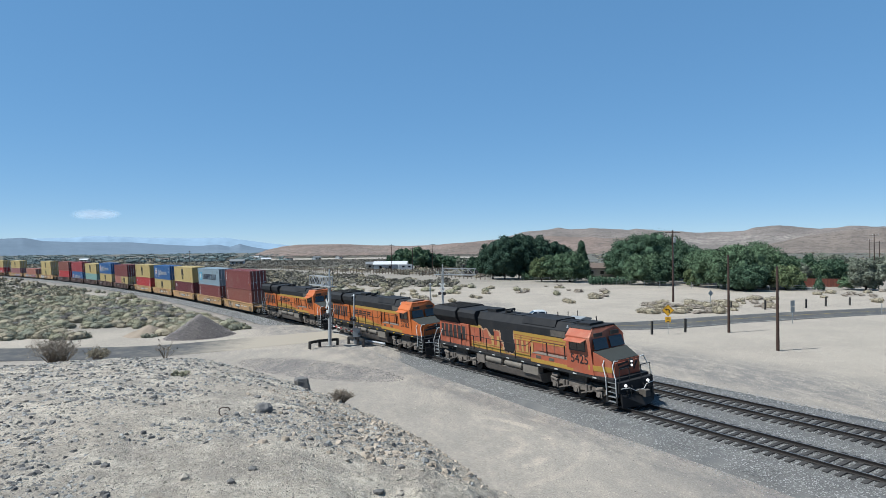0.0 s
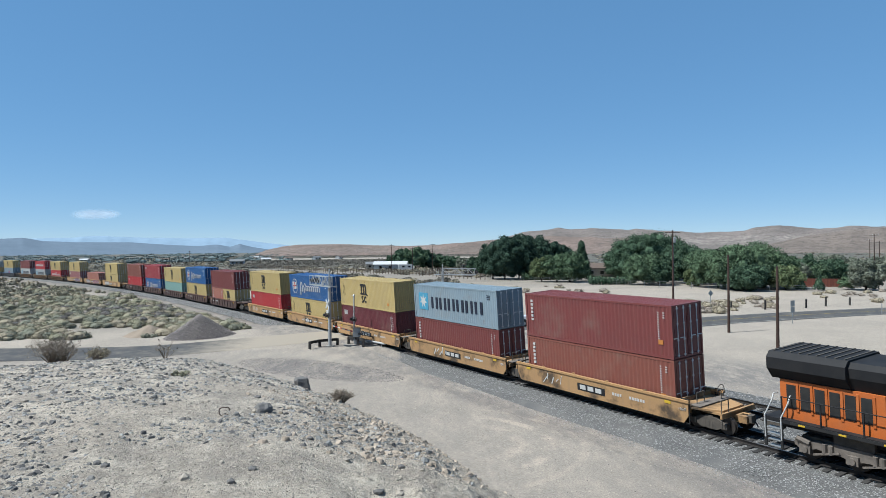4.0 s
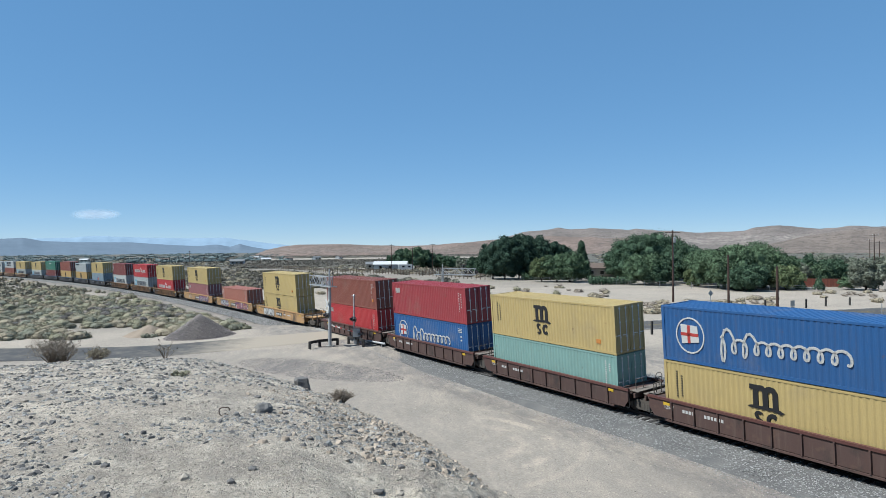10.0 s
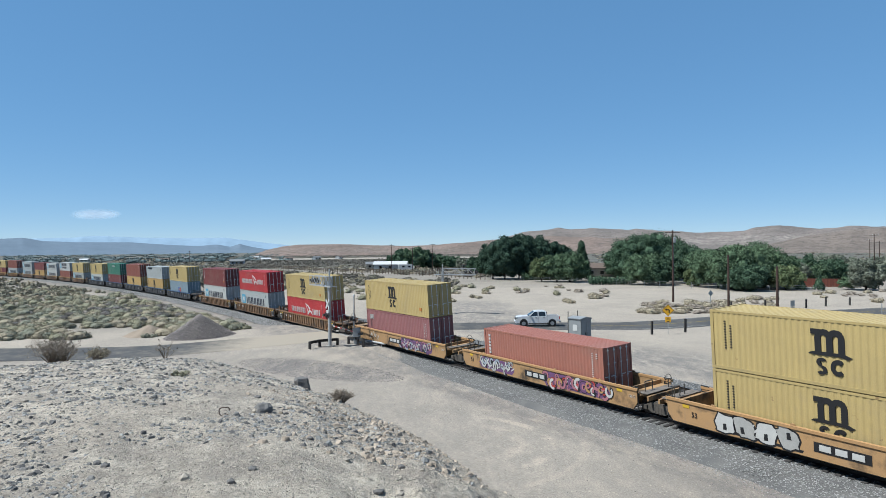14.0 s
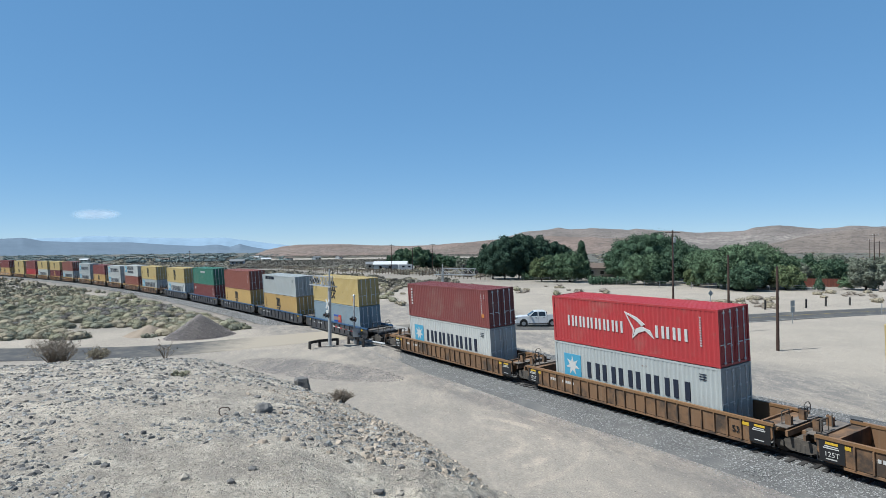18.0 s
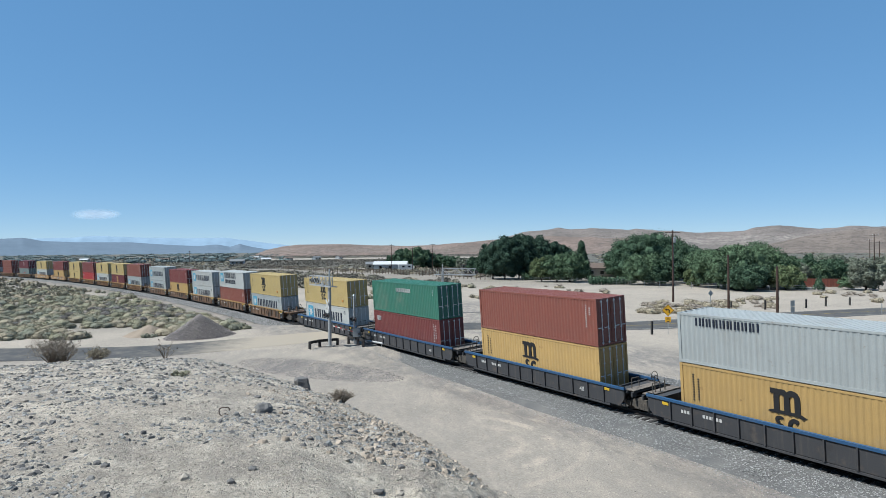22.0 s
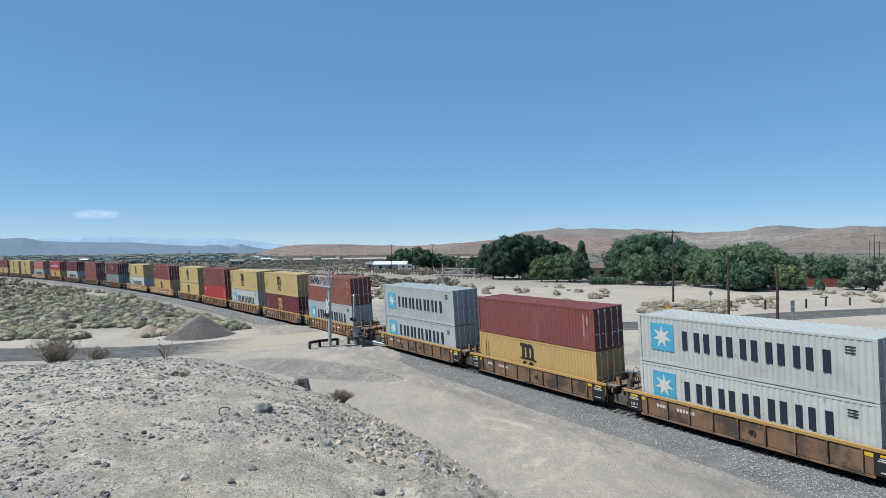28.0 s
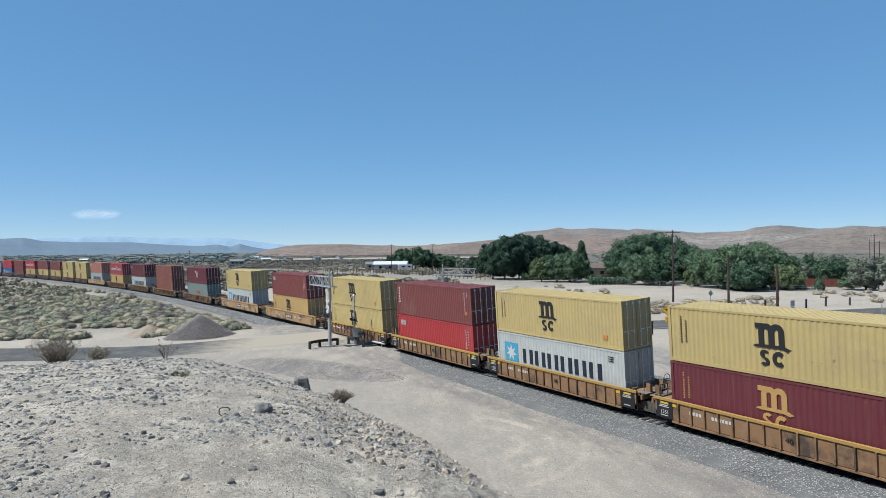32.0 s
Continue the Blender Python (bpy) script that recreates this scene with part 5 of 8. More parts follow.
    # raised lockers between the hood and the cab
    for sy in (-1, 1):
        y0, y1 = sorted((sy * 1.46, sy * hw))
        lk = part("equipment_locker", Mesh().prism([(2.5, 1.72), (6.1, 1.72), (6.1, 2.34), (2.75, 2.34), (2.5, 2.1)], y0, y1, "y"), body, lo, "raised locker beside the hood")
        part("locker_band", Mesh().box(2.5, 6.1, sy * 1.46 - 0.012, sy * 1.46 + 0.012, 1.75, 2.0), LOCO_YELLOW, lk, "yellow lower band")
        part("locker_top", Mesh().box(2.7, 6.1, y0 - 0.01, y1, 2.34, 2.37), M["dusty_steel"], lk, "grimy walkway plate")
        for x in (3.1, 4.4):
            part("vent_louvre", Mesh().box(x, x + 0.5, sy * 1.46 - 0.016, sy * 1.46 + 0.016, 2.06, 2.24), M["dark_steel"], lk)
    # roof fittings
    part("exhaust_outlet", Mesh().box(-3.6, -2.5, -0.45, 0.45, 4.55, 4.78), LOCO_BLACK, lo)
    part("dynamic_brake_housing", Mesh().prism([(-1.0, 4.2), (1.0, 4.2), (0.8, 4.66), (-0.8, 4.66)], 1.2, 4.6, "x"), LOCO_BLACK, lo)
    part("horn", Mesh().rod((-1.5, -0.2, 4.72), (-0.9, -0.2, 4.76), 0.05, 8, 0.11).rod((-1.5, 0.1, 4.8), (-0.95, 0.1, 4.85), 0.05, 8, 0.11).box(-1.55, -1.4, -0.3, 0.25, 4.55, 4.85), LOCO_BLACK, lo)
    for i in range(5):
        part("roof_hatch", cached("roof_hatch", LOCO_BLACK, lambda: Mesh().box(-0.42, 0.42, -0.5, 0.5, 0.0, 0.035)), LOCO_BLACK, lo, at=pose(-1.9 + i * 1.05 if i < 3 else 3.4 + i * 0.5, 0, 4.555 if i < 3 else 4.56))
    for i in range(9):
        part("screen_bar", cached("screen_bar", M["dark_steel"], lambda: Mesh().box(-0.03, 0.03, -1.2, 1.2, 0.0, 0.04)), M["dark_steel"], lo, at=pose(-9.8 + i * 0.38, 0, 4.70))
    for sy in (-1, 1):
        part("vent_louvre", Mesh().box(4.2, 5.6, sy * (hw + 0.02) - 0.015, sy * (hw + 0.02) + 0.015, 3.6, 4.0), M["dark_steel"], lo, "dark louvred vent")
        part("brake_cylinder", Mesh().rod((4.4, sy * 1.2, 1.12), (4.95, sy * 1.2, 1.12), 0.13, 12), M["dusty_steel"], lo)
        part("air_pipe", Mesh().pipe([(-3.9, sy * 1.38, 1.45), (3.9, sy * 1.38, 1.45)], 0.03), M["dusty_steel"], lo)
    part("bell", Mesh().rod((5.7, -0.85, 4.25), (5.7, -0.85, 4.45), 0.12, 12, 0.05), M["galv"], lo)
    for x in (3.3, 6.9):
        part("antenna", Mesh().rod((x, 0.5, 4.5), (x, 0.5, 4.95), 0.035, 6), LOCO_BLACK, lo)
    # cab
    cw = 1.48
    cab_prof = [(-cw, 1.72), (cw, 1.72), (cw, 3.95), (1.02, 4.42), (-1.02, 4.42), (-cw, 3.95)]
    part("cab", Mesh().prism(cab_prof, 6.1, 8.0, "x"), body, lo, "wide cab")
    part("windshield_wall", Mesh().sweep([[(8.0, y, z) for y, z in cab_prof], [(8.42 - 0.35 * max(0, (z - 3.2)) + 0.0, y * (0.98 if z > 3 else 1), z) for y, z in cab_prof]]), body, lo)
    part("cab_roof", Mesh().prism([(-1.10, 4.38), (1.10, 4.38), (0.95, 4.52), (-0.95, 4.52)], 6.0, 7.95, "x"), LOCO_BLACK if old else body, lo)
    part("air_conditioner", Mesh().box(6.3, 7.4, -0.6, 0.6, 4.5, 4.66), LOCO_BLACK if old else M["dusty_steel"], lo)
    for sy in (-1, 1):
        win = part("side_window", Mesh().box(6.45, 7.75, sy * (cw + 0.004) - 0.012, sy * (cw + 0.004) + 0.012, 3.12, 3.72), M["glass"], lo)
        part("window_frame", Mesh().box(6.40, 6.46, sy * (cw + 0.01) - 0.02, sy * (cw + 0.01) + 0.02, 3.06, 3.78).box(7.74, 7.80, sy * (cw + 0.01) - 0.02, sy * (cw + 0.01) + 0.02, 3.06, 3.78)
             .box(6.46, 7.74, sy * (cw + 0.01) - 0.02, sy * (cw + 0.01) + 0.02, 3.06, 3.12).box(7.05, 7.12, sy * (cw + 0.01) - 0.02, sy * (cw + 0.01) + 0.02, 3.12, 3.72), M["black"], win)
        part("awning", Mesh().prism([(0, 0), (0.45, -0.14), (0.45, -0.11), (0, 0.04)] if sy > 0 else [(0, 0), (0, 0.04), (-0.45, -0.11), (-0.45, -0.14)], 6.3, 7.9, "x"), body, win, "sloping sun visor over the window", at=pose(0, sy * cw, 3.82))
    for sy in (-1, 1):
        part("windshield", Mesh().add([(8.435, sy * 0.12, 3.22), (8.435, sy * 1.30, 3.22), (8.24, sy * 1.22, 3.84), (8.24, sy * 0.12, 3.84)], [(0, 1, 2, 3)]).add(
             [(8.40, sy * 0.12, 3.22), (8.40, sy * 1.30, 3.22), (8.20, sy * 1.22, 3.84), (8.20, sy * 0.12, 3.84)], [(3, 2, 1, 0)]), M["glass"], lo)
        part("number_board", Mesh().box(8.10, 8.20, sy * 0.72 - 0.34, sy * 0.72 + 0.34, 3.95, 4.17), M["black"], lo)
    # nose: slopes down in front of the windshield
    nose = [[(8.40, -1.44, 1.72), (8.40, 1.44, 1.72), (8.40, 1.44, 3.14), (8.40, -1.44, 3.14)], [(9.62, -1.18, 1.72), (9.62, 1.18, 1.72), (9.62, 1.18, 2.66), (9.62, -1.18, 2.66)]]
    part("nose", Mesh().sweep(nose), body, lo, "wide sloping nose")
    part("nose_top", Mesh().sweep([[(8.42, -1.40, 3.135), (8.42, 1.40, 3.135), (8.42, 1.40, 3.165), (8.42, -1.40, 3.165)], [(9.60, -1.14, 2.672), (9.60, 1.14, 2.672), (9.60, 1.14, 2.70), (9.60, -1.14, 2.70)]]), NOSE_DARK, lo, "dark anti-glare panel")
    part("nose_front", Mesh().prism([(-1.12, 1.75), (1.12, 1.75), (0.95, 2.55), (-0.95, 2.55)], 9.60, 9.70, "x"), body, lo)
    if old:
        part("nose_band", Mesh().sweep([[(8.0, -1.492, 2.0), (8.0, 1.492, 2.0), (8.0, 1.492, 2.32), (8.0, -1.492, 2.32)], [(8.42, -1.452, 2.0), (8.42, 1.452, 2.0), (8.42, 1.452, 2.32), (8.42, -1.452, 2.32)],
             [(9.63, -1.19, 2.0), (9.63, 1.19, 2.0), (9.63, 1.19, 2.32), (9.63, -1.19, 2.32)]]), LOCO_YELLOW, lo, "yellow band round the nose")
        part("nose_band", Mesh().sweep([[(6.1, -1.488, 1.73), (6.1, 1.488, 1.73), (6.1, 1.488, 1.9), (6.1, -1.488, 1.9)], [(8.41, -1.455, 1.73), (8.41, 1.455, 1.73), (8.41, 1.455, 1.9), (8.41, -1.455, 1.9)]]), LOCO_YELLOW, lo)
    else:
        part("nose_band", Mesh().sweep([[(6.1, -1.488, 1.73), (6.1, 1.488, 1.73), (6.1, 1.488, 1.98), (6.1, -1.488, 1.98)], [(8.41, -1.455, 1.73), (8.41, 1.455, 1.73), (8.41, 1.455, 1.86), (8.41, -1.455, 1.86)]]), LOCO_YELLOW, lo)
        w = Mesh().bar((9.72, -0.8, 2.2), (9.72, 0.8, 2.35), 0.05, 0.16).bar((9.72, -0.6, 2.42), (9.72, 0.75, 2.5), 0.05, 0.1)
        part("emblem", w, MARK["black"], lo, "black emblem strokes")
    if old:
        w = Mesh().bar((9.70, -0.75, 2.42), (9.70, 0.1, 2.52), 0.03, 0.12).bar((9.70, -0.7, 2.2), (9.70, 0.15, 2.26), 0.03, 0.14).bar((9.70, 0.55, 2.0), (9.70, 0.85, 2.45), 0.03, 0.12)
        part("emblem", w, MARK["black"], lo, "black emblem strokes")
    for y, x in ((-1.0, 10.42), (-0.72, 10.46), (-0.45, 10.44), (0.5, 10.44), (0.8, 10.46), (1.05, 10.42)):
        part("hose", Mesh().pipe([(x - 0.05, y, 1.3), (x + 0.12, y, 1.05), (x + 0.12, y + 0.06, 0.7), (x + 0.02, y + 0.15, 0.55)], 0.03), M["rubber"], lo)
    for sy in (-1, 1):
        part("pilot_rail", Mesh().pipe([(10.3, sy * 1.3, 1.55), (10.3, sy * 1.3, 2.35), (10.3, sy * 0.5, 2.35), (10.3, sy * 0.5, 1.55)], 0.026), M["black"], lo)
    part("uncoupling_lever", Mesh().pipe([(10.46, -1.4, 1.25), (10.5, -0.7, 1.2), (10.6, -0.35, 1.0), (10.6, 0.35, 1.0), (10.5, 0.7, 1.2), (10.46, 1.4, 1.25)], 0.022), M["white"], lo, "white bent lever")
    hb = part("headlight_box", Mesh().box(9.62, 9.76, 0.18, 0.48, 2.15, 2.62), M["black"], lo)
    for z in (2.27, 2.5):
        part("headlight", Mesh().rod((9.75, 0.33, z), (9.79, 0.33, z), 0.07, 12), M["lamp"] if old else M["white"], hb, "lit round headlight" if old else "")
    # pilot, steps and railings
    part("pilot", Mesh().box(9.7, 10.35, -1.45, 1.45, 0.95, 1.55).prism([(-1.35, 0.95), (1.35, 0.95), (1.25, 0.14), (-1.25, 0.14)], 10.25, 10.42, "x"), LOCO_BLACK, lo)
    part("plow", Mesh().sweep([[(10.4, -1.35, 0.12), (10.4, 0, 0.12), (10.4, 1.35, 0.12), (10.4, 1.35, 0.85), (10.4, 0, 0.85), (10.4, -1.35, 0.85)],
                               [(10.45, -1.35, 0.12), (10.95, 0, 0.12), (10.45, 1.35, 0.12), (10.45, 1.35, 0.85), (10.62, 0, 0.85), (10.45, -1.35, 0.85)]]), LOCO_BLACK, lo, "black steel plow blade")
    part("coupler", Mesh().box(10.3, 11.15, -0.13, 0.13, 0.75, 1.02).box(10.95, 11.2, -0.2, 0.2, 0.70, 1.08), M["dark_steel"], lo)
    part("rear_coupler", Mesh().box(-11.15, -10.2, -0.13, 0.13, 0.75, 1.02), M["dark_steel"], lo)
    for sy in (-1, 1):
        part("ditch_light", Mesh().rod((10.36, sy * 0.95, 1.35), (10.44, sy * 0.95, 1.35), 0.085, 12), M["lamp"] if old else M["white"], lo, "lit ditch light" if old else "")
    for sx in (-1, 1):
        for sy in (-1, 1):
            st = part("steps", Mesh().box(9.75 * sx - 0.36, 9.75 * sx + 0.36, sy * 1.5 - 0.03, sy * 1.5 + 0.03, 0.35, 0.36), M["black"], lo)
            for i in range(5):
                z = 0.38 + i * 0.28
                part("tread", Mesh().box(9.80 * sx - 0.30, 9.80 * sx + 0.30, min(sy * 1.22, sy * 1.5), max(sy * 1.22, sy * 1.5), z, z + 0.035), M["galv"], st, "worn bright step edge")
            for dx in (-0.38, 0.38):
                x = sx * 9.8 + dx
                part("step_stile", Mesh().bar((x, sy * 1.49, 0.34), (x, sy * 1.49, 1.6), 0.05, 0.12), M["black"], st)
                part("grab_rail", Mesh().pipe([(x, sy * 1.52, 0.75), (x, sy * 1.52, 1.75), (x - sx * 0.30, sy * 1.42, 2.45), (x - sx * 0.30, sy * 1.25, 2.75), (x - sx * 0.3, sy * 0.95, 2.72)], 0.032, 8), M["white"], lo, "white curved grab rail")
    for sy in (-1, 1):
        top_z = 2.72
        rails = Mesh().pipe([(-9.4, sy * 1.46, top_z), (2.0, sy * 1.46, top_z), (2.75, sy * 1.44, 3.2), (5.9, sy * 1.44, 3.2)], 0.022)
        part("handrail", rails, LOCO_BLACK, lo)
        for i in range(10):
            x = -9.4 + i * 1.7
            up = x > 2.6
            part("stanchion", Mesh().bar((x, sy * 1.44, 2.35 if up else 1.72), (x, sy * 1.44, 3.2 if up else top_z + 0.02), 0.055), LOCO_BLACK, lo)
    # tank, air reservoirs and boxes beneath
    part("fuel_tank", Mesh().prism([(-1.25, 0.45), (-1.0, 0.30), (1.0, 0.30), (1.25, 0.45), (1.42, 0.95), (-1.42, 0.95)], -3.1, 3.3, "x"), M["dusty_steel"], lo, "dusty fuel tank")
    part("equipment_box", Mesh().box(1.6, 3.2, -1.44, -1.0, 0.85, 1.45), M["tank"], lo, "dusty tan box")
    part("equipment_box", Mesh().box(-4.0, -3.0, -1.44, -1.0, 0.8, 1.45), M["dusty_steel"], lo)
    part("equipment_box", Mesh().box(-3.0, 3.2, 1.0, 1.42, 0.9, 1.45), M["dusty_steel"], lo)
    for x in (-2.8, -0.5):
        part("air_reservoir", Mesh().rod((x + 0.06, -1.26, 1.22), (x + 1.94, -1.26, 1.22), 0.26, 16).rod((x, -1.26, 1.22), (x + 0.06, -1.26, 1.22), 0.14, 16, 0.26).rod((x + 1.94, -1.26, 1.22), (x + 2.0, -1.26, 1.22), 0.26, 16, 0.14), M["tank"], lo, "dusty air tank", smooth=False)
    for sx in (-1, 1):
        tk = part("truck", cached("loco_bolster", M["dark_steel"], lambda: Mesh().box(-2.2, 2.2, -0.95, 0.95, 0.55, 1.05).box(-0.8, 0.8, -1.1, 1.1, 0.95, 1.5)), M["dark_steel"], lo, at=pose(sx * 6.6, 0, 0))
        for x in (-1.95, 0, 1.95):
            part("wheelset", cached("loco_wheelset", M["wheel"], loco_wheelset), M["wheel"], tk, at=pose(x, 0, 0.53))
        for sy in (-1, 1):
            part("side_frame", cached("loco_side_frame", M["dusty_steel"], loco_truck_frame), M["dusty_steel"], tk, at=pose(0, sy * 1.08, 0) @ Matrix.Diagonal((1, sy, 1, 1)))
    if number:
        text_on(lo, number, 7.25, -1.492, 2.55, 0.78, MARK["black"], "black road number")
    return lo


# ---- the consist: paint of upper and lower box, car make, place of the boxes' front edge ----
CONSIST = [
    ("maroon", "tri", "brown", "tri", "tan", -97.47), ("slate", "star", "maroon", "tri", "tan", -112.98), ("yellow", "m", "wine", "cai", "tan", -128.94), ("blue", "saf", "yellow", "m", "tan", -144.35),
    ("yellow", "m", "red", "cai", "tan", -160.13), ("maroon", "plain", "pair", "", "brown", -180.05), ("blue", "saf", "yellow", "m", "brown", -195.59), ("yellow", "m", "mint", "plain", "brown", -211.2),
    ("rose", "cai", "blue", "saf", "brown", -226.73), ("brown", "tri", "red", "cai", "brown", -242.4), ("yellow", "m", "yellow", "m", "tan", -264.26), ("", "", "rust", "tri", "tan", -283.95),
    ("yellow", "m", "blush", "cai", "tan", -304.16), ("yellow", "m", "red", "hs", "rib", -326.96), ("red", "hs", "grey", "star", "rib", -346.52), ("maroon", "tri", "white", "star", "rib", -365.9),
    ("yellow", "m", "slate", "cma", "black", -388.6), ("grey", "line", "amber", "m", "black", -406.5), ("brown", "plain", "amber", "m", "black", -424.55), ("green", "cap", "maroon", "cai", "black", -442.8),
    ("yellow", "m", "white", "star", "black", -461.05), ("yellow", "m", "grey", "star", "rust", -481.7), ("white", "star2", "brown", "plain", "rust", -497.1), ("white", "star", "white", "star", "rust", -513.3),
    ("maroon", "plain", "amber", "m", "rust", -528.95), ("grey", "star", "grey", "star", "rust", -544.6), ("brown", "plain", "grey", "star", "rib", -564.3), ("yellow", "m", "wine", "mlow", "rib", -579.7),
    ("yellow", "m", "white", "star", "rib", -595.16), ("maroon", "tri", "red", "cai", "rib", -610.55), ("yellow", "m", "yellow", "m", "rib", -625.9), ("maroon", "cai", "amber", "m", "tan", -645.2),
    ("yellow", "m", "white", "star", "tan", -666.0), ("wine", "bird", "sage", "pink", "rib", -689.2), ("brown", "plain", "brown", "plain", "rib", -712.0), ("wine", "cai", "white", "star", "rib", -733.1),
    ("rose", "hs", "amber", "m", "rib", -753.4), ("rust", "cai", "grey", "star", "tan", -774.2), ("yellow", "m", "yellow", "m", "brown", -791.2), ("yellow", "m", "yellow", "m", "brown", -806.5),
    ("maroon", "plain", "yellow", "m", "brown", -821.6), ("maroon", "plain", "yellow", "m", "brown", -837.0), ("red", "hs", "yellow", "m", "brown", -853.6), ("maroon", "plain", "maroon", "plain", "brown", -869.0),
    ("red", "cai", "blue", "saf", "brown", -884.3), ("white", "plain", "slate", "plain", "brown", -899.6)]
CAR_WORDS = dict(tan="tan-orange smooth-sided well car with graffiti stains", brown="dark brown ribbed well car", rib="rusty tan well car with close vertical ribs", deep="long rusty brown well car with close vertical ribs", black="black well car with blue top chord",
                 rust="rust-brown well car with ochre top chord")
FLOOR = 0.51
LOW_UPPER, LOW_LOWER = {17, 22, 23, 24}, {7, 20, 21, 23, 24, 25}       # boxes of the lower standard height
CL_LOW = 2.591
MAKES = []
TRAIN = []          # thing, s at the start, height over the rails
for number, old, s, lab in (("5425", True, -36.9, "sun-faded red-orange and black diesel locomotive, scorched hood, leading the train"), ("3782", False, -59.3, "orange and black diesel locomotive with yellow bands, second in the train"),
                            ("4292", False, -82.1, "clean orange and black diesel locomotive coupled before the containers")):
    TRAIN.append((locomotive(number, old, on_track(s), lab), s, 0.0))
for i, (up, ups, low, lows, car, sf) in enumerate(CONSIST):
    s = sf - CL / 2
    if car == "rib" and (13 <= i <= 15 or i >= 33):
        car = "deep"
    wide = (car == "tan" and 10 <= i <= 37) or car == "deep"
    half = 8.0 if wide else 7.35 if car == "black" else 6.25
    MAKES.append((car, half, s))
    doors = i not in (2, 4)
    hl = CL_LOW if i in LOW_LOWER or low == "pair" else CH
    if low == "pair":
        for dx, col, sty in ((3.06, "yellow", "m"), (-3.06, "rust", "tri")):
            TRAIN.append((container(col, sty, on_track(s + dx, 0, FLOOR), "half-length", 6.058, height=CL_LOW), s + dx, FLOOR))
    else:
        TRAIN.append((container(low, lows, on_track(s, 0, FLOOR), "in a well car", doors=doors, height=hl), s, FLOOR))
    if up:
        TRAIN.append((container(up, ups, on_track(s, 0, FLOOR + hl + 0.028), "stacked on another", doors=doors, height=CL_LOW if i in LOW_UPPER else CH), s, FLOOR + hl + 0.028))


def sprayed(car, x0, x1, n, colours, label, seed, tall=0.54):
    """Spray paint on a side wall: fat leaning shapes over black edges, with a dark slot in each."""
    rng = random.Random(seed)
    w = (x1 - x0) / n
    piece = part("graffiti", Mesh().prism([(x0 - 0.05, 0.42), (x1 + 0.1, 0.40), (x1 + 0.16, 0.52), (x0 + 0.05, 0.54)], -1.474, -1.463, "y"), MARK["black"], car, label)
    for i in range(n):
        cx, cz, lean = x0 + (i + 0.5) * w, 0.86 + rng.uniform(-.04, .04), rng.uniform(-0.25, 0.15)
        grow = [rng.uniform(0.82, 1.12) for _ in range(16)]
        for colour, y, k in (("black", -1.476, 1.0), (colours[i % len(colours)], -1.482, 0.86)):
            pts = []
            for j, g in enumerate(grow):
                t = j * 6.2832 / 16
                u, v = math.copysign(abs(math.cos(t)) ** 0.55, math.cos(t)), math.copysign(abs(math.sin(t)) ** 0.55, math.sin(t))
                pts.append((cx + u * w * 0.54 * k * g + lean * v * tall, cz + v * tall * k * g))
            part("sprayed_shape", Mesh().prism(pts, y, -1.463, "y"), MARK[colour], piece)
        sx, sz = cx + rng.uniform(-.12, .12) * w, cz + rng.choice((-0.3, 0.22)) * tall
        part("sprayed_shape", Mesh().prism([(sx - 0.1 * w, sz - 0.3 * tall), (sx + 0.1 * w, sz - 0.28 * tall), (sx + 0.07 * w + lean * 0.2, sz + 0.3 * tall), (sx - 0.08 * w + lean * 0.2, sz + 0.26 * tall)], -1.487, -1.463, "y"), MARK["black"], piece)


def swirled(car, x0, x1, n, colours, label, seed):
    """A tangle of sprayed loops, one over another."""
    rng = random.Random(seed)
    piece = part("graffiti", Mesh().prism([(x0, 0.45), (x1, 0.42), (x1 + 0.3, 0.7), (x1 - 0.1, 1.25), (x0 + 0.2, 1.3), (x0 - 0.3, 0.8)], -1.471, -1.463, "y"), MARK["violet"], car, label)
    for i in range(n):
        u = i / (n - 1)
        x, z = x0 + (x1 - x0) * u + rng.uniform(-.15, .15), rng.uniform(0.55, 1.15)
        r, a = rng.uniform(0.16, 0.36), rng.uniform(0, 6.28)
        for colour, grow, y in (("black", 0.03, -1.462 - 0.0008 * i), (colours[i % len(colours)], 0.0, -1.464 - 0.0008 * i)):
            me = Mesh()
            band(me, x, z, r * 0.55 - grow, r + grow, a, a + rng.uniform(3.4, 5.6) if not grow else a + 5.2, 9, y, 1.1)
            part("sprayed_loop", me, MARK[colour], piece)


MARK["silver"] = surface("silver_spray_paint", (0.56, 0.55, 0.52), 0.5, grain=4, fine=30, mix=0.4, bump=0.0)
MARK["violet"] = surface("violet_spray_paint", (0.22, 0.10, 0.24), 0.6, grain=4, fine=30, mix=0.5, bump=0.0)
MARK["pink"] = surface("pink_spray_paint", (0.55, 0.22, 0.26), 0.6, grain=4, fine=30, mix=0.5, bump=0.0)
MARK["pale"] = surface("pale_blue_spray_paint", (0.45, 0.52, 0.58), 0.6, grain=4, fine=30, mix=0.5, bump=0.0)


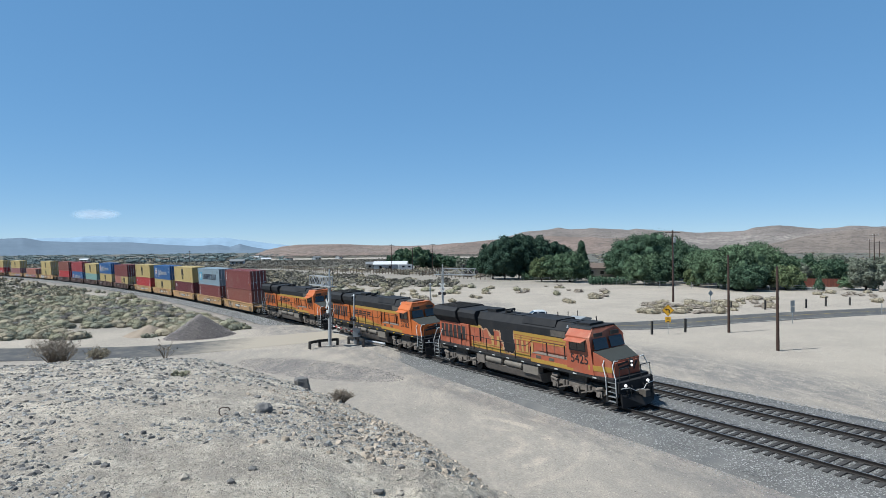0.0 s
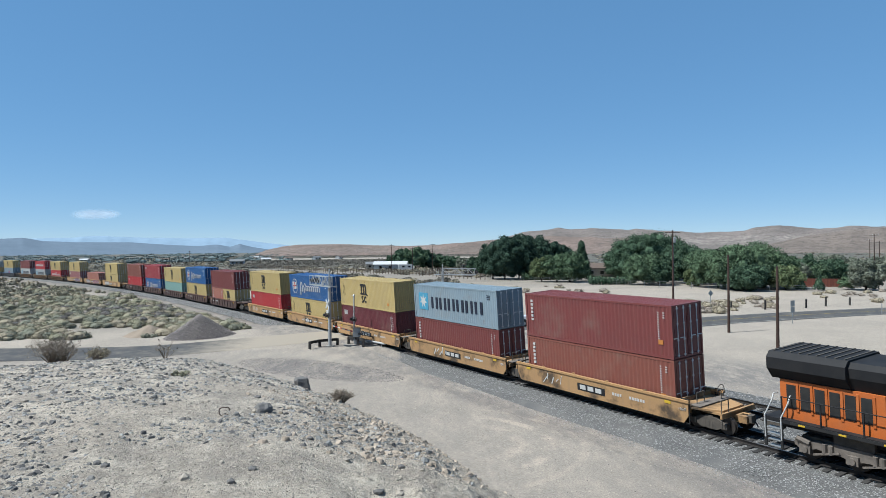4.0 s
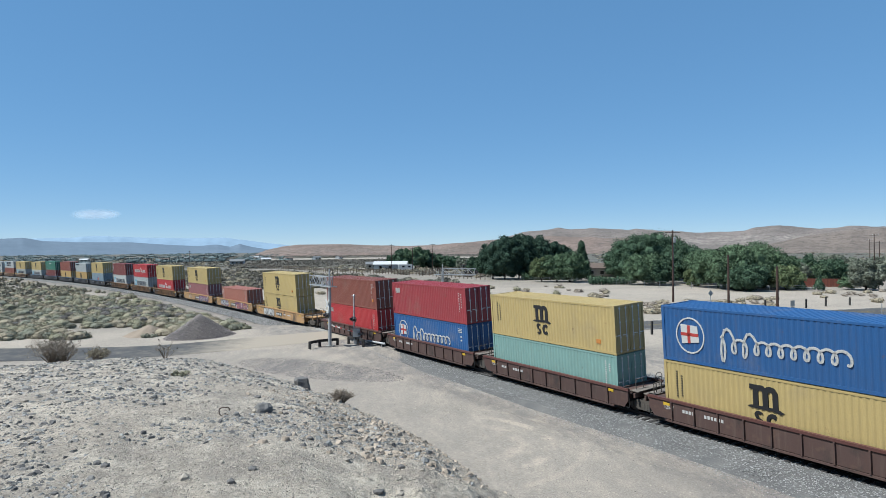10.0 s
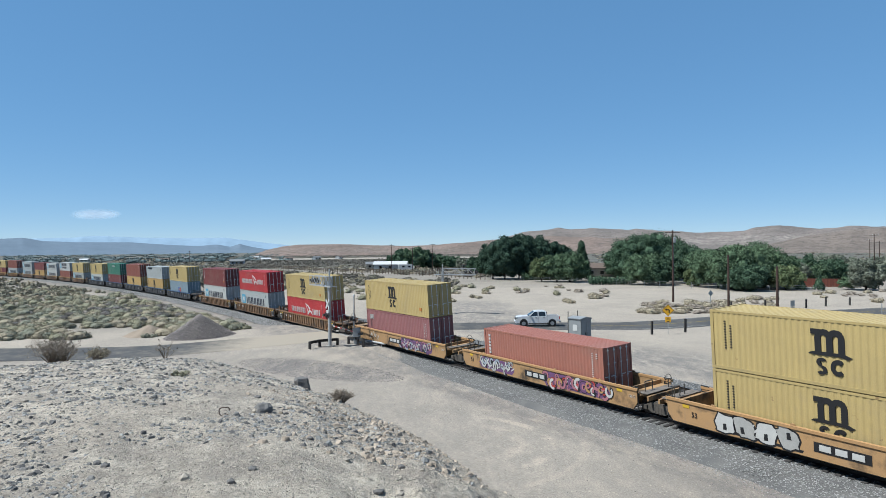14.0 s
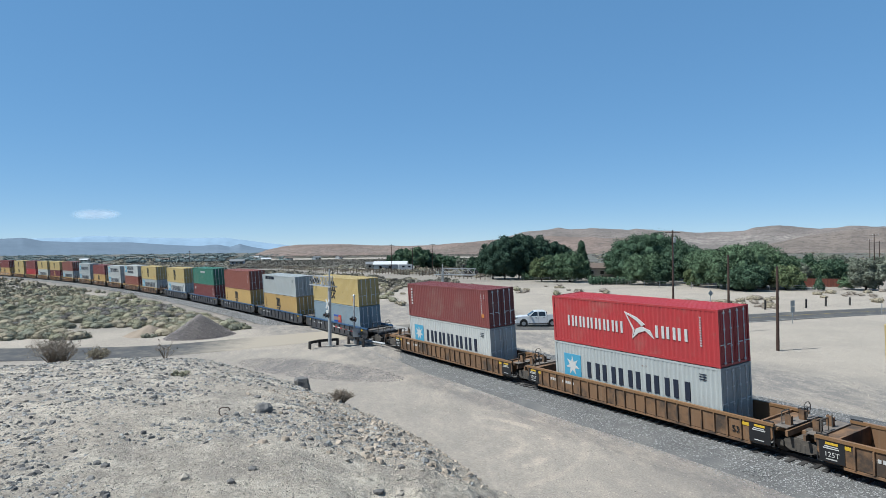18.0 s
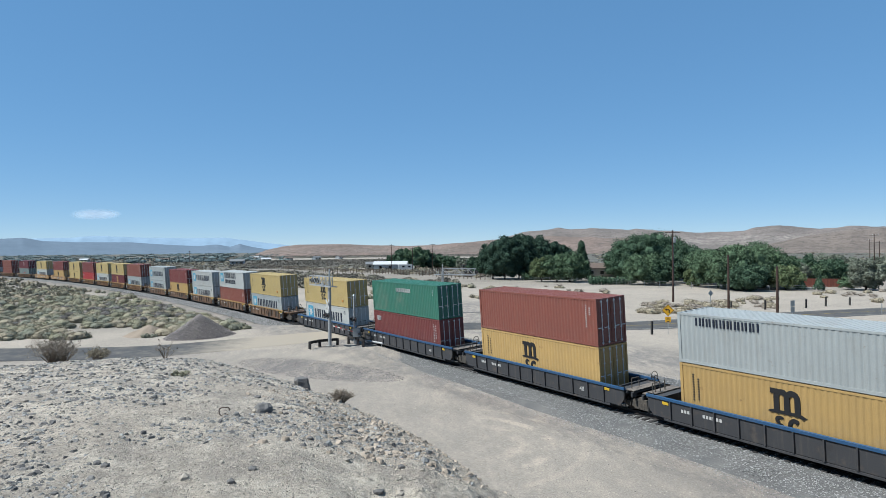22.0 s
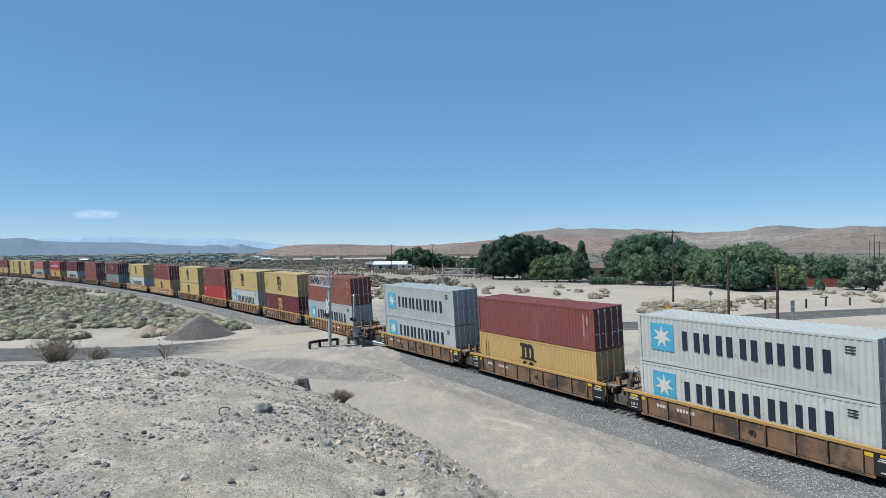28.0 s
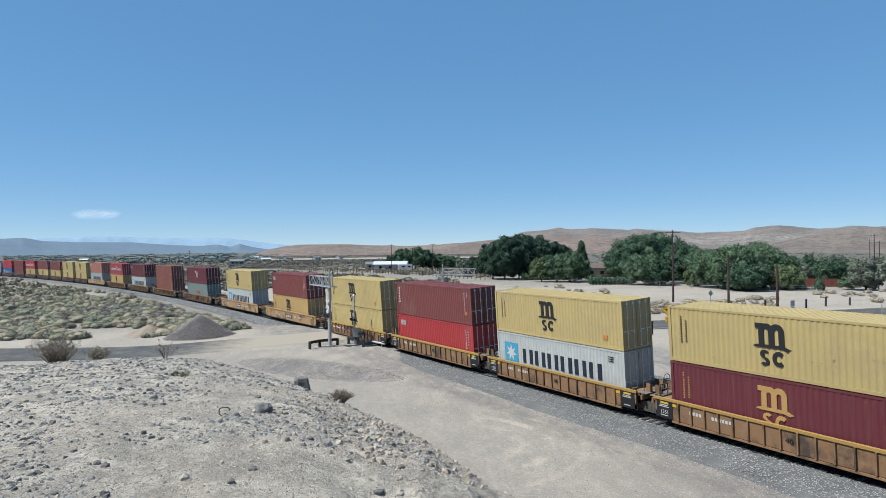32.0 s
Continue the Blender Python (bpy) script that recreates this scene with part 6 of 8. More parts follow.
def couple_cars():
    """Every car reaches half way to its neighbours; five or three of a make share trucks."""
    for i, (car, half, s) in enumerate(MAKES):
        ends = []
        for j in (i - 1, i + 1):
            if 0 <= j < len(MAKES):
                gap = abs(MAKES[j][2] - s) - half - MAKES[j][1]
                free = MAKES[j][0] != car or gap > 4.9
                ends.append((half + gap / 2, free))
            else:
                ends.append((half + (3.4 if j < 0 else 2.6), True))
        ob = well_car(car, half, ends, on_track(s), CAR_WORDS[car])
        TRAIN.append((ob, s, 0.0))
        if i == 10:
            sprayed(ob, -half + 2.1, -half + 6.3, 4, ("white", "silver"), "fat white sprayed shapes with black edges", 3)
            text_on(ob, "53", -half + 0.9, -1.492, 0.85, 0.36, MARK["black"], "painted figures")
        elif i == 11:
            swirled(ob, 1.0, 6.6, 34, ("pink", "violet", "amber", "pink", "red", "white", "pink"), "tangled pink and violet sprayed loops", 5)
            swirled(ob, -half + 1.7, -2.6, 16, ("silver", "white", "pale"), "faded grey-white sprayed loops", 6)
            text_on(ob, "53", -half + 0.5, -1.492, 0.85, 0.40, MARK["black"], "painted figures")
        elif i == 12:
            swirled(ob, 1.2, 6.4, 24, ("pale", "violet", "pink", "silver"), "pale blue and violet sprayed loops", 7)


couple_cars()


def run(t):
    """Metres the train has gone after t seconds."""
    u = t / 32
    return u * (605.67 + u * (-80.13 + u * (192.22 + u * (-426.64 + u * (444.33 - 166.50 * u)))))


def motions():
    times = [i * 0.8 for i in range(41)]
    for ob, s, z in TRAIN:
        walk(ob, [(t, on_track(s + run(t), 0, z)) for t in times])
    # the axles roll; those of one size and seat share their keys
    rolled = {}
    for ob, s, z in TRAIN:
        for tk in ob.children:
            for w in tk.children:
                if w.name.startswith("wheelset"):
                    r = w.matrix_basis.translation
                    key = (round(r.x, 2), round(r.z, 3))
                    if key not in rolled:
                        walk(w, [(i / FPS, Matrix.Translation(r) @ Matrix.Rotation(run(i / FPS) / r.z, 4, "Y")) for i in range(32 * FPS + 1)])
                        rolled[key] = w
                    else:
                        src = rolled[key].animation_data
                        w.rotation_mode = "QUATERNION"
                        w.animation_data_create()
                        w.animation_data.action = src.action
                        w.animation_data.action_slot = src.action_slot


# ---- poles, signs and crossing gear ----
def utility_pole(x, y, h, label, arm=False, gear=False, r=0.16):
    z = ground_z(x, y)
    p = thing("utility_pole", label, "pole", pose(x, y, z, 0, 0, -12), "utility poles")
    part("shaft", Mesh().rod((0, 0, -0.3), (0, 0, h), r, 12, r * 0.66), M["pole_wood"], p)
    if arm:
        part("crossarm", Mesh().box(-1.25, 1.25, -0.06, 0.06, h - 0.45, h - 0.32), M["pole_wood"], p)
        for dx in (-1.1, -0.4, 0.4, 1.1):
            part("insulator", cached("insulator", M["white"], lambda: Mesh().rod((0, 0, 0), (0, 0, 0.07), 0.03, 8).rod((0, 0, 0.07), (0, 0, 0.2), 0.06, 8, 0.04)), M["white"], p, at=pose(dx, 0, h - 0.32))
        for s in (-1, 1):
            part("brace", Mesh().bar((s * 0.75, -0.08, h - 0.42), (0, -0.1, h - 1.0), 0.03), M["galv"], p)
    if gear:
        part("transformer", Mesh().rod((0.32, -0.05, h - 2.2), (0.32, -0.05, h - 1.3), 0.22, 14).rod((0.32, -0.05, h - 1.3), (0.32, -0.05, h - 1.2), 0.23, 14, 0.1), M["galv"], p, "grey transformer can")
        part("cable_riser", Mesh().rod((0.17, 0, 0), (0.17, 0, h - 2.5), 0.03, 6), M["galv"], p)
    return p


utility_pole(40.9, 114, 12.8, "tall dark red-brown timber utility pole with crossarm and transformer", True, True, 0.19)
utility_pole(32.6, 73.2, 8.9, "bare dark red-brown timber pole beside the road")
utility_pole(31.3, 60, 7.9, "bare dark timber pole on the open sand")
for x, y, h in ((-80, 330, 8), (-22.5, 280, 12), (-13.2, 275, 10.5), (-4.5, 268, 12), (170, 255, 12), (128, 190, 13), (150, 220, 11), (-190, 480, 10), (-120, 420, 8)):
    utility_pole(x, y, h, "distant dark timber utility pole with crossarm", True)


def post(x, y, h, label, w=0.2):
    solid("post", Mesh().box(-w / 2, w / 2, -w / 2, w / 2, -0.2, h - 0.04).box(-w / 2 + 0.02, w / 2 - 0.02, -w / 2 + 0.02, w / 2 - 0.02, h - 0.04, h), M["tie"], label, "post",
          pose(x, y, ground_z(x, y), 0, 1.5, 20), "posts by the road")


for x, y, h in ((23.4, 72.0, 1.5), (27.8, 73.7, 1.55), (43.8, 97.5, 1.4), (49.5, 98.5, 1.5), (57.2, 101, 1.4), (61.5, 103, 1.5), (66.0, 104, 1.3)):
    post(x, y, h, "short dark square timber post beside the road")


def diamond(me, s, t, z):
    me.prism([(0, z - s), (s, z), (0, z + s), (-s, z)], -t, t, "y")
    return me


def curve_sign(x, y):
    s = thing("warning_sign", "yellow diamond curve-ahead sign with speed plate", "road sign", pose(x, y, ground_z(x, y), 0, 0, -18))
    part("post", Mesh().box(-0.03, 0.03, 0.0, 0.05, -0.2, 3.25), M["galv"], s)
    d = part("diamond_plate", diamond(Mesh(), 0.66, 0.006, 2.72), M["sign_yellow"], s, at=pose(0, -0.01, 0))
    part("border", Mesh().bar((0, -0.022, 2.12), (0.6, -0.022, 2.72), 0.012, 0.025).bar((0.6, -0.022, 2.72), (0, -0.022, 3.32), 0.012, 0.025).bar((0, -0.022, 3.32), (-0.6, -0.022, 2.72), 0.012, 0.025)
         .bar((-0.6, -0.022, 2.72), (0, -0.022, 2.12), 0.012, 0.025), MARK["black"], d)
    part("arrow", Mesh().box(0.08, 0.19, -0.026, -0.016, 2.42, 2.72).prism([(0.19, 2.72), (0.13, 2.84), (-0.12, 2.84), (-0.12, 2.73), (0.05, 2.73), (0.08, 2.68)], -0.026, -0.016, "y")
         .prism([(-0.36, 2.785), (-0.12, 2.64), (-0.12, 2.93)], -0.026, -0.016, "y"), MARK["black"], d, "black left-turn arrow")
    p = part("speed_plate", Mesh().box(-0.3, 0.3, -0.012, 0.0, 1.36, 1.98), M["sign_yellow"], s)
    text_on(p, "25", 0, -0.016, 1.74, 0.36, MARK["black"], "black figures")
    part("small_writing", Mesh().box(-0.16, 0.16, -0.02, -0.01, 1.44, 1.53), MARK["black"], p)


curve_sign(25.2, 71.9)


def sign_back(x, y, h, kind, label):
    s = thing("road_sign", label, "road sign", pose(x, y, ground_z(x, y), 0, 0, 25))
    part("post", Mesh().box(-0.035, 0.035, 0.0, 0.06, -0.2, h), M["galv"], s)
    if kind == "octagon":
        pts = [(0.40 * math.cos(radians(22.5 + 45 * i)), h - 0.42 + 0.40 * math.sin(radians(22.5 + 45 * i))) for i in range(8)]
        part("plate", Mesh().prism(pts, -0.01, 0.0, "y"), M["sign_back"], s)
        part("lower_plate", Mesh().box(-0.25, 0.25, -0.01, 0.0, h - 1.55, h - 0.95), M["sign_back"], s)
    elif kind == "square":
        part("plate", Mesh().box(-0.38, 0.38, -0.01, 0.0, h - 0.76, h), M["sign_back"], s)
        part("lower_plate", Mesh().box(-0.38, 0.38, -0.01, 0.0, h - 1.5, h - 0.82), M["sign_back"], s)
    elif kind == "diamond":
        part("plate", diamond(Mesh(), 0.55, 0.006, h - 0.55), M["sign_back"], s, at=pose(0, -0.01, 0))
    else:
        part("plate", Mesh().box(-0.05, 0.05, -0.01, 0.0, h - 0.35, h), M["sign_back"], s)


sign_back(44.0, 80.7, 2.9, "square", "two bare grey sign backs on one post")
sign_back(43.4, 104, 2.7, "diamond", "bare grey back of a diamond sign")
sign_back(62.0, 90.5, 1.5, "marker", "thin roadside marker post")


def lamp_pair(parent, x, y, z, way):
    """Two round crossing lamps with hoods on a short arm, facing along way."""
    d = Vector((way[0], way[1], 0)).normalized()
    e = Vector((-d.y, d.x, 0))
    c = Vector((x, y, z))
    part("lamp_arm", Mesh().bar(c - e * 0.4, c + e * 0.4, 0.05), M["alu"], parent)
    for s in (-1, 1):
        p = c + e * 0.38 * s
        q = part("flasher", Mesh().rod(p, p + d * 0.06, 0.26, 16).rod(p + d * 0.06, p + d * 0.28, 0.12, 12, 0.13), M["black"], parent, "black round crossing lamp")
        part("lens", Mesh().rod(p + d * 0.061, p + d * 0.07, 0.12, 14), MARK["red"], q)


def cantilever(x, y, arm, length, h, label):
    """Mast with a truss arm that carries flashing lamps over the road."""
    g = ground_z(x, y)
    c = thing("crossing_signal", label, "signal", pose(x, y, g))
    part("mast", Mesh().rod((0, 0, 0), (0, 0, h - 1.3), 0.17, 14).rod((0, 0, h - 1.3), (0, 0, h), 0.07, 10), M["alu"], c, "silver round mast")
    part("base", Mesh().box(-0.38, 0.38, -0.38, 0.38, -0.1, 0.12), M["concrete"], c)
    d = Vector((arm[0], arm[1], 0)).normalized()
    e = Vector((-d.y, d.x, 0))
    zb, zt = 5.9, 6.85
    for s in (-1, 1):
        o = e * 0.32 * s
        part("arm_chord", Mesh().bar(Vector((0, 0, zb)) + o - d * 1.2, Vector((0, 0, zb)) + o + d * length, 0.09), M["alu"], c)
        part("arm_rail", Mesh().bar(Vector((0, 0, zt)) + o, Vector((0, 0, zt)) + o + d * length, 0.07), M["alu"], c)
        n = 5
        for i in range(n + 1):
            p = d * (length * i / n) + o
            part("arm_upright", Mesh().bar(p + Vector((0, 0, zb)), p + Vector((0, 0, zt)), 0.05), M["alu"], c)
            if i < n:
                q = d * (length * (i + 1) / n) + o
                part("arm_diagonal", Mesh().bar(p + Vector((0, 0, zb if i % 2 else zt)), q + Vector((0, 0, zt if i % 2 else zb)), 0.05), M["alu"], c)
    part("walkway", Mesh().sweep([[tuple(e * s * 0.3 + d * k + Vector((0, 0, zb + 0.05 + u))) for s, u in ((-1, 0), (1, 0), (1, 0.03), (-1, 0.03))] for k in (-1.2, length)]), M["galv"], c)
    for i in range(4):
        part("back_rail", Mesh().bar(-d * (0.3 * i + 0.2) + e * 0.3 + Vector((0, 0, zb)), -d * (0.3 * i + 0.2) + e * 0.3 + Vector((0, 0, zt)), 0.035), M["alu"], c)
    for k in (length - 0.2, length - 1.1):
        q = d * k
        lamp_pair(c, q.x, q.y, zb + 0.45, -e)
        lamp_pair(c, q.x, q.y, zb + 0.45, e)
    # crossed boards and lower lamps on the mast
    f = e if e.y < 0 else -e
    for s in (-1, 1):
        a = f * 0.22 + Vector((0, 0, 4.2))
        u = (d * s + Vector((0, 0, 1))).normalized()
        part("crossbuck_board", Mesh().bar(a - u * 0.62, a + u * 0.62, 0.03, 0.23), M["white"], c, "white crossed board")
    lamp_pair(c, f.x * 0.25, f.y * 0.25, 3.1, f)
    part("track_count_sign", Mesh().bar(f * 0.22 + Vector((0, 0, 3.45)) - d * 0.3, f * 0.22 + Vector((0, 0, 3.45)) + d * 0.3, 0.02, 0.3), M["white"], c)
    return c


cantilever(-11.2, 62.9, (-0.50, 0.86), 5.0, 7.6, "silver cantilever crossing signal with truss arm and crossed boards")
cantilever(-0.1, 97.0, (0.93, -0.36), 5.2, 7.6, "silver cantilever crossing signal beyond the tracks")


def gate_mast(x, y, h, arm, label, n=9):
    g = ground_z(x, y)
    c = thing("crossing_gate", label, "crossing gate", pose(x, y, g))
    part("post", Mesh().rod((0, 0, 0), (0, 0, h), 0.075, 10), M["alu"], c)
    part("bell", Mesh().rod((0, 0, h), (0, 0, h + 0.12), 0.12, 12, 0.05).bar((-0.25, 0, h - 0.05), (0.25, 0, h - 0.05), 0.05), M["alu"], c)
    part("mechanism_box", Mesh().box(-0.1, 0.62, -0.32, 0.32, 0.75, 1.55).box(-0.05, 0.57, -0.27, 0.27, 1.55, 1.62), M["galv"], c, "grey gate mechanism box")
    part("box_leg", Mesh().box(0.05, 0.45, -0.18, 0.18, 0.0, 0.75), M["galv"], c)
    d = Vector((arm[0], arm[1], 0)).normalized()
    part("counterweight", Mesh().bar(Vector((0.3, 0, 1.1)) - d * 0.4, Vector((0.3, 0, 1.15)) - d * 1.3, 0.12, 0.2), M["dark_steel"], c)
    for i in range(n):
        a, b = Vector((0.3, 0, 1.15)) + d * (0.4 + i * 0.72), Vector((0.3, 0, 1.15)) + d * (0.4 + (i + 1) * 0.72)
        part("arm_band", Mesh().bar(a, b, 0.045, 0.13 - 0.006 * i), MARK["red"] if i % 2 else M["white"], c)
    lamp_pair(c, 0, 0, 2.5, (-d.y, d.x))
    return c


gate_mast(-9.0, 64.3, 4.9, (-0.5, 0.86), "silver crossing gate mast with lowered striped arm")
gate_mast(-1.7, 82.4, 5.1, (0.55, -0.84), "silver crossing gate mast beyond the tracks", 2)


def guard_rail(pts, label):
    g = thing("guard_rail", label, "guard rail", None, "guard rails at the crossing")
    base = Vector((*pts[0], 0))
    g.matrix_basis = pose(base.x, base.y, ground_z(base.x, base.y))
    for a, b in zip(pts, pts[1:]):
        a, b = Vector((*a, 0)) - base, Vector((*b, 0)) - base
        part("beam", Mesh().bar(a + Vector((0, 0, 0.62)), b + Vector((0, 0, 0.62)), 0.12, 0.26), M["tie"], g, "dark heavy beam")
    for p in pts:
        q = Vector((*p, 0)) - base
        part("stub_post", Mesh().box(q.x - 0.12, q.x + 0.12, q.y - 0.12, q.y + 0.12, -0.2, 0.72), M["tie"], g)


solid("barrier_pipe", Mesh().rod((0, 0, 0.36), (2.8, -2.7, 0.30), 0.11, 12).rod((0.5, -0.5, -0.1), (0.5, -0.5, 0.3), 0.05, 8).rod((2.4, -2.3, -0.1), (2.4, -2.3, 0.28), 0.05, 8), M["alu"], "silver steel pipe barrier on short legs beside the track", "barrier", pose(-8.5, 65.0, ground_z(-7.2, 63.6)))
guard_rail([(-12.9, 61.6), (-12.2, 62.9), (-10.6, 63.8)], "dark timber guard rail before the signal mast")
guard_rail([(-9.6, 64.6), (-8.6, 64.0), (-7.9, 62.7)], "dark timber guard rail by the gate")


def signal_house(x, y):
    h = thing("signal_cabinet", "grey steel railway equipment cabinet on the sand", "cabinet", pose(x, y, ground_z(x, y), 0, 0, 38))
    part("body", Mesh().box(-0.78, 0.78, -0.78, 0.78, 0.08, 2.75), M["galv_paint"], h)
    part("roof", Mesh().prism([(-0.86, 2.75), (0.86, 2.75), (0.86, 2.83), (0, 3.0), (-0.86, 2.83)], -0.86, 0.86, "y"), M["galv_paint"], h)
    part("plinth", Mesh().box(-0.85, 0.85, -0.85, 0.85, -0.15, 0.08), M["concrete"], h)
    for s in (-1, 1):
        d = part("door", Mesh().box(s * 0.37 - 0.34, s * 0.37 + 0.34, -0.81, -0.775, 0.2, 2.55), M["galv_paint"], h)
        part("handle", Mesh().box(s * 0.12 - 0.02, s * 0.12 + 0.02, -0.84, -0.81, 1.2, 1.45), M["dark_steel"], d)
    part("notice", Mesh().box(-0.81, -0.785, -0.3, 0.2, 1.6, 2.2), M["white"], h, "white notice")
    part("vent", Mesh().box(0.775, 0.80, -0.4, 0.4, 2.1, 2.45), M["dark_steel"], h)
    for s in (-0.7, 0.75):
        part("conduit", Mesh().rod((s, 0.9, -0.1), (s, 0.9, 3.45), 0.04, 8), M["dark_steel"], h)


M["galv_paint"] = surface("grey_cabinet_paint", (0.36, 0.38, 0.39), 0.5, 0.1, grain=2, fine=30, mix=0.25, bump=0.05)
signal_house(13.6, 64.0)


# ---- pickup truck waiting at the crossing ----
def pickup(x, y, rz):
    wp = surface("white_car_paint", (0.90, 0.91, 0.92), 0.25, grain=1, fine=20, mix=0.06, bump=0.0, spec=0.6)
    v = thing("pickup_truck", "white four-door pickup truck waiting on the road", "truck", pose(x, y, ground_z(x, y) + 0.05, 0, 0, rz))
    def hull(prof, w, inset=0.0, belt=1.15):
        def row(k):
            return [(px, k * (w - inset * max(0.0, pz - belt) / 0.7), pz) for px, pz in prof]
        return Mesh().sweep([row(-1), [(a, b * 0.93, c) for a, b, c in row(-1)], [(a, b * 0.93, c) for a, b, c in row(1)], row(1)])
    def arch(cx):
        return [(cx + 0.52 * math.cos(t), 0.42 + 0.56 * math.sin(t)) for t in [math.pi * (1 - i / 8) for i in range(9)]]
    nose = [(2.36, 0.46), (2.68, 0.50), (2.74, 0.80), (2.70, 1.08), (2.52, 1.20), (1.95, 1.27), (1.12, 1.31)]
    front = [(-1.13, 1.27), (-1.13, 0.48)] + [(0.3, 0.44)] + arch(1.74)
    part("body", hull(front + nose, 0.94), wp, v)
    # open load bed: two side walls, head wall and tailgate round a floor
    side = [(-1.17, 1.30), (-2.66, 1.33), (-2.72, 1.28), (-2.70, 0.66), (-2.34, 0.62)] + arch(-1.80) + [(-1.17, 0.50)]
    for k in (-1, 1):
        part("bed_side", Mesh().prism(side, k * 0.91 - 0.035, k * 0.91 + 0.035, "y"), wp, v)
    part("tailgate", Mesh().box(-2.71, -2.64, -0.87, 0.87, 0.68, 1.31), wp, v)
    part("bed_floor", Mesh().box(-2.64, -1.17, -0.87, 0.87, 0.72, 0.78).box(-1.23, -1.17, -0.87, 0.87, 0.78, 1.28), M["black"], v, "dark open load bed")
    part("cab", hull([(1.20, 1.28), (0.42, 1.86), (0.20, 1.93), (-0.80, 1.94), (-1.02, 1.88), (-1.15, 1.28)], 0.90, 0.13, 1.28), wp, v)
    for k in (-1, 1):
        for a, b, c, d in ((0.02, 0.93, 0.02, 0.40), (-0.98, -0.10, -0.90, -0.10)):
            lo, hi = 0.905, 0.815
            part("side_window", Mesh().add([(p, k * (q - e), z) for e in (0.04, 0.0) for p, q, z in ((a, lo, 1.33), (b, lo, 1.33), (d, hi, 1.82), (c, hi, 1.82))],
                 [(0, 1, 2, 3), (4, 5, 6, 7), (0, 1, 5, 4), (1, 2, 6, 5), (2, 3, 7, 6), (3, 0, 4, 7)]), M["glass"], v)
        part("mirror", Mesh().box(0.90, 1.04, k * 1.02 - 0.1, k * 1.02 + 0.1, 1.30, 1.50), wp, v)
        part("headlight", Mesh().prism([(2.50, 1.02), (2.725, 0.98), (2.71, 1.12), (2.50, 1.19)], k * 0.76 - 0.17, k * 0.76 + 0.185, "y"), M["galv"], v)
        part("tail_light", Mesh().box(-2.74, -2.62, k * 0.86 - 0.06, k * 0.86 + 0.092, 0.90, 1.27), MARK["red"], v)
        for hx in (-0.85, 0.12):
            part("door_handle", Mesh().box(hx, hx + 0.17, k * 0.95 - 0.02, k * 0.95 + 0.02, 1.10, 1.14), M["dark_steel"], v)
        for sx in (-0.06, 0.98):
            part("door_seam", Mesh().box(sx - 0.008, sx + 0.008, k * 0.941 - 0.004, k * 0.941 + 0.004, 0.52, 1.27), M["dark_steel"], v)
        part("sill_step", Mesh().box(-1.2, 1.15, k * 0.93 - 0.06, k * 0.93 + 0.06, 0.36, 0.45), M["black"], v)
        for x0 in (-1.80, 1.74):
            w = part("wheel", Mesh().rod((x0, k * 0.66, 0.40), (x0, k * 0.93, 0.40), 0.40, 24), M["rubber"], v)
            part("rim", Mesh().rod((x0, k * 0.92, 0.40), (x0, k * 0.945, 0.40), 0.24, 18), M["galv"], w)
            part("wheel_well", Mesh().rod((x0, k * 0.55, 0.42), (x0, k * 0.875, 0.42), 0.50, 16), M["black"], v)
    part("windshield", Mesh().add([(1.19, -0.76, 1.33), (1.19, 0.76, 1.33), (0.47, 0.70, 1.86), (0.47, -0.70, 1.86), (1.12, -0.76, 1.31), (1.12, 0.76, 1.31), (0.40, 0.70, 1.84), (0.40, -0.70, 1.84)],
         [(0, 1, 2, 3), (7, 6, 5, 4), (0, 4, 5, 1), (1, 5, 6, 2), (2, 6, 7, 3), (3, 7, 4, 0)]), M["glass"], v)
    part("rear_window", Mesh().box(-1.15, -1.05, -0.66, 0.66, 1.40, 1.80), M["glass"], v)
    part("grille", Mesh().box(2.66, 2.765, -0.55, 0.55, 0.78, 1.10), M["black"], v, "black grille")
    part("bumper", Mesh().prism([(2.55, 0.40), (2.80, 0.46), (2.84, 0.66), (2.78, 0.74), (2.55, 0.74)], -0.9, 0.9, "y"), wp, v)
    part("rear_bumper", Mesh().box(-2.88, -2.70, -0.88, 0.88, 0.52, 0.68), M["galv"], v)


pickup(11.75, 80.6, 178)


# ---- plants ----
def leaf_material(name, base, second, vary=0.35):
    return surface(name, base, 0.9, second=second, grain=0.6, fine=6, mix=0.7, bump=0.0, vary=vary, island=True, spec=0.06)


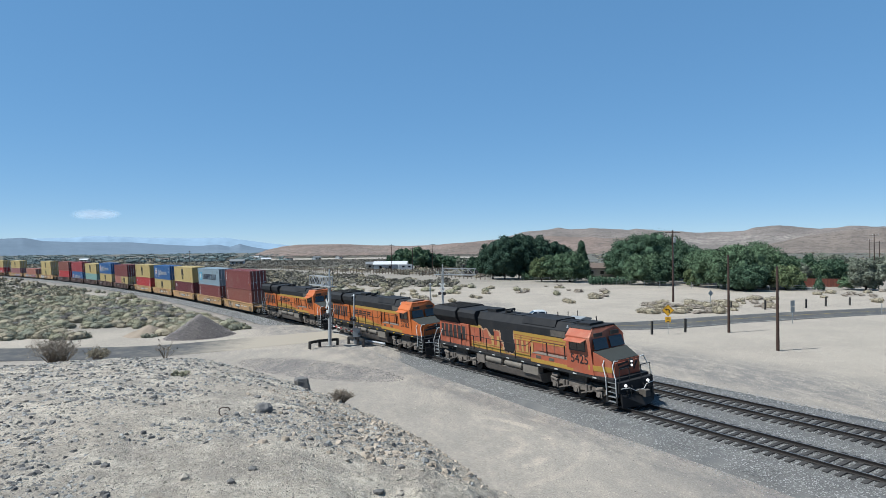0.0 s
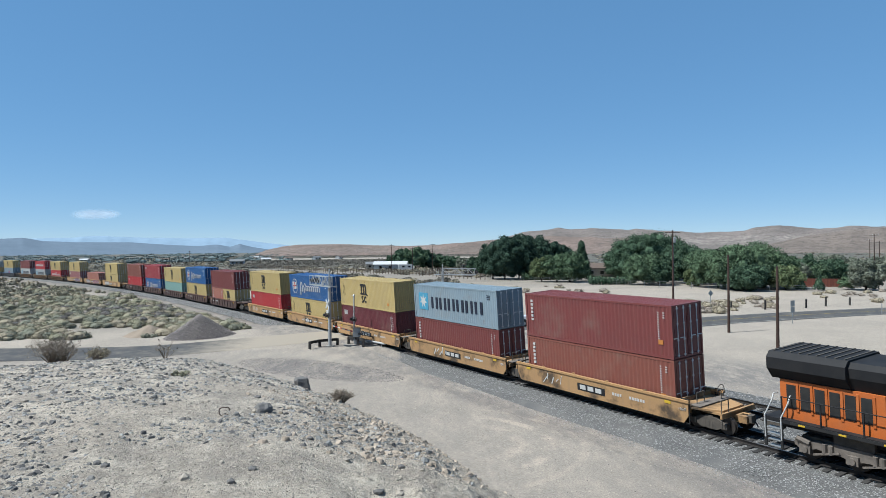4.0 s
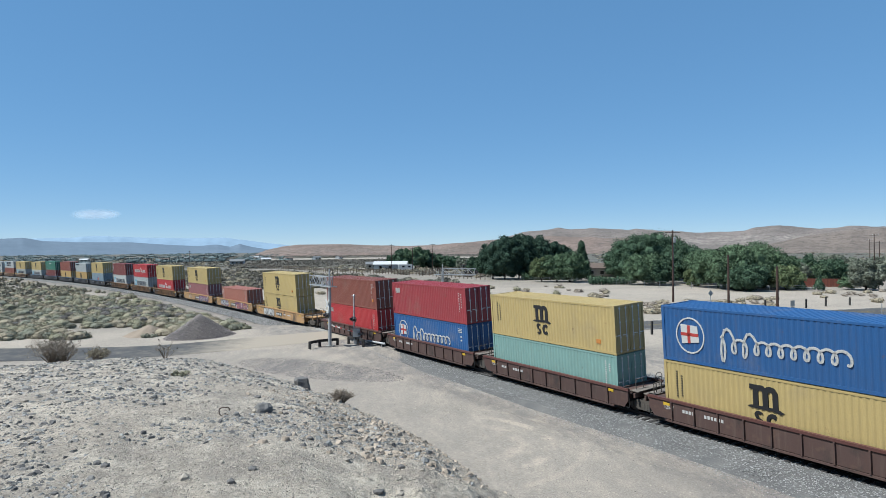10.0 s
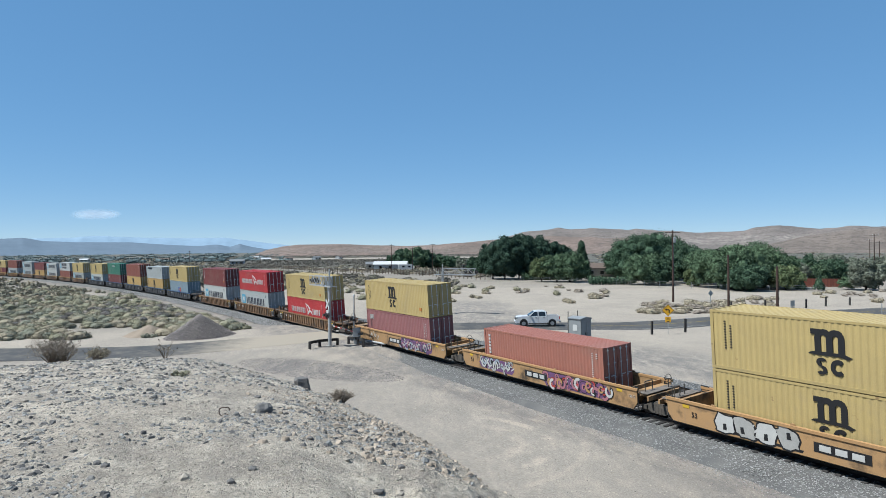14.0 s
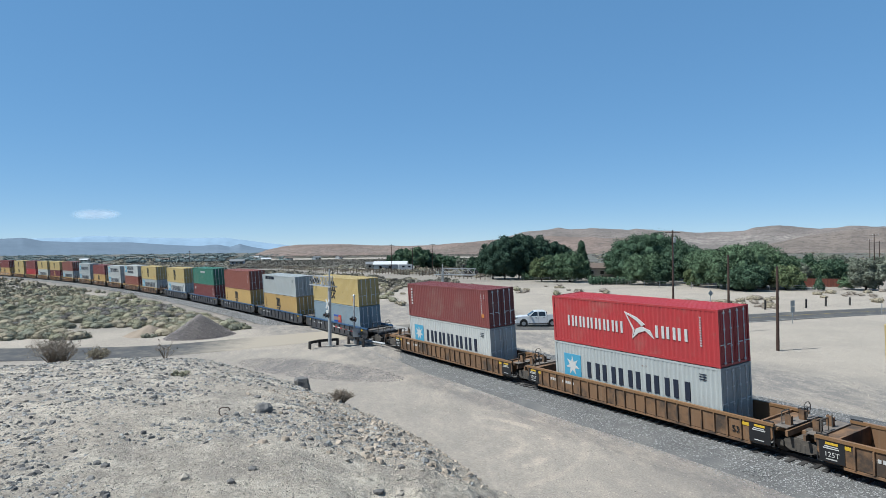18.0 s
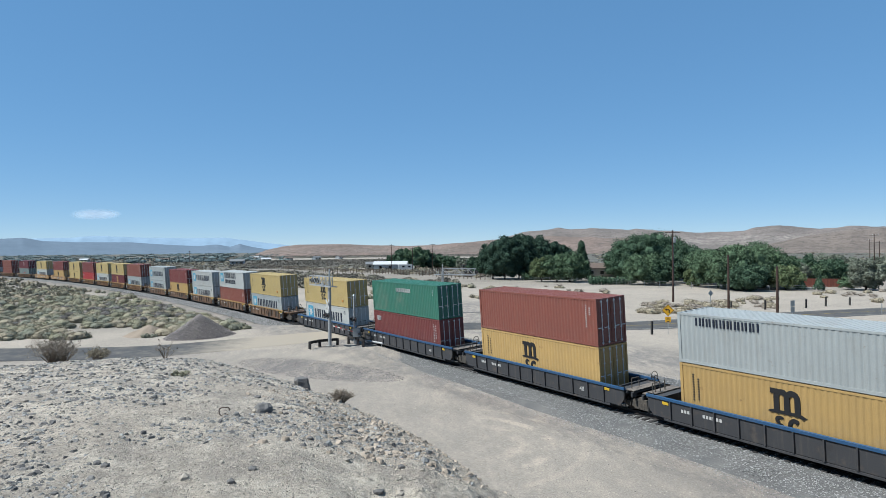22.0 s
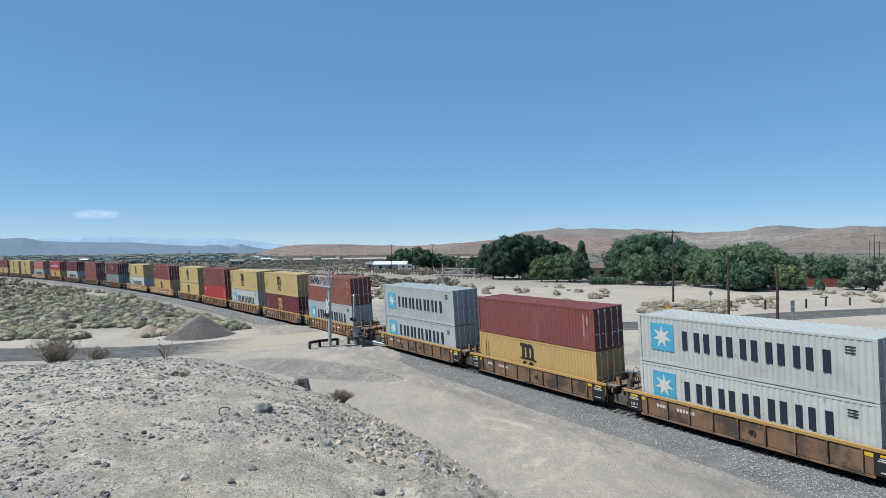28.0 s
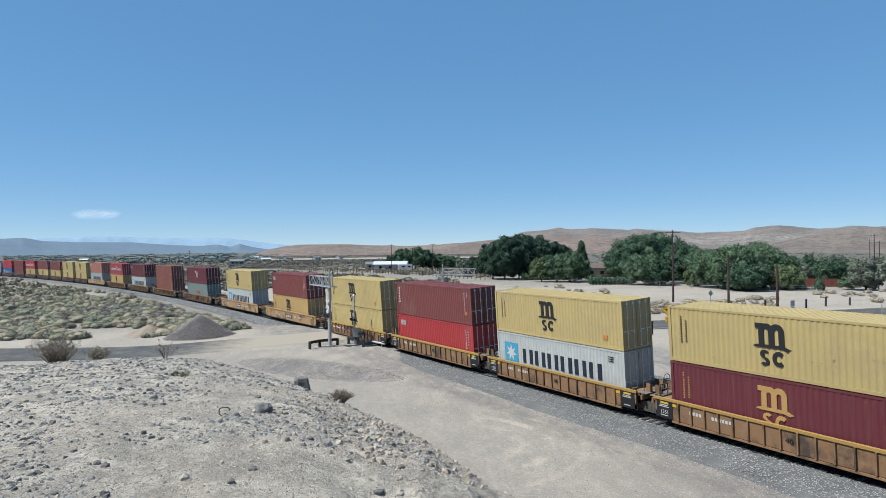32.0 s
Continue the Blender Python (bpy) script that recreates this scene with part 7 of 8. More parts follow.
LEAF = dict(pine=leaf_material("dark_pine_needles", (0.072, 0.12, 0.085), (0.055, 0.095, 0.068), 0.3), green=leaf_material("green_leaves", (0.145, 0.215, 0.125), (0.105, 0.165, 0.092), 0.35),
            deep=leaf_material("deep_green_leaves", (0.105, 0.168, 0.105), (0.076, 0.128, 0.08), 0.35), light=leaf_material("light_green_leaves", (0.20, 0.25, 0.125), (0.14, 0.185, 0.09), 0.35),
            grey=leaf_material("grey_green_leaves", (0.26, 0.285, 0.22), (0.18, 0.20, 0.15), 0.35))
# hazy: blue-grey distance haze mixed into the leaf colour itself
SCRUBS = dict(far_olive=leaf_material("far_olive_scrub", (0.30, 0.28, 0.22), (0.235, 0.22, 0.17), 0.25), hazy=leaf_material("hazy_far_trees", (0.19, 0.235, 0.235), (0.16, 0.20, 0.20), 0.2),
              far_dark=leaf_material("far_dark_scrub", (0.21, 0.195, 0.165), (0.16, 0.15, 0.13), 0.25), olive=leaf_material("olive_scrub", (0.40, 0.38, 0.265), (0.32, 0.31, 0.215), 0.18),
              straw=leaf_material("straw_scrub", (0.48, 0.42, 0.305), (0.39, 0.34, 0.25), 0.18), green=leaf_material("grey_green_scrub", (0.325, 0.325, 0.25), (0.255, 0.26, 0.20), 0.18),
              dry=leaf_material("dead_grey_scrub", (0.42, 0.365, 0.305), (0.33, 0.285, 0.24), 0.18), dusk=leaf_material("dark_grey_scrub", (0.23, 0.215, 0.20), (0.17, 0.16, 0.15), 0.3))
M["bark"] = surface("rough_bark", (0.11, 0.08, 0.06), 0.95, grain=3, fine=20, bump=0.5)


def leaf_shell(me, c, rad, n, size, dice, jitter=0.5, low=-0.5):
    """n small leaf sprays over the rounded mass round c, each turned roughly outwards."""
    d = dice.normal(size=(n, 3))
    d /= np.linalg.norm(d, axis=1)[:, None]
    d[:, 2] = np.where(d[:, 2] < low, -d[:, 2], d[:, 2])
    rad = np.array(rad)
    p = np.array(c) + d * rad * dice.uniform(0.84, 1.10, (n, 1))
    out = d / rad
    out /= np.linalg.norm(out, axis=1)[:, None]
    out += dice.normal(size=(n, 3)) * jitter
    out /= np.linalg.norm(out, axis=1)[:, None]
    e = np.cross(out, dice.normal(size=(n, 3)))
    e /= np.linalg.norm(e, axis=1)[:, None]
    f = np.cross(out, e)
    q = size * dice.uniform(0.55, 1.25, (n, 1))
    k = len(me.v)
    tips = np.stack([p - e * q * 0.62 - f * q * 0.3, p + e * q * 0.62 - f * q * 0.3, p + f * q * 0.62], axis=1).reshape(-1, 3)
    me.v += [tuple(r) for r in tips.tolist()]
    me.f += [(k + 3 * i, k + 3 * i + 1, k + 3 * i + 2) for i in range(n)]


def leaf_core(me, c, rad, dice, sides=8):
    """The dense twiggy heart of a leafy mass."""
    rings = []
    for t in (-0.9, -0.5, 0.0, 0.5, 0.9):
        w = math.sqrt(1 - t * t)
        rings.append([(c[0] + rad[0] * w * math.cos(a) * g, c[1] + rad[1] * w * math.sin(a) * g, c[2] + rad[2] * t) for a, g in zip([6.283 * i / sides for i in range(sides)], dice.uniform(0.85, 1.1, sides))])
    me.sweep(rings)


def tree(x, y, h, w, leaf, label, seed, lobes=40, count=5000, trunk=0.25, cone=False, low=0.03, tuft=0.36):
    """Trunk, limbs and a crown of rounded masses of leaves round denser hearts."""
    rng, dice = random.Random(seed), np.random.default_rng(seed)
    t = thing("tree", label, "tree", pose(x, y, ground_z(x, y)), "trees of the settlement")
    masses = []
    zc, zr = h * (1 + low) / 2, h * (1 - low) / 2
    if cone:
        for i in range(lobes):
            u = (i + 0.5) / lobes
            a, rr = i * 2.4, w / 2 * (1 - u) * 0.62
            r = max(0.18 * w * (1.15 - u), 0.12 * w)
            masses.append(((math.cos(a) * rr, math.sin(a) * rr, h * (low + 0.05 + (0.90 - low) * u)), (r, r, r * 1.2)))
        hearts = [((0, 0, h * 0.4), (w * 0.27, w * 0.27, h * 0.38))]
    else:
        lean = rng.uniform(-0.06, 0.06) * w
        for i in range(lobes):
            # evenly round the crown, unevenly in reach and size
            tz = -0.92 + 1.86 * (i + 0.5) / lobes
            a = i * 2.399 + rng.uniform(-0.4, 0.4)
            ring = (1 - abs(tz) ** 2.4) ** 0.5
            reach = rng.uniform(0.60, 0.95)
            r = w * rng.uniform(0.085, 0.165)
            masses.append(((math.cos(a) * ring * w / 2 * reach + lean * tz, math.sin(a) * ring * w / 2 * reach, zc + tz * zr * rng.uniform(0.84, 0.93)), (r, r, r * rng.uniform(0.75, 1.05))))
        hearts = [((0, 0, zc), (w * 0.33, w * 0.33, zr * 0.80))]
    tm = Mesh()
    tm.rod((0, 0, -0.3), (0, 0, h * 0.32), trunk, 9, trunk * 0.75).rod((0, 0, h * 0.32), (rng.uniform(-.3, .3), rng.uniform(-.3, .3), h * (0.9 if cone else 0.7)), trunk * 0.75, 8, trunk * 0.2)
    for c, r in masses[::4]:
        tm.rod((0, 0, min(c[2] * 0.6, h * 0.5)), c, trunk * 0.4, 6, trunk * 0.1)
    part("trunk", tm, M["bark"], t, "brown trunk with limbs")
    cm = Mesh()
    for c, r in hearts:
        leaf_core(cm, c, r, dice, 10)
        leaf_shell(cm, c, [k * 1.05 for k in r], count // 6, tuft, dice, 0.7)
    for c, r in masses:
        c = (c[0], c[1], max(c[2], r[2] * 0.55))
        leaf_core(cm, c, [k * 0.62 for k in r], dice, 6)
        leaf_shell(cm, c, r, count // lobes, tuft, dice, 0.75)
        leaf_shell(cm, c, [k * 0.82 for k in r], count // lobes // 3, tuft, dice, 0.6)
        # stray sprays break the outline
        leaf_shell(cm, c, [k * 1.28 for k in r], count // lobes // 5, tuft * 0.8, dice, 1.0)
    part("crown", cm.data("crown", LEAF[leaf], loose=True), None, t, "uneven leafy crown")
    return t


def ray_x(px, d):
    return (px - 784) / 1132.8 * d


PINE, GREEN, DEEP, LIGHT = "dense dark green pine in the settlement", "leafy green tree in the settlement", "dark green broad tree behind the fence", "light green shrub-like tree in the yard"
for k, (px, d, h, w, leaf, lab, kw) in enumerate([
        (872, 205, 11.5, 8, "pine", PINE, {}), (893, 200, 13.2, 10, "pine", PINE, dict(lobes=64, count=7600)), (918, 203, 14.0, 10, "pine", PINE, dict(lobes=64, count=7600)), (942, 207, 14.0, 10, "pine", PINE, dict(lobes=64, count=7600)),
        (965, 204, 12.2, 9, "pine", PINE, dict(lobes=50, count=6400)), (988, 206, 10.8, 8, "pine", PINE, {}), (862, 225, 8.5, 7, "deep", GREEN, {}), (958, 186, 7.2, 6, "light", LIGHT, {}), (985, 184, 7.6, 8, "green", GREEN, {}),
        (1008, 182, 8.2, 9, "green", GREEN, {}), (1029, 192, 11.5, 6, "deep", "narrow conical dark green tree by the hedge", dict(cone=True, lobes=26)), 
        (1095, 210, 8.6, 9, "deep", GREEN, {}), (1115, 190, 11.8, 13, "deep", DEEP, dict(lobes=64, count=7600)), (1150, 188, 13.6, 14, "deep", DEEP, dict(lobes=64, count=7600)), (1180, 192, 12.4, 12, "deep", DEEP, dict(lobes=64, count=7600)),
        (1140, 166, 7.6, 9, "green", GREEN, {}), (1165, 163, 5.6, 6, "deep", GREEN, {}), (1210, 172, 10.2, 11, "deep", DEEP, dict(lobes=50, count=6400)), (1228, 158, 4.0, 4, "light", LIGHT, {}), (1245, 165, 8.5, 9, "green", GREEN, {}),
        (1270, 152, 8.4, 10, "green", GREEN, dict(lobes=50, count=6400)), (1300, 146, 9.6, 11, "green", GREEN, dict(lobes=64, count=7600)), (1332, 150, 9.9, 12, "green", GREEN, dict(lobes=64, count=7600)), (1362, 148, 8.6, 10, "green", GREEN, dict(lobes=50, count=6400)),
        (1320, 139, 5.6, 7, "deep", GREEN, {}), (1390, 142, 5.2, 6, "light", LIGHT, {}), (1405, 160, 5.4, 6, "grey", "dusty grey-green tree beside the yards", {}), (1422, 168, 6.8, 8, "deep", GREEN, {}), (1440, 160, 5.0, 6, "green", GREEN, {}), (1470, 165, 5.6, 8, "deep", GREEN, {}), (1470, 185, 6.6, 10, "grey", "pale flowering tree behind the red fence", dict(lobes=50, count=6400)),
        (1498, 190, 5.8, 8, "grey", "pale flowering tree behind the red fence", {}), (1532, 138, 6.4, 6, "grey", "thin grey-green tree beside the road", {}), (1417, 140, 2.9, 2.2, "deep", "small clipped conical shrub", dict(cone=True, lobes=16, count=900, trunk=0.08, tuft=0.22)),
        (1449, 139, 3.2, 2.6, "deep", "small clipped conical shrub", dict(cone=True, lobes=16, count=900, trunk=0.08, tuft=0.22)), (1500, 141, 2.8, 4, "green", "low green shrub by the fence", dict(lobes=14, count=900, trunk=0.08, tuft=0.25)),
        (712, 312, 9.5, 9, "deep", DEEP, dict(lobes=20, count=1800, tuft=0.7)), (735, 310, 10.8, 11, "green", GREEN, dict(lobes=20, count=1800, tuft=0.7)), (752, 315, 9.5, 9, "deep", DEEP, dict(lobes=20, count=1800, tuft=0.7)), (700, 330, 7.0, 8, "deep", DEEP, dict(lobes=20, count=1800, tuft=0.7)), (775, 330, 6.0, 9, "deep", DEEP, dict(lobes=20, count=1800, tuft=0.7)),
        (800, 320, 5.5, 9, "deep", DEEP, dict(lobes=20, count=1800, tuft=0.7)), (822, 300, 5.0, 8, "grey", "dusty grey-green tree beside the yards", dict(lobes=20, count=1800, tuft=0.7)), (845, 260, 6.0, 8, "deep", DEEP, dict(lobes=20, count=2000, tuft=0.6)), (1560, 200, 6, 8, "grey", "dusty grey-green tree beside the yards", {})]):
    tree(ray_x(px, d), d, h, w * 1.15, leaf, lab, 100 + k, **kw)


def hedge(px0, px1, d, h, label, leaf="deep"):
    rng, dice = random.Random(int(px0)), np.random.default_rng(int(px0))
    x0, x1 = ray_x(px0, d), ray_x(px1, d)
    t = thing("hedge", label, "hedge", pose(x0, d, ground_z(x0, d)))
    stems, me = Mesh(), Mesh()
    for i in range(int((x1 - x0) / 0.8)):
        x, hh = i * 0.8, h * rng.uniform(0.82, 1.1)
        stems.rod((x, 0, -0.1), (x + rng.uniform(-.2, .2), rng.uniform(-.2, .2), hh * 0.6), 0.05, 5)
        c, r = (x, rng.uniform(-0.15, 0.15), hh * 0.5), (0.62, 0.75, hh * 0.52)
        leaf_core(me, c, [k * 0.85 for k in r], dice)
        leaf_shell(me, c, r, 110, 0.30, dice, 0.6, -1)
    part("stem", stems, M["bark"], t)
    part("foliage", me.data("foliage", LEAF[leaf], loose=True), None, t)


hedge(1045, 1122, 168, 2.3, "clipped dark green hedge along the yard")
hedge(925, 1010, 196, 2.0, "dark green hedge under the pines", "green")
hedge(1330, 1420, 165, 3.0, "ragged green hedge before the house", "green")


def bush_meshes(seed, r, h, n, twigs, tuft, thick=1.0):
    """Forked twigs from one root, with small sprays of leaves along them."""
    rng, dice = random.Random(seed), np.random.default_rng(seed)
    leaves, stems = Mesh(), Mesh()
    for i in range(twigs):
        a, k = rng.uniform(0, 6.28), rng.uniform(0.3, 1.0)
        tip = Vector((math.cos(a) * r * k, math.sin(a) * r * k, h * (1.05 - 0.55 * k) * rng.uniform(0.7, 1.1)))
        mid = tip * 0.5 + Vector((rng.uniform(-.1, .1) * r, rng.uniform(-.1, .1) * r, 0.08 * h))
        stems.rod((tip.x * 0.06, tip.y * 0.06, -0.05), tuple(mid), 0.018 * thick, 4, 0.012 * thick, False).rod(tuple(mid), tuple(tip), 0.012 * thick, 4, 0.004 * thick, False)
        for _b in range(3):
            f = mid.lerp(tip, rng.uniform(0.1, 0.8))
            stems.rod(tuple(f), tuple(f + Vector((rng.gauss(0, .16) * r, rng.gauss(0, .16) * r, rng.uniform(0.0, .25) * h))), 0.007 * thick, 3, 0.003, False)
        for _ in range(n // twigs):
            p = mid.lerp(tip, rng.uniform(0.2, 1.05)) + Vector((rng.gauss(0, .1) * r, rng.gauss(0, .1) * r, rng.gauss(0, .07) * h))
            if p.z > 0.03:
                leaf_shell(leaves, p, (tuft, tuft, tuft), 4, tuft, dice, 0.8)
    return leaves, stems


def bush_mass(me, x, y, z, r, h, dice, leaves, size):
    """A low rounded desert bush of two to four swelling masses."""
    n = int(dice.integers(2, 5))
    for i in range(n):
        a, k = dice.uniform(0, 6.28), 0.0 if i == 0 else dice.uniform(0.35, 0.6) * r
        q = r * (0.72 if i == 0 else dice.uniform(0.38, 0.58))
        hh = h * (0.95 if i == 0 else dice.uniform(0.5, 0.85))
        c, rad = (x + math.cos(a) * k, y + math.sin(a) * k, z + hh * 0.36), (q, q * dice.uniform(0.85, 1.15), hh * 0.64)
        leaf_core(me, c, [u * 0.76 for u in rad], dice)
        leaf_shell(me, c, rad, leaves // n, size, dice, 0.85, -0.35)
        leaf_shell(me, c, [u * 1.2 for u in rad], leaves // n // 6, size * 0.8, dice, 0.9, 0.0)


def bush_kind(seed, r, h, mat, leaves=260, twigs=14, size=0.115):
    dice = np.random.default_rng(seed)
    lv = Mesh()
    bush_mass(lv, 0, 0, 0, r, h, dice, leaves, size)
    return lv.data("foliage", SCRUBS[mat], loose=True), bush_meshes(seed, r * 1.05, h * 1.05, 0, twigs, 0.1)[1].data("stem", M["twig"])


BUSHES = [bush_kind(1, 1.0, 0.85, "olive"), bush_kind(2, 0.85, 0.65, "straw"), bush_kind(3, 0.9, 0.85, "green"), bush_kind(4, 0.7, 0.5, "dry", 120, 40, 0.09), bush_kind(5, 1.25, 0.95, "olive", 320),
          bush_kind(6, 1.1, 0.65, "straw", 280), bush_kind(7, 0.85, 0.65, "dry", 150, 44, 0.1)]
BUSH_WORDS = ["olive-green desert bush on the sand", "straw-coloured dry bush on the sand", "dark green desert bush on the sand", "low dead grey bush on the sand", "broad olive desert bush on the sand", "broad straw-coloured brush on the sand",
              "dead brown-grey bush on the sand"]


def bush(k, x, y, s, rz):
    b = thing("bush", BUSH_WORDS[k], "bush", Matrix.Translation((x, y, ground_z(x, y) - 0.02)) @ Matrix.Rotation(radians(rz), 4, "Z") @ Matrix.Scale(s, 4), "desert bushes")
    part("foliage", BUSHES[k][0], None, b)
    part("stem", BUSHES[k][1], None, b)


def scatter_scrub():
    rng = random.Random(77)
    near, k = [], 0
    # the flat between the road and the curve
    while k < 120:
        x, y = rng.uniform(-120, -22), rng.uniform(74, 165)
        d = (Vector((x, y)) - (BASE - N0 * R)).length - R
        if d > -7.5 or y < road_y(x) + 10.5 or x > -0.66 * y + 36 or math.hypot(x + 28, y - 73) < 5.5:
            continue
        if noise.noise(Vector((x * 0.06, y * 0.06, 1))) < -0.22:
            continue
        bush(rng.choice([0, 0, 1, 2, 2, 4, 4, 5, 6]), x, y, rng.uniform(0.6, 1.5), rng.uniform(0, 360))
        k += 1
    # the sand beyond the tracks
    for px0, px1, d0, d1, n, kinds in ((850, 1000, 130, 165, 14, (0, 1, 3)), (990, 1075, 112, 150, 16, (1, 3, 6)), (1130, 1275, 94, 112, 56, (3, 6, 6, 5, 1)), (1270, 1370, 100, 118, 30, (1, 5, 3)), (1180, 1300, 92, 104, 8, (1, 3)),
                                       (1440, 1568, 118, 135, 12, (1, 3, 6)), (1440, 1560, 92, 112, 6, (1, 3)), (640, 850, 120, 185, 40, (0, 1, 4, 5)), (700, 850, 110, 125, 5, (1, 3)), (560, 700, 140, 220, 30, (0, 1, 4, 5))):
        for _ in range(n):
            d = rng.uniform(d0, d1)
            x = ray_x(rng.uniform(px0, px1), d)
            if abs(d - road_y(x)) < 6 or -12 < (Vector((x, d)) - (BASE - N0 * R)).length - R < 14:
                continue
            bush(rng.choice(kinds), x, d, rng.uniform(0.7, 1.5), rng.uniform(0, 360))


scatter_scrub()


def thick_scrub():
    """The dense low brush between the road and the curve, as one object of each hue."""
    rng, dice = random.Random(19), np.random.default_rng(19)
    for mat, word, n in (("olive", "olive", 430), ("straw", "straw-coloured", 330), ("green", "grey-green", 300), ("dry", "dead grey", 110), ("dusk", "dark grey", 90)):
        me = Mesh()
        k = 0
        while k < n:
            y = 71 + 105 * rng.random() ** 1.35
            x = rng.uniform(-0.78 * y, -20)
            if mat == "dusk":
                x, y = rng.gauss(-49, 6), rng.gauss(104, 9)
            if (Vector((x, y)) - (BASE - N0 * R)).length - R > -7.5 or y < road_y(x) + 10.5 + 2.5 * noise.noise(Vector((x * 0.15, 3, 1))) or x > -0.66 * y + 34 or math.hypot(x + 28, y - 73) < 5.6:
                continue
            k += 1
            if noise.noise(Vector((x * 0.07, y * 0.07, 1))) < -0.30:
                continue
            r = rng.uniform(0.6, 1.55) if mat != "dry" else rng.uniform(0.5, 1.0)
            bush_mass(me, x, y, ground_z(x, y) - 0.03, r, r * rng.uniform(0.65, 0.9), dice, int(110 + 120 * r) if y < 110 else 90, 0.105 if y < 110 else 0.17)
        tagged(new("desert_brush", me.data("desert_brush", SCRUBS[mat], loose=True)), "dense low %s desert brush on sand" % word, "scrub", kind="stuff")


thick_scrub()


def far_scrub():
    """The countless bushes of the plain, as one object of each hue."""
    rng, dice = random.Random(9), np.random.default_rng(9)

    def low_mass(me, x, y, r, h, n, size):
        c, rad = (x, y, ground_z(x, y, False) + h * 0.3), (r, r * 0.9, h * 0.7)
        leaf_core(me, c, [u * 0.62 for u in rad], dice, 6)
        leaf_shell(me, c, rad, n * 5 // 4, size, dice, 0.8, -0.2)
    for mat, n in (("far_olive", 2300), ("straw", 900), ("far_dark", 2600)):
        me = Mesh()
        for _ in range(n):
            r = 165 * (6.0 ** rng.random())
            a = radians(rng.uniform(-37, 6 if rng.random() < 0.75 else 38))
            x, y = r * math.sin(a), r * math.cos(a)
            k = (x + 100) / 113
            if abs((Vector((x, y)) - (BASE - N0 * R)).length - R - 2.5) < 13 or (x > 4 and y < 215) or (0 <= k <= 1 and -24 < y - (345 - 140 * k) < 8):
                continue
            if -17.5 < math.degrees(a) < 4 and 585 < r < 790:
                continue
            if mat == "far_dark" and across(x, y) < 0 and r < 420:
                continue
            q = rng.uniform(0.6, 1.3) * (1 + r / 500)
            low_mass(me, x, y, q, q * (rng.uniform(0.5, 0.8) if r < 300 else rng.uniform(0.25, 0.4)), 22 if r < 320 else 9, 0.35 + r / 900)
        tagged(new("desert_scrub", me.data("desert_scrub", SCRUBS[mat], loose=True)), "countless low %s bushes over the plain" % mat.replace("_", " "), "scrub", kind="stuff")
    # dense dark brush either side of the pale wash
    me = Mesh()
    for k in range(2600):
        r = rng.uniform(385, 585) if k % 3 else rng.uniform(800, 960)
        a = radians(rng.uniform(-18, 3 if k % 3 else 9))
        x, y = r * math.sin(a), r * math.cos(a)
        if abs(across(x, y) - 2.5) < 14 or math.hypot(x + 142, y - 442) < 14:
            continue
        q = rng.uniform(0.9, 1.8) * (1 + r / 500)
        low_mass(me, x, y, q * 1.8, q * 0.45, 9, 1.0)
    tagged(new("desert_brush", me.data("desert_brush", SCRUBS["far_dark"], loose=True)), "dense dark brush beside a pale dry wash", "scrub", kind="stuff")
    # belts of trees along the valley floor, distance haze put into their leaf colour
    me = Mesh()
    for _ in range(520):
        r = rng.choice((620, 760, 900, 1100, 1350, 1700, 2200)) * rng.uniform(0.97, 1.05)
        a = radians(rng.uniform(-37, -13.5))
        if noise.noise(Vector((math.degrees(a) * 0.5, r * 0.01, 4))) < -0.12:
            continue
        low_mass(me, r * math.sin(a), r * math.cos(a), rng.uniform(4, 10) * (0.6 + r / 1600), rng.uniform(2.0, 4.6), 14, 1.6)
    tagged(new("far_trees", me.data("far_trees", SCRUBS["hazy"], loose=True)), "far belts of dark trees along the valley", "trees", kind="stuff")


far_scrub()


# ---- settlement ----
def corral():
    rng = random.Random(4)
    f = thing("corral_fence", "long weathered timber corral fence behind the sand", "fence")
    a, b = Vector((-100, 345)), Vector((13, 205))
    n = 88
    pts = [a.lerp(b, i / n) + Vector((0, 6 * math.sin(i * 0.12))) for i in range(n + 1)]
    for i, p in enumerate(pts):
        part("post", Mesh().box(-0.10, 0.10, -0.10, 0.10, -0.2, rng.uniform(1.6, 2.3)), M["fence_wood"], f, at=pose(p.x, p.y, ground_z(p.x, p.y), 0, rng.uniform(-3, 3)))
        if i < n and i % 9 != 4:
            q = pts[i + 1]
            for z in (0.6, 1.15, 1.7):
                part("rail", Mesh().bar((p.x, p.y, GROUND_Z + z + rng.uniform(-.06, .06)), (q.x, q.y, GROUND_Z + z + rng.uniform(-.06, .06)), 0.06, 0.12), M["fence_wood"], f)


corral()


def wire_fence(pts, label, step=4.0, h=1.5):
    f = thing("wire_fence", label, "fence")
    base = Vector((*pts[0], 0))
    for a, b in zip(pts, pts[1:]):
        a, b = Vector(a), Vector(b)
        n = int((b - a).length / step)
        for i in range(n):
            p = a.lerp(b, i / n)
            part("post", cached("fence_post", M["galv"], lambda: Mesh().rod((0, 0, -0.2), (0, 0, h), 0.035, 6)), M["galv"], f, at=pose(p.x, p.y, ground_z(p.x, p.y)))
        for z in (0.3, 0.7, 1.1, h - 0.03):
            part("wire", Mesh().bar((a.x, a.y, GROUND_Z + z), (b.x, b.y, GROUND_Z + z), 0.018), M["galv"], f)


wire_fence([(6, 196), (40, 173), (62, 140), (84, 128)], "thin wire fence with metal posts before the yards")


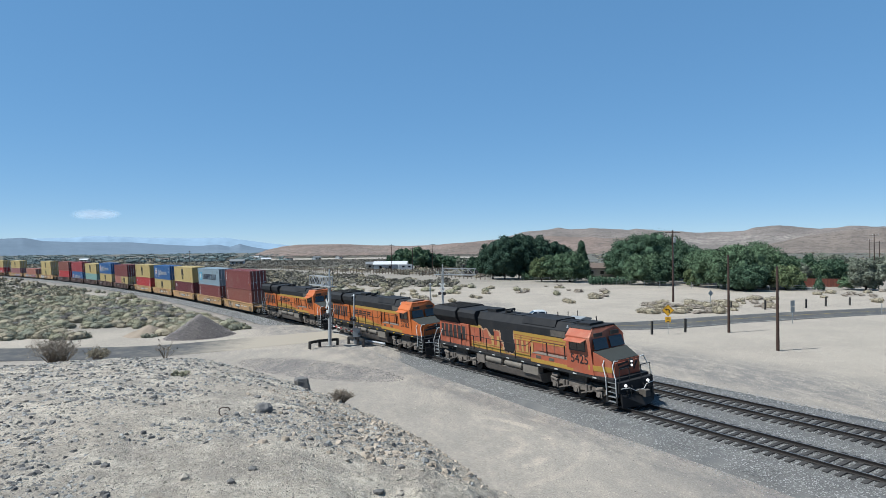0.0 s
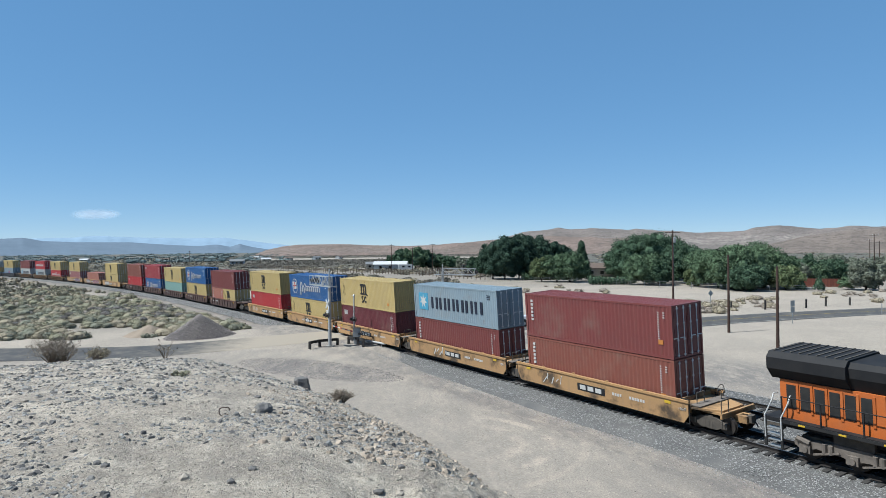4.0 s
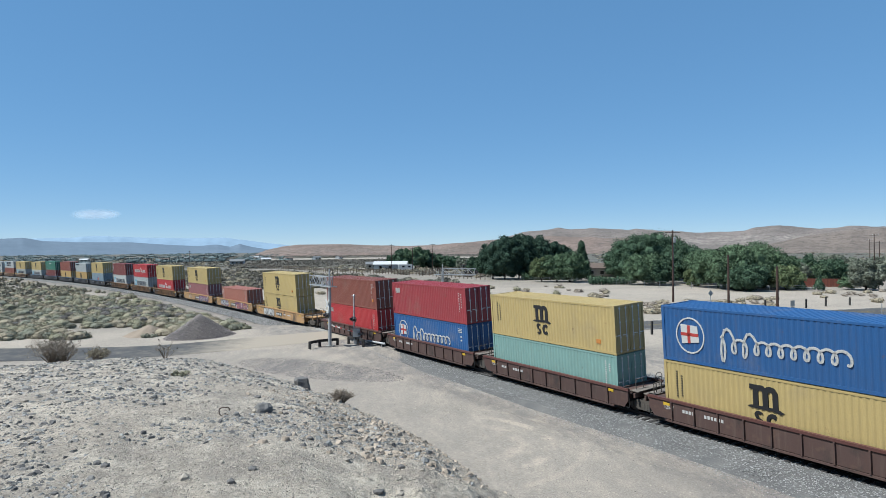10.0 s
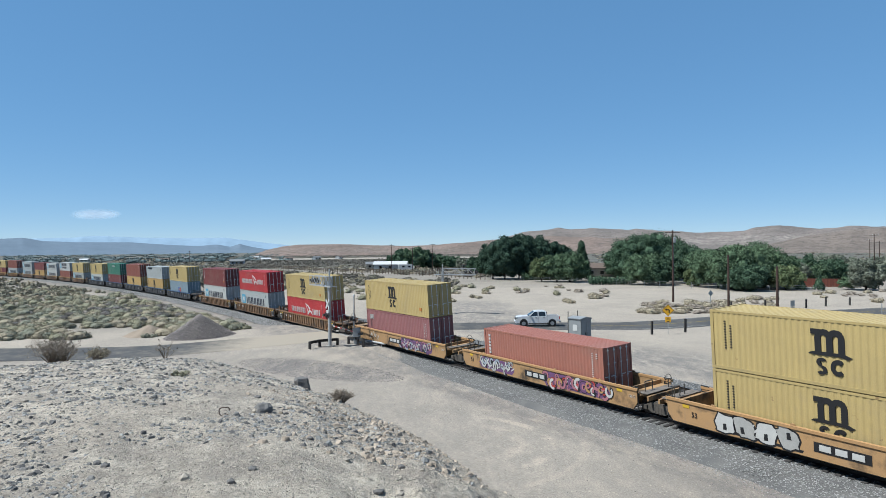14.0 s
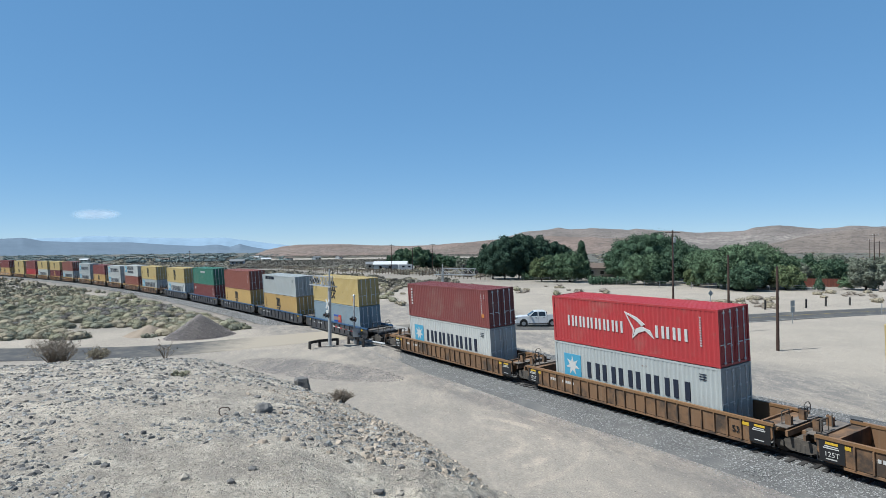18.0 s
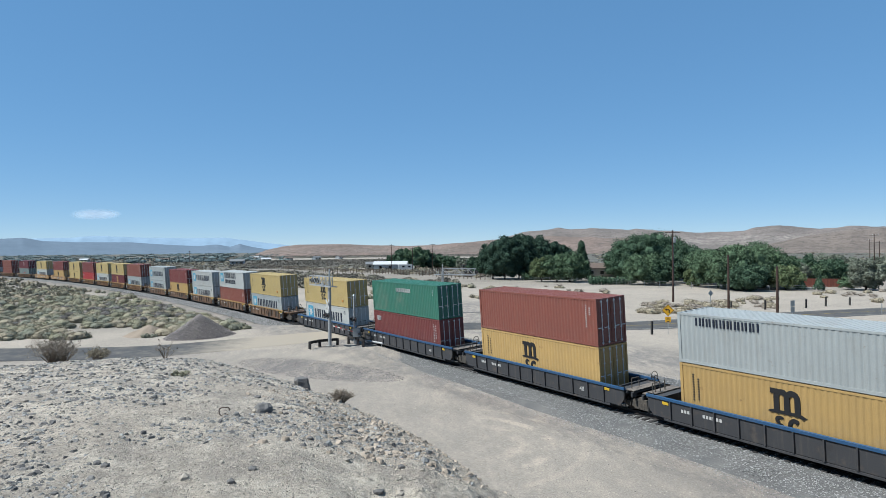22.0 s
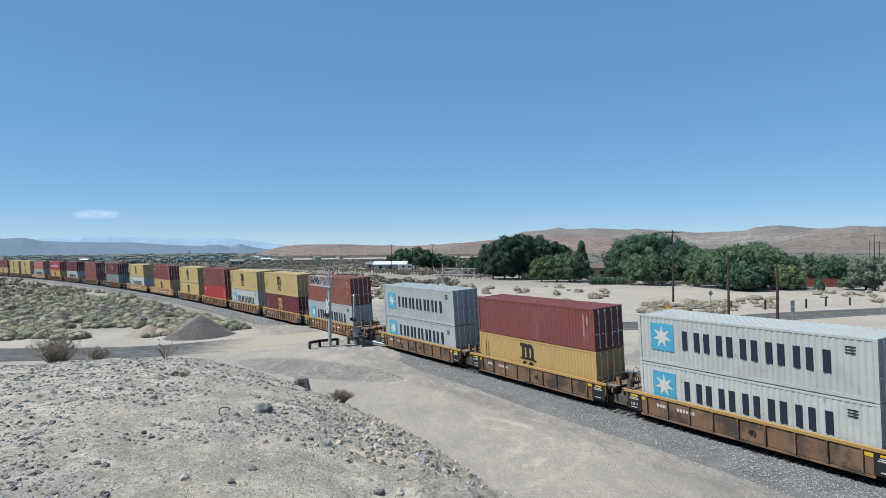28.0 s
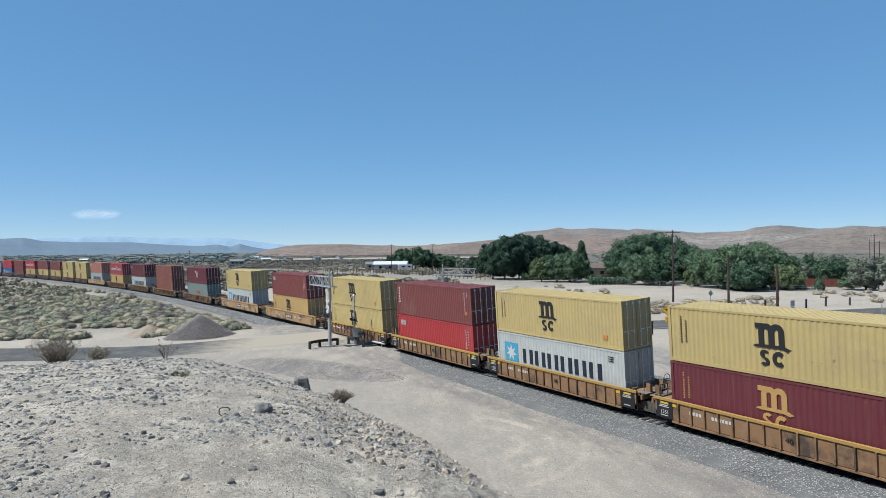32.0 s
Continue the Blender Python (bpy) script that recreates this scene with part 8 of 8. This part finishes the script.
def house(x, y, rz, lx, ly, h, wall, roof, label, windows=3, eave=0.5):
    g = thing("house", label, "house", pose(x, y, ground_z(x, y), 0, 0, rz))
    t = 0.2
    part("wall", Mesh().box(-lx / 2, lx / 2, -ly / 2, -ly / 2 + t, -0.2, h), wall, g)
    part("wall", Mesh().box(-lx / 2, lx / 2, ly / 2 - t, ly / 2, -0.2, h), wall, g)
    for s in (-1, 1):
        part("gable_wall", Mesh().prism([(-ly / 2 + t, -0.2), (ly / 2 - t, -0.2), (ly / 2 - t, h), (0, h + ly * 0.2), (-ly / 2 + t, h)], s * lx / 2 - (t if s > 0 else 0), s * lx / 2 + (0 if s > 0 else t), "x"), wall, g)
        k = ly * 0.2 / (ly / 2)
        e = ly / 2 + eave
        part("roof_slope", Mesh().prism([(0, h + ly * 0.2 + 0.02), (s * e, h - eave * k + 0.02), (s * e, h - eave * k + 0.16), (0, h + ly * 0.2 + 0.16)], -lx / 2 - eave, lx / 2 + eave, "x"), roof, g)
    for i in range(windows):
        wx = -lx / 2 + lx * (i + 0.7) / (windows + 0.4)
        w = part("window", Mesh().box(wx - 0.6, wx + 0.6, -ly / 2 - 0.03, -ly / 2 + 0.02, 0.95, 2.1), M["glass"], g)
        part("lintel", Mesh().box(wx - 0.68, wx + 0.68, -ly / 2 - 0.05, -ly / 2 - 0.005, 2.1, 2.2), M["white"], w)
        part("sill", Mesh().box(wx - 0.68, wx + 0.68, -ly / 2 - 0.05, -ly / 2 - 0.005, 0.85, 0.95), M["white"], w)
    part("door", Mesh().box(lx / 2 - 1.5, lx / 2 - 0.6, -ly / 2 - 0.04, -ly / 2 + 0.02, 0.0, 2.05), M["fence_wood"], g)


WALLS = [surface("cream_stucco", (0.58, 0.54, 0.46), 0.9, grain=1, fine=20), surface("white_siding", (0.74, 0.74, 0.72), 0.7, grain=1, fine=20, mix=0.2), surface("blue_grey_siding", (0.42, 0.47, 0.5), 0.8, grain=1, fine=20)]
ROOFS = [surface("grey_shingles", (0.24, 0.25, 0.26), 0.9, grain=2, fine=20), surface("white_metal_roof", (0.75, 0.76, 0.77), 0.5, grain=1, fine=20, mix=0.15), surface("brown_shingles", (0.2, 0.15, 0.12), 0.9, grain=2, fine=20)]
house(-142, 442, 8, 9, 6, 2.7, WALLS[2], ROOFS[0], "pale blue-grey house with grey roof on the plain")
house(-24.5, 300, -4, 15, 6, 2.9, WALLS[1], ROOFS[1], "long white low building with white metal roof")
house(-34, 318, 5, 8, 5, 2.6, WALLS[0], ROOFS[0], "small cream house with grey roof")
house(108, 186, -20, 9, 8, 3.4, WALLS[0], ROOFS[0], "cream house with grey roof behind the trees")
house(14, 300, 0, 12, 6, 2.6, WALLS[0], ROOFS[2], "low cream ranch building behind the corral", 4)
house(52, 215, 8, 12, 7, 3.0, WALLS[0], ROOFS[2], "tan ranch house glimpsed under the trees")
for i, (px, d) in enumerate(((150, 640), (290, 600), (330, 720), (470, 560), (510, 620), (560, 640), (455, 700), (600, 700))):
    house(ray_x(px, d), d, 10 * i, 8, 5, 2.4, WALLS[i % 3], ROOFS[(i + 1) % 3], "tiny far house on the valley floor", 2)


def red_fence():
    f = thing("board_fence", "red-brown stained board fence before a yard", "fence")
    mat = surface("red_brown_fence_boards", (0.27, 0.085, 0.055), 0.85, grain=2, fine=20, vary=0.2)
    a, b = Vector((ray_x(1422, 152), 152)), Vector((ray_x(1516, 150), 150))
    n = 62
    for i in range(n):
        p = a.lerp(b, i / n)
        part("board", cached("fence_board", mat, lambda: Mesh().box(-0.095, 0.095, -0.015, 0.015, 0, 1.95)), mat, f, at=pose(p.x, p.y, ground_z(p.x, p.y), 0, 0, -9))


red_fence()


def travel_trailer(x, y, rz, label):
    v = thing("travel_trailer", label, "trailer", pose(x, y, ground_z(x, y), 0, 0, rz))
    part("body", Mesh().prism([(-3.4, 0.5), (3.2, 0.5), (3.5, 1.2), (3.2, 2.9), (-3.3, 2.95), (-3.5, 2.0)], -1.2, 1.2, "y"), WALLS[1], v)
    for dx in (-1.8, 0.9):
        part("window", Mesh().box(dx, dx + 1.1, -1.22, -1.19, 1.6, 2.3), M["glass"], v)
    for dx in (-0.5, 0.4):
        part("wheel", Mesh().rod((dx, -1.15, 0.35), (dx, -0.95, 0.35), 0.35, 14), M["rubber"], v)
        part("wheel", Mesh().rod((dx, 0.95, 0.35), (dx, 1.15, 0.35), 0.35, 14), M["rubber"], v)
    part("hitch", Mesh().bar((3.4, 0, 0.5), (4.6, 0, 0.45), 0.12), M["dark_steel"], v)


travel_trailer(-17, 292, 8, "white travel trailer parked by the low building")
travel_trailer(17.5, 262, -25, "white travel trailer behind the corral")


def flatbed(x, y):
    v = thing("farm_trailer", "dark flat farm trailer by the corral", "trailer", pose(x, y, ground_z(x, y)))
    part("bed", Mesh().box(-4, 4, -1.2, 1.2, 0.8, 1.05), M["dark_steel"], v)
    part("rack", Mesh().box(-4, 4, -1.2, -1.12, 1.05, 2.0), M["fence_wood"], v)
    for dx in (-1.6, 1.6):
        part("wheel", Mesh().rod((dx, -1.2, 0.42), (dx, 1.2, 0.42), 0.42, 14), M["rubber"], v)


flatbed(1.5, 262)


# ---- spoil heap, rocks and shrubs near the camera ----
def mound_heap(x, y, r, h, mat, label, seed):
    me = Mesh()
    rows = []
    for j in range(15):
        v = j / 14
        row = []
        for i in range(40):
            a = 2 * math.pi * i / 40
            rr = r * v * (1 + 0.10 * math.sin(2 * a + seed) + 0.06 * noise.noise(Vector((math.cos(a) * 2, math.sin(a) * 2, seed))))
            z = h * (1 - v) ** 1.05 - 0.25 * v + 0.16 * noise.noise(Vector((rr * math.cos(a) * 1.2, rr * math.sin(a) * 1.2, seed))) * min(1, 4 * v)
            row.append((rr * math.cos(a), rr * math.sin(a), z))
        rows.append(row)
    me.sweep(rows, caps=False)
    return solid("gravel_mound", me, mat, label, "heap", pose(x, y, ground_z(x, y)), smooth=True)


M["pile_stone"] = surface("purple_grey_stone", (0.29, 0.26, 0.25), 0.95, second=(0.19, 0.165, 0.16), grain=3, fine=20, vary=0.5, island=True, spec=0.2)
mound_heap(-27.9, 73.3, 3.9, 2.6, M["pile"], "conical heap of purple-grey gravel beside the road", 2)
mound_heap(-35.0, 76.0, 3.4, 1.2, surface("sandy_spoil", (0.42, 0.34, 0.26), 0.95, grain=1.0, fine=14, bump=0.9, dist=0.06, spec=0.2), "low heap of pale sand beside the gravel", 5)


def pebble(rng, r):
    """A chipped stone with few faces."""
    bm = bmesh.new()
    bmesh.ops.create_icosphere(bm, subdivisions=1, radius=r)
    k = Vector((rng.uniform(0.75, 1.3), rng.uniform(0.7, 1.1), rng.uniform(0.45, 0.8)))
    for v in bm.verts:
        v.co = Vector((v.co.x * k.x, v.co.y * k.y, v.co.z * k.z)) * rng.uniform(0.8, 1.15)
    vs, fs = [tuple(v.co) for v in bm.verts], [tuple(v.index for v in f.verts) for f in bm.faces]
    bm.free()
    return vs, fs


PEBBLES = [pebble(random.Random(i), 1.0) for i in range(14)]
BLUNT, CHIPS = [], []
for k in range(14):
    rng = random.Random(k)
    n = rng.choice((5, 6))
    ring = [(math.cos(i * 6.283 / n + rng.uniform(-.3, .3)), math.sin(i * 6.283 / n + rng.uniform(-.3, .3))) for i in range(n)]
    wide = rng.uniform(0.6, 0.9)
    low = [(u * rng.uniform(.8, 1.1), v * wide * rng.uniform(.8, 1.1), rng.uniform(-.1, .12)) for u, v in ring]
    top, tilt = rng.uniform(0.35, 0.7), rng.uniform(-0.25, 0.25)
    high = [(u * rng.uniform(.4, .8), v * wide * rng.uniform(.4, .8), top + tilt * u + rng.uniform(-.06, .06)) for u, v in ring]
    BLUNT.append((low + high, [(i, (i + 1) % n, n + (i + 1) % n, n + i) for i in range(n)] + [tuple(range(n, 2 * n))]))
    # four corners under a short crooked ridge
    c = [(u * rng.uniform(.75, 1.1), v * rng.uniform(.6, 1.0), rng.uniform(-.1, .12)) for u, v in ((-0.9, -0.7), (0.9, -0.7), (0.9, 0.7), (-0.9, 0.7))]
    h = rng.uniform(0.4, 0.75)
    c += [(rng.uniform(-.6, -.2), rng.uniform(-.3, .3), h), (rng.uniform(.2, .6), rng.uniform(-.3, .3), h * rng.uniform(0.7, 1.0))]
    CHIPS.append((c, [(0, 1, 5, 4), (2, 3, 4, 5), (1, 2, 5), (3, 0, 4)]))


def stones(name, label, n, place, size, mat, seed):
    rng = random.Random(seed)
    V, F = [], []
    for _ in range(n):
        p = place(rng)
        if p is None:
            continue
        s = size(rng, p)
        a = rng.uniform(0, 6.28)
        ca, sa = math.cos(a), math.sin(a)
        vs, fs = rng.choice(BLUNT if s > 0.03 and name not in ("ballast_stones", "heap_stones") else CHIPS)
        k = len(V)
        V += [(p[0] + (x * ca - y * sa) * s, p[1] + (x * sa + y * ca) * s, p[2] + z * s - 0.12 * s) for x, y, z in vs]
        F += [tuple(i + k for i in f) for f in fs]
    me = bpy.data.meshes.new(name)
    me.from_pydata(V, [], F)
    me.materials.append(mat)
    ob = new(name, me)
    return tagged(ob, label, "gravel", kind="stuff")


def on_mound(rng):
    r = 3.5 * (9.0 ** rng.random())
    a = radians(rng.uniform(-37, 22))
    x, y = r * math.sin(a), r * math.cos(a)
    if mound(x, y) < GROUND_Z:
        return None
    return x, y, ground_z(x, y)


def by_track(rng):
    s, lat = -80 + 95 * rng.random() ** 0.7, rng.uniform(-5.2, 1.7) if rng.random() < 0.66 else rng.uniform(1.7, 9.5)
    p, th = line(s, lat)
    if p.y < 14:
        return None
    e = bed_edge(s)
    if lat < e - 0.3 - 1.2 * rng.random() ** 3:
        return None
    if lat < e:
        return p.x, p.y, max(ground_z(p.x, p.y), -0.5 - (e - lat) * 0.82)
    wob = [0.10 * noise.noise(Vector((q.x * 0.5, q.y * 0.5, k))) for q, k in ((line(s, k)[0], k) for k in (e, 0.5 * e - 0.7))] if lat < -1.7 else (0, 0)
    z = float(np.interp(lat, (e, 0.5 * e - 0.7, -1.75, 1.75, 2.7, 3.7, 7.2, 9.0), (-0.40 + wob[0], -0.30 + wob[1], -0.235, -0.235, -0.30, -0.235, -0.235, -0.36))) + 0.014
    return p.x, p.y, z + max(-1.75, min(1.75, lat if lat < 2.6 else lat - GAP)) * CANT


def at_bed_foot(rng):
    s, lat = rng.uniform(-45, 8), -3.7 - abs(rng.gauss(0, 0.85))
    p, th = line(s, lat)
    return (p.x, p.y, ground_z(p.x, p.y)) if p.y > 14 and noise.noise(Vector((p.x * 0.3, p.y * 0.3, 7))) > -0.3 + 0.4 * rng.random() else None


def open_sand(rng):
    y = rng.uniform(24, 62)
    x = ray_x(rng.uniform(330, 1568), y)
    if mound(x, y) > GROUND_Z - 0.2 or -3.5 < near_track(x, y) < 3.5:
        return None
    return x, y, ground_z(x, y)


def in_patches(rng):
    """Stones lie thicker in some patches of the mound, most of all to the west."""
    p = on_mound(rng)
    if p is None or noise.noise(Vector((p[0] * 0.45, p[1] * 0.45, 2))) + 0.35 * smooth01(0, -8, p[0]) - 0.30 * smooth01(-3.5, 0.5, p[0]) < -0.18 + 0.30 * rng.random():
        return None
    return p


stones("gravel", "loose pale stones over the gravelly mound", 70000, on_mound, lambda rng, p: (0.006 + 0.015 * rng.random() ** 4) * (0.6 + math.hypot(p[0], p[1]) / 14), M["desert_stone"], 11)


def on_rubble(rng):
    r, a = rng.uniform(6.5, 16), radians(rng.gauss(-4.0, 5.0))
    x, y = r * math.sin(a), r * math.cos(a)
    if mound(x, y) < GROUND_Z + 2:
        return None
    return x, y, ground_z(x, y)


def on_heap(rng):
    q, a = 3.9 * math.sqrt(rng.random()), rng.uniform(0, 6.28)
    x, y = -27.9 + q * math.cos(a), 73.3 + q * math.sin(a)
    return x, y, ground_z(x, y) + max(0.0, 2.62 * (1 - q / 3.9) - 0.1)


stones("heap_stones", "loose purple-grey stones covering the heap", 5000, on_heap, lambda rng, p: rng.uniform(0.03, 0.1), M["pile_stone"], 18)
stones("rubble", "broken blue-grey rubble on the mound's slope", 700, on_rubble, lambda rng, p: 0.010 + 0.06 * rng.random() ** 6, M["slate_stone"], 17)
stones("rubble", "clods of tan soil on the mound's slope", 6500, on_rubble, lambda rng, p: 0.010 + 0.06 * rng.random() ** 6, M["clod"], 27)
stones("gravel", "larger loose stones over the mound", 7000, on_mound, lambda rng, p: (0.010 + 0.024 * rng.random() ** 3) * (0.6 + math.hypot(p[0], p[1]) / 16), M["desert_stone"], 16)
stones("gravel", "flat blue-grey stones on the mound", 30000, in_patches, lambda rng, p: (0.009 + 0.030 * rng.random() ** 4) * (0.6 + math.hypot(p[0], p[1]) / 16), M["slate_stone"], 28)
stones("gravel", "scattered dark flakes of stone on the mound", 14000, in_patches, lambda rng, p: (0.010 + 0.045 * rng.random() ** 5) * (0.6 + math.hypot(p[0], p[1]) / 16), M["dark_stone"], 12)
stones("ballast_stones", "loose grey crushed stone of the track bed", 118000, by_track, lambda rng, p: rng.uniform(0.022, 0.05), M["stone"], 13)
stones("gravel", "reddish-grey gravel at the foot of the ballast", 12000, at_bed_foot, lambda rng, p: rng.uniform(0.016, 0.042), M["foot_stone"], 29)


def on_patch(rng):
    q, a = math.sqrt(rng.random()), rng.uniform(0, 6.28)
    u, w = 8.5 * q * math.cos(a), 3.0 * q * math.sin(a)
    x, y = -10.5 + 0.86 * u + 0.51 * w, 52.5 - 0.51 * u + 0.86 * w
    return x, y, ground_z(x, y)


stones("gravel", "thin spread of purple-grey gravel on the dirt", 7000, on_patch, lambda rng, p: rng.uniform(0.02, 0.055), M["pile_stone"], 19)
stones("gravel", "scattered pebbles on the dirt beside the tracks", 26000, open_sand, lambda rng, p: 0.014 + 0.04 * rng.random() ** 3, M["desert_stone"], 14)
stones("gravel", "scattered dark pebbles on the dirt beside the tracks", 9000, open_sand, lambda rng, p: 0.012 + 0.03 * rng.random() ** 3, M["pile_stone"], 24)


def by_far_track(rng):
    s, lat = rng.uniform(-190, -80), rng.uniform(-4.0, -1.4)
    p, th = line(s, lat)
    return p.x, p.y, -0.2 - (-1.75 - lat) * 0.08 - 1.75 * CANT if lat < -1.75 else -0.2 + lat * CANT


stones("ballast_stones", "grey crushed stone along the curve", 17000, by_far_track, lambda rng, p: rng.uniform(0.05, 0.10), M["stone"], 23)


def spot(px, py, r):
    """Where the view line through that direction meets the mound, about r metres off."""
    a = math.atan((px - 784) / 1132.8)
    x, y = r * math.sin(a), r * math.cos(a)
    return x, y, ground_z(x, y)


def rock(x, y, z, s, mat, label, seed):
    vs, fs = PEBBLES[seed % 14]
    if s > 0.1:
        bm = bmesh.new()
        bmesh.ops.create_icosphere(bm, subdivisions=3, radius=1.0)
        vs = [tuple(Vector((v.co.x * 1.1, v.co.y * 0.85, v.co.z * 0.75)) * (1 + 0.4 * noise.noise(v.co * 1.3 + Vector((seed, 0, 0))) + 0.22 * abs(noise.noise(v.co * 3.1)) + 0.06 * noise.noise(v.co * 8))) for v in bm.verts]
        fs = [tuple(v.index for v in f.verts) for f in bm.faces]
        bm.free()
    me = Mesh().add([(a * s, b * s, c * s) for a, b, c in vs], fs)
    solid("rock", me, mat, label, "rock", pose(x, y, z + s * 0.25, 0, 0, seed * 47), "rocks on the mound")


rng = random.Random(21)
for k in range(60):
    r = 5 * (4.5 ** rng.random())
    a = radians(rng.uniform(-35, 3))
    x, y = r * math.sin(a), r * math.cos(a)
    dark = rng.random() < 0.6
    rock(x, y, ground_z(x, y), rng.uniform(0.02, 0.05) * (0.7 + r / 16), M["dark_stone"] if dark else M["desert_stone"], "dark angular stone half sunk in gravel" if dark else "pale angular stone on the gravel", k)


def block(px, py, r):
    x, y, z = spot(px, py, r)
    bm = bmesh.new()
    bmesh.ops.create_cube(bm, size=0.34)
    bmesh.ops.bevel(bm, geom=bm.edges[:], offset=0.05, segments=1, affect="EDGES")
    bmesh.ops.subdivide_edges(bm, edges=bm.edges[:], cuts=2, use_grid_fill=True)
    for v in bm.verts:
        v.co = v.co * (1 + 0.35 * noise.noise(v.co * 6.0) + 0.12 * noise.noise(v.co * 17.0)) + Vector((0, 0, 0.08))
    me = bpy.data.meshes.new("boulder")
    bm.to_mesh(me)
    bm.free()
    me.materials.append(M["dark_stone"])
    solid("boulder", me, M["dark_stone"], "dark blocky boulder on the brow of the mound", "rock", pose(x, y, z, 4, -3, 20))


block(533, 690, 16.4)
x, y, z = spot(463, 774, 9.0)
rock(x, y, z, 0.13, M["dark_stone"], "dark pointed stone on the gravel", 5)


M["rust_scrap"] = surface("rusty_scrap", (0.12, 0.075, 0.055), 0.9, second=(0.06, 0.045, 0.04), grain=12, fine=60)


def ring_scrap(px, py, r):
    x, y, z = spot(px, py, r)
    pts = [(0.065 * math.cos(a), 0.02 * math.sin(3 * a), 0.05 + 0.06 * math.sin(a)) for a in [i * 0.42 for i in range(14)]]
    solid("wire_scrap", Mesh().pipe(pts, 0.007, 6), M["rust_scrap"], "small rusty bent ring of scrap on the gravel", "scrap", pose(x, y, z, 12, 0, 25))


ring_scrap(394, 790, 8.6)


def dry_shrub(px, r, rad, h, mat, n, twigs, tuft, label, seed):
    x, y, z = spot(px, 0, r)
    lv, st = bush_meshes(seed, rad, h, n, twigs, tuft, 0.6)
    b = thing("shrub", label, "shrub", pose(x, y, z - 0.03), "dry shrubs on the mound")
    part("stem", st, M["twig"], b)
    if lv.v:
        part("foliage", lv, SCRUBS[mat], b)


dry_shrub(92, 28.5, 1.0, 1.2, "dry", 300, 110, 0.045, "twiggy grey-brown desert shrub on the brow", 31)
dry_shrub(172, 27.5, 0.5, 0.6, "straw", 200, 60, 0.05, "small straw-coloured shrub on the brow", 32)
dry_shrub(291, 26.5, 0.45, 0.75, "dry", 20, 18, 0.06, "sparse dark leafless shrub on the brow", 33)
dry_shrub(600, 14.2, 0.36, 0.34, "dry", 70, 90, 0.02, "small dry tuft on the slope", 34)
dry_shrub(318, 14.0, 0.28, 0.12, "olive", 40, 16, 0.05, "low green weed on the gravel", 35)
dry_shrub(112, 29.5, 0.7, 0.9, "dry", 90, 80, 0.05, "twiggy grey-brown desert shrub on the brow", 36)


# ---- a small cloud ----
def cloud():
    m = bpy.data.materials.new("thin_cloud")
    m.use_nodes = True
    nt = m.node_tree
    b = nt.nodes["Principled BSDF"]
    b.inputs["Base Color"].default_value, b.inputs["Roughness"].default_value = (0.9, 0.92, 0.95, 1), 1.0
    # weak emission stands in for the sunlight the cloud would scatter
    b.inputs["Emission Color"].default_value, b.inputs["Emission Strength"].default_value = (0.85, 0.92, 1.0, 1), 0.16
    co = nt.nodes.new("ShaderNodeTexCoord")
    n = node(nt, "ShaderNodeTexNoise", Scale=0.009, Detail=9.0, Roughness=0.7)
    mp = nt.nodes.new("ShaderNodeMapping")
    mp.inputs["Scale"].default_value, mp.inputs["Location"].default_value = (0.7, 1.0, 2.2), (65, 0, 20)
    nt.links.new(co.outputs["Object"], mp.inputs["Vector"])
    nt.links.new(mp.outputs[0], n.inputs["Vector"])
    gr = nt.nodes.new("ShaderNodeTexGradient")
    gr.gradient_type = "SPHERICAL"
    mg = nt.nodes.new("ShaderNodeMapping")
    mg.inputs["Scale"].default_value = (1 / 190, 1 / 190, 1 / 42)
    nt.links.new(co.outputs["Object"], mg.inputs["Vector"])
    nt.links.new(mg.outputs[0], gr.inputs["Vector"])
    mu = nt.nodes.new("ShaderNodeMath")
    mu.operation = "MULTIPLY"
    nt.links.new(n.outputs["Fac"], mu.inputs[0])
    nt.links.new(gr.outputs["Fac"], mu.inputs[1])
    r = node(nt, "ShaderNodeMapRange")
    r.inputs["From Min"].default_value, r.inputs["From Max"].default_value, r.inputs["To Max"].default_value = 0.02, 0.34, 0.6
    nt.links.new(mu.outputs[0], r.inputs["Value"])
    nt.links.new(r.outputs[0], b.inputs["Alpha"])
    me = Mesh()
    rows = [[(x, 8 * math.sin(x / 60), z) for x in range(-200, 201, 20)] for z in (-45, -15, 15, 45)]
    me.sweep(rows, closed=False)
    ob = solid("cloud", me, m, "small thin white cloud low in the sky", "cloud", pose(ray_x(170, 4500), 4500, 275), kind="structure", smooth=True)


cloud()


build_crossing()
build_ties()
motions()
